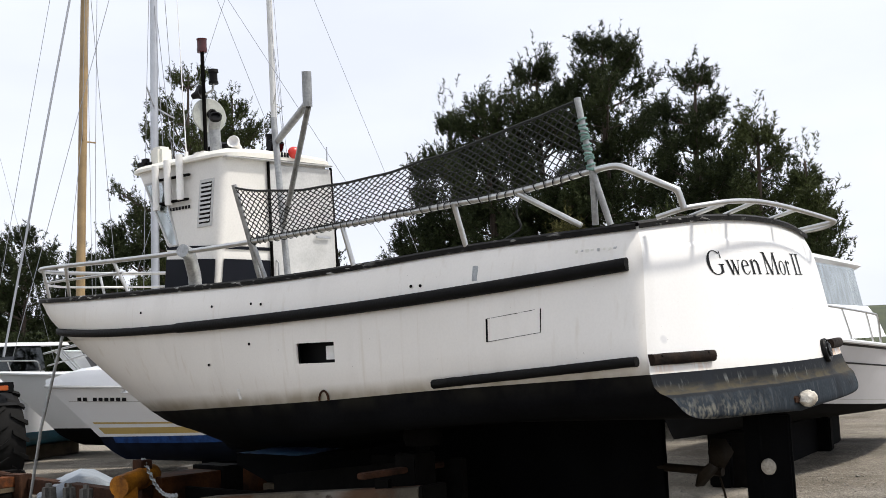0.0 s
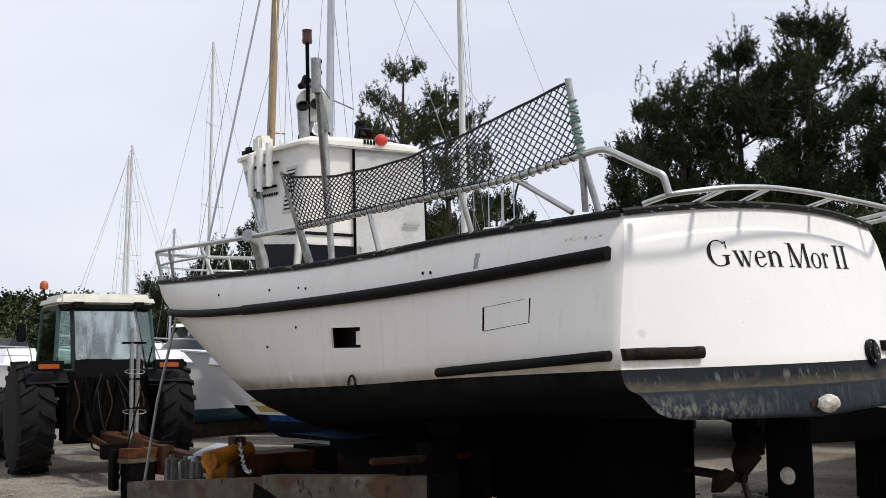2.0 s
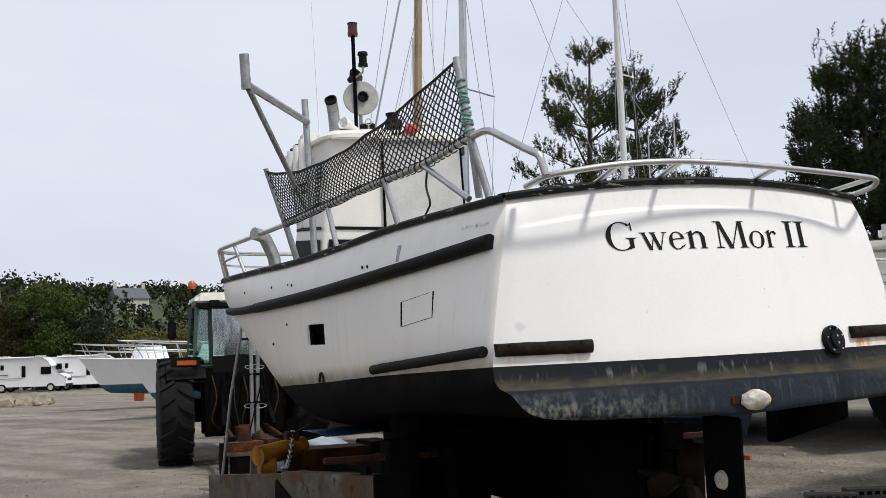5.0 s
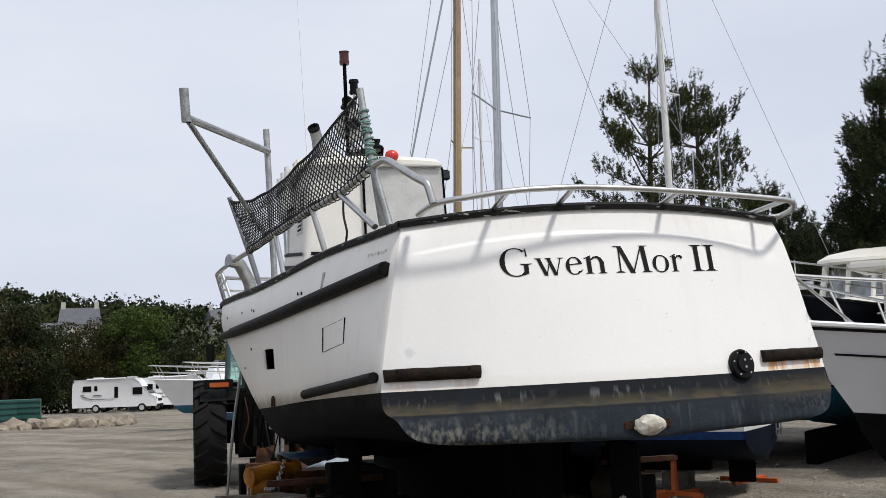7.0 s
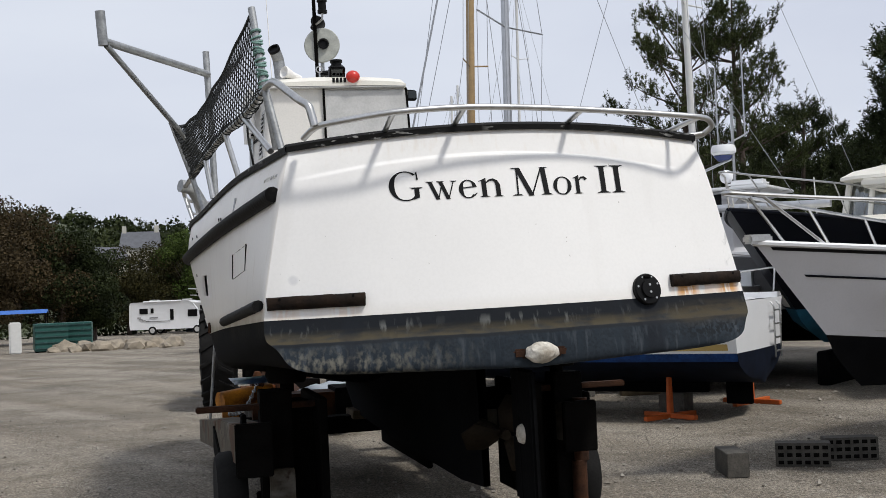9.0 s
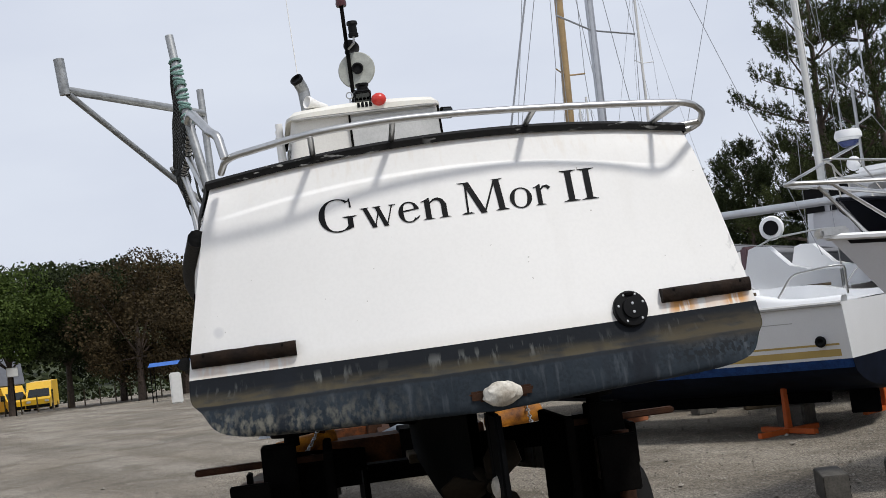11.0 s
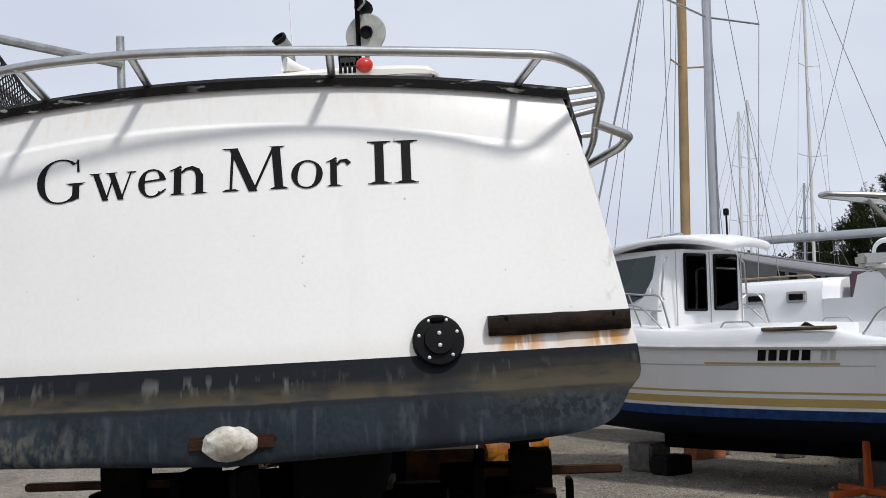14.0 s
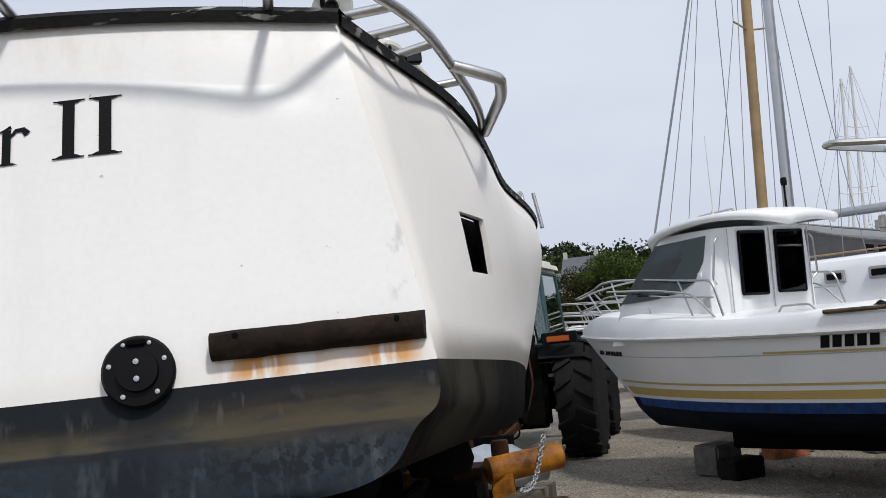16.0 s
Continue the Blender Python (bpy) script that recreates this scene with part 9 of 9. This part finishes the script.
# skip, signboard, awning
skip = empty("skip", "dark green ribbed steel skip", "container", (-6.4, 53.0, -0.56), 8)
b = bmesh.new()
box(b, 0, 0, 0.72, 1.5, 1.6, 1.3, 0.03)
part("bin", b, mat("dark_green_steel", (0.012, 0.085, 0.07), 0.55, var=0.15), skip)
for k in range(5):
    b = bmesh.new()
    box(b, 0, -0.83, 0.2 + 0.27 * k, 1.5, 0.06, 0.06, 0.01)
    part("rib", b, TRACTOR_GREEN, skip)
b = bmesh.new()
box(b, 0, 0, 0.05, 1.4, 1.5, 0.1)
part("skid", b, DARKSTEEL, skip)
copy_thing(skip, pose(-5.3, 55.4, -0.6, 0, 0, 0))
b = bmesh.new()
box(b, 0, 0, 0.75, 0.55, 0.3, 1.5, 0.06)
o = part("meter_box", b, PALEMAST, None, smooth=True)
o.matrix_world = pose(-7.9, 52.0, -0.55, 0, 0, 10)
tagged(o, "pale grey cabinet standing by the skip", "cabinet")
aw = empty("awning", "blue awning on thin posts", "awning", (-8.6, 60.0, -0.68))
b = bmesh.new()
grid(b, [[(-1.6 + 0.4 * i, -0.8 + 0.8 * j, 1.95 + 0.2 * (1 - (j - 1) ** 2) + 0.02 * noise.noise((i, j, 0))) for i in range(9)] for j in range(3)])
part("sheet", b, mat("blue_sheet", (0.03, 0.13, 0.45), 0.6, var=0.15), aw, "bright blue sheet")
for x in (-1.5, 1.5):
    for y in (-0.7, 0.7):
        b = bmesh.new()
        tube(b, [(x, y, 0), (x, y, 1.97)], 0.03, 6)
        part("post", b, DARKSTEEL, aw)
# fence along the road
fence = empty("road_fence", "thin dark post-and-wire fence along the road", "fence", (0, 0, 0))
for k in range(14):
    x, y = from_az(-2, -6, -16 + 0.7 * k, 84)
    b = bmesh.new()
    tube(b, [(x, y, -1.15), (x, y, 0.2)], 0.05, 6)
    part("post", b, TIMBER, fence)

# yellow vans, stone wall and sign at the far left
YELLOW = mat("yellow_van_paint", (0.75, 0.45, 0.02), 0.4, var=0.05)


def van(x, y, z, rz, s, label):
    e = empty("delivery_van", label, "van", (x, y, z), rz, "yellow vans")
    b = bmesh.new()
    pr = [(-2.4, 0.35), (-2.4, 1.0), (-1.75, 1.15), (-1.2, 1.75), (-0.9, 2.25), (2.4, 2.3), (2.4, 0.35)]
    lo = [b.verts.new((-0.9 * s, a * s, c * s)) for a, c in pr]
    hi = [b.verts.new((0.9 * s, a * s, c * s)) for a, c in pr]
    b.faces.new(lo)
    b.faces.new(hi[::-1])
    for i in range(len(pr)):
        j = (i + 1) % len(pr)
        b.faces.new((lo[i], lo[j], hi[j], hi[i]))
    part("body", b, YELLOW, e)
    b = bmesh.new()
    quad_plate(b, (-0.8 * s, -1.78 * s, 1.17 * s), (0.8 * s, -1.78 * s, 1.17 * s), (0.72 * s, -1.23 * s, 1.74 * s), (-0.72 * s, -1.23 * s, 1.74 * s), -0.03)
    part("windscreen", b, GLASS_DARK, e)
    for sx in (-1, 1):
        b = bmesh.new()
        box(b, sx * 0.91 * s, -1.1 * s, 1.4 * s, 0.03, 0.8 * s, 0.45 * s, 0.02)
        part("window", b, GLASS_DARK, e)
        b = bmesh.new()
        box(b, sx * 0.65 * s, -2.42 * s, 0.85 * s, 0.3 * s, 0.05, 0.16 * s, 0.02)
        part("headlight", b, PALEMAST, e)
        for yw in (-1.5, 1.5):
            b = bmesh.new()
            lathe(b, [(0.0, -0.1), (0.3 * s, -0.1), (0.34 * s, 0), (0.3 * s, 0.1), (0.0, 0.1)], Matrix.Translation((sx * 0.8 * s, yw * s, 0.34 * s)) @ pose(0, 0, 0, 0, 90, 0), 16)
            part("wheel", b, TYRE, e)
    b = bmesh.new()
    box(b, 0, -2.42 * s, 0.5 * s, 1.7 * s, 0.06, 0.25 * s, 0.02)
    part("bumper", b, BLACK, e)


x, y = from_az(-0.1, -5.2, -17.0, 92)
van(x, y, -1.2, 12, 1.15, "tall yellow delivery van facing the yard")
x, y = from_az(-0.1, -5.2, -15.1, 95)
van(x, y, -1.25, 40, 0.95, "smaller yellow delivery van beside a tree")
x, y = from_az(-0.1, -5.2, -13.6, 94)
van(x, y, -1.25, 5, 1.0, "yellow delivery van half behind a trunk")
wall = empty("stone_wall", "low dry-stone wall of brown stones", "wall", (*from_az(-0.1, -5.2, -19.2, 84), -1.1), -20)
for k in range(150):
    b = bmesh.new()
    row, col = divmod(k, 15)
    box(b, -2.4 + 0.34 * col + (0.15 if row % 2 else 0), 0.05 * math.sin(k * 3.1), 0.12 + 0.21 * row, 0.30, 0.5, 0.18, 0.03)
    part("stone", b, ROCK, wall)
sign = empty("road_sign", "pale road sign on a dark post", "sign", (*from_az(-0.1, -5.2, -14.85, 80), -1.0))
b = bmesh.new()
tube(b, [(0, 0, 0), (0, 0, 2.6)], 0.05, 6)
part("post", b, DARKSTEEL, sign)
b = bmesh.new()
box(b, 0, -0.06, 2.95, 0.75, 0.04, 0.6, 0.02)
part("board", b, PALEMAST, sign)
x, y = from_az(-0.1, -5.2, -16.95, 70)
b = bmesh.new()
box(b, 0, 0, 0.65, 0.5, 0.4, 1.3, 0.12)
o = part("litter_bin", b, PALEMAST, None, smooth=True)
o.matrix_world = pose(x, y, -0.85)
tagged(o, "pale grey upright bin by the road", "bin")
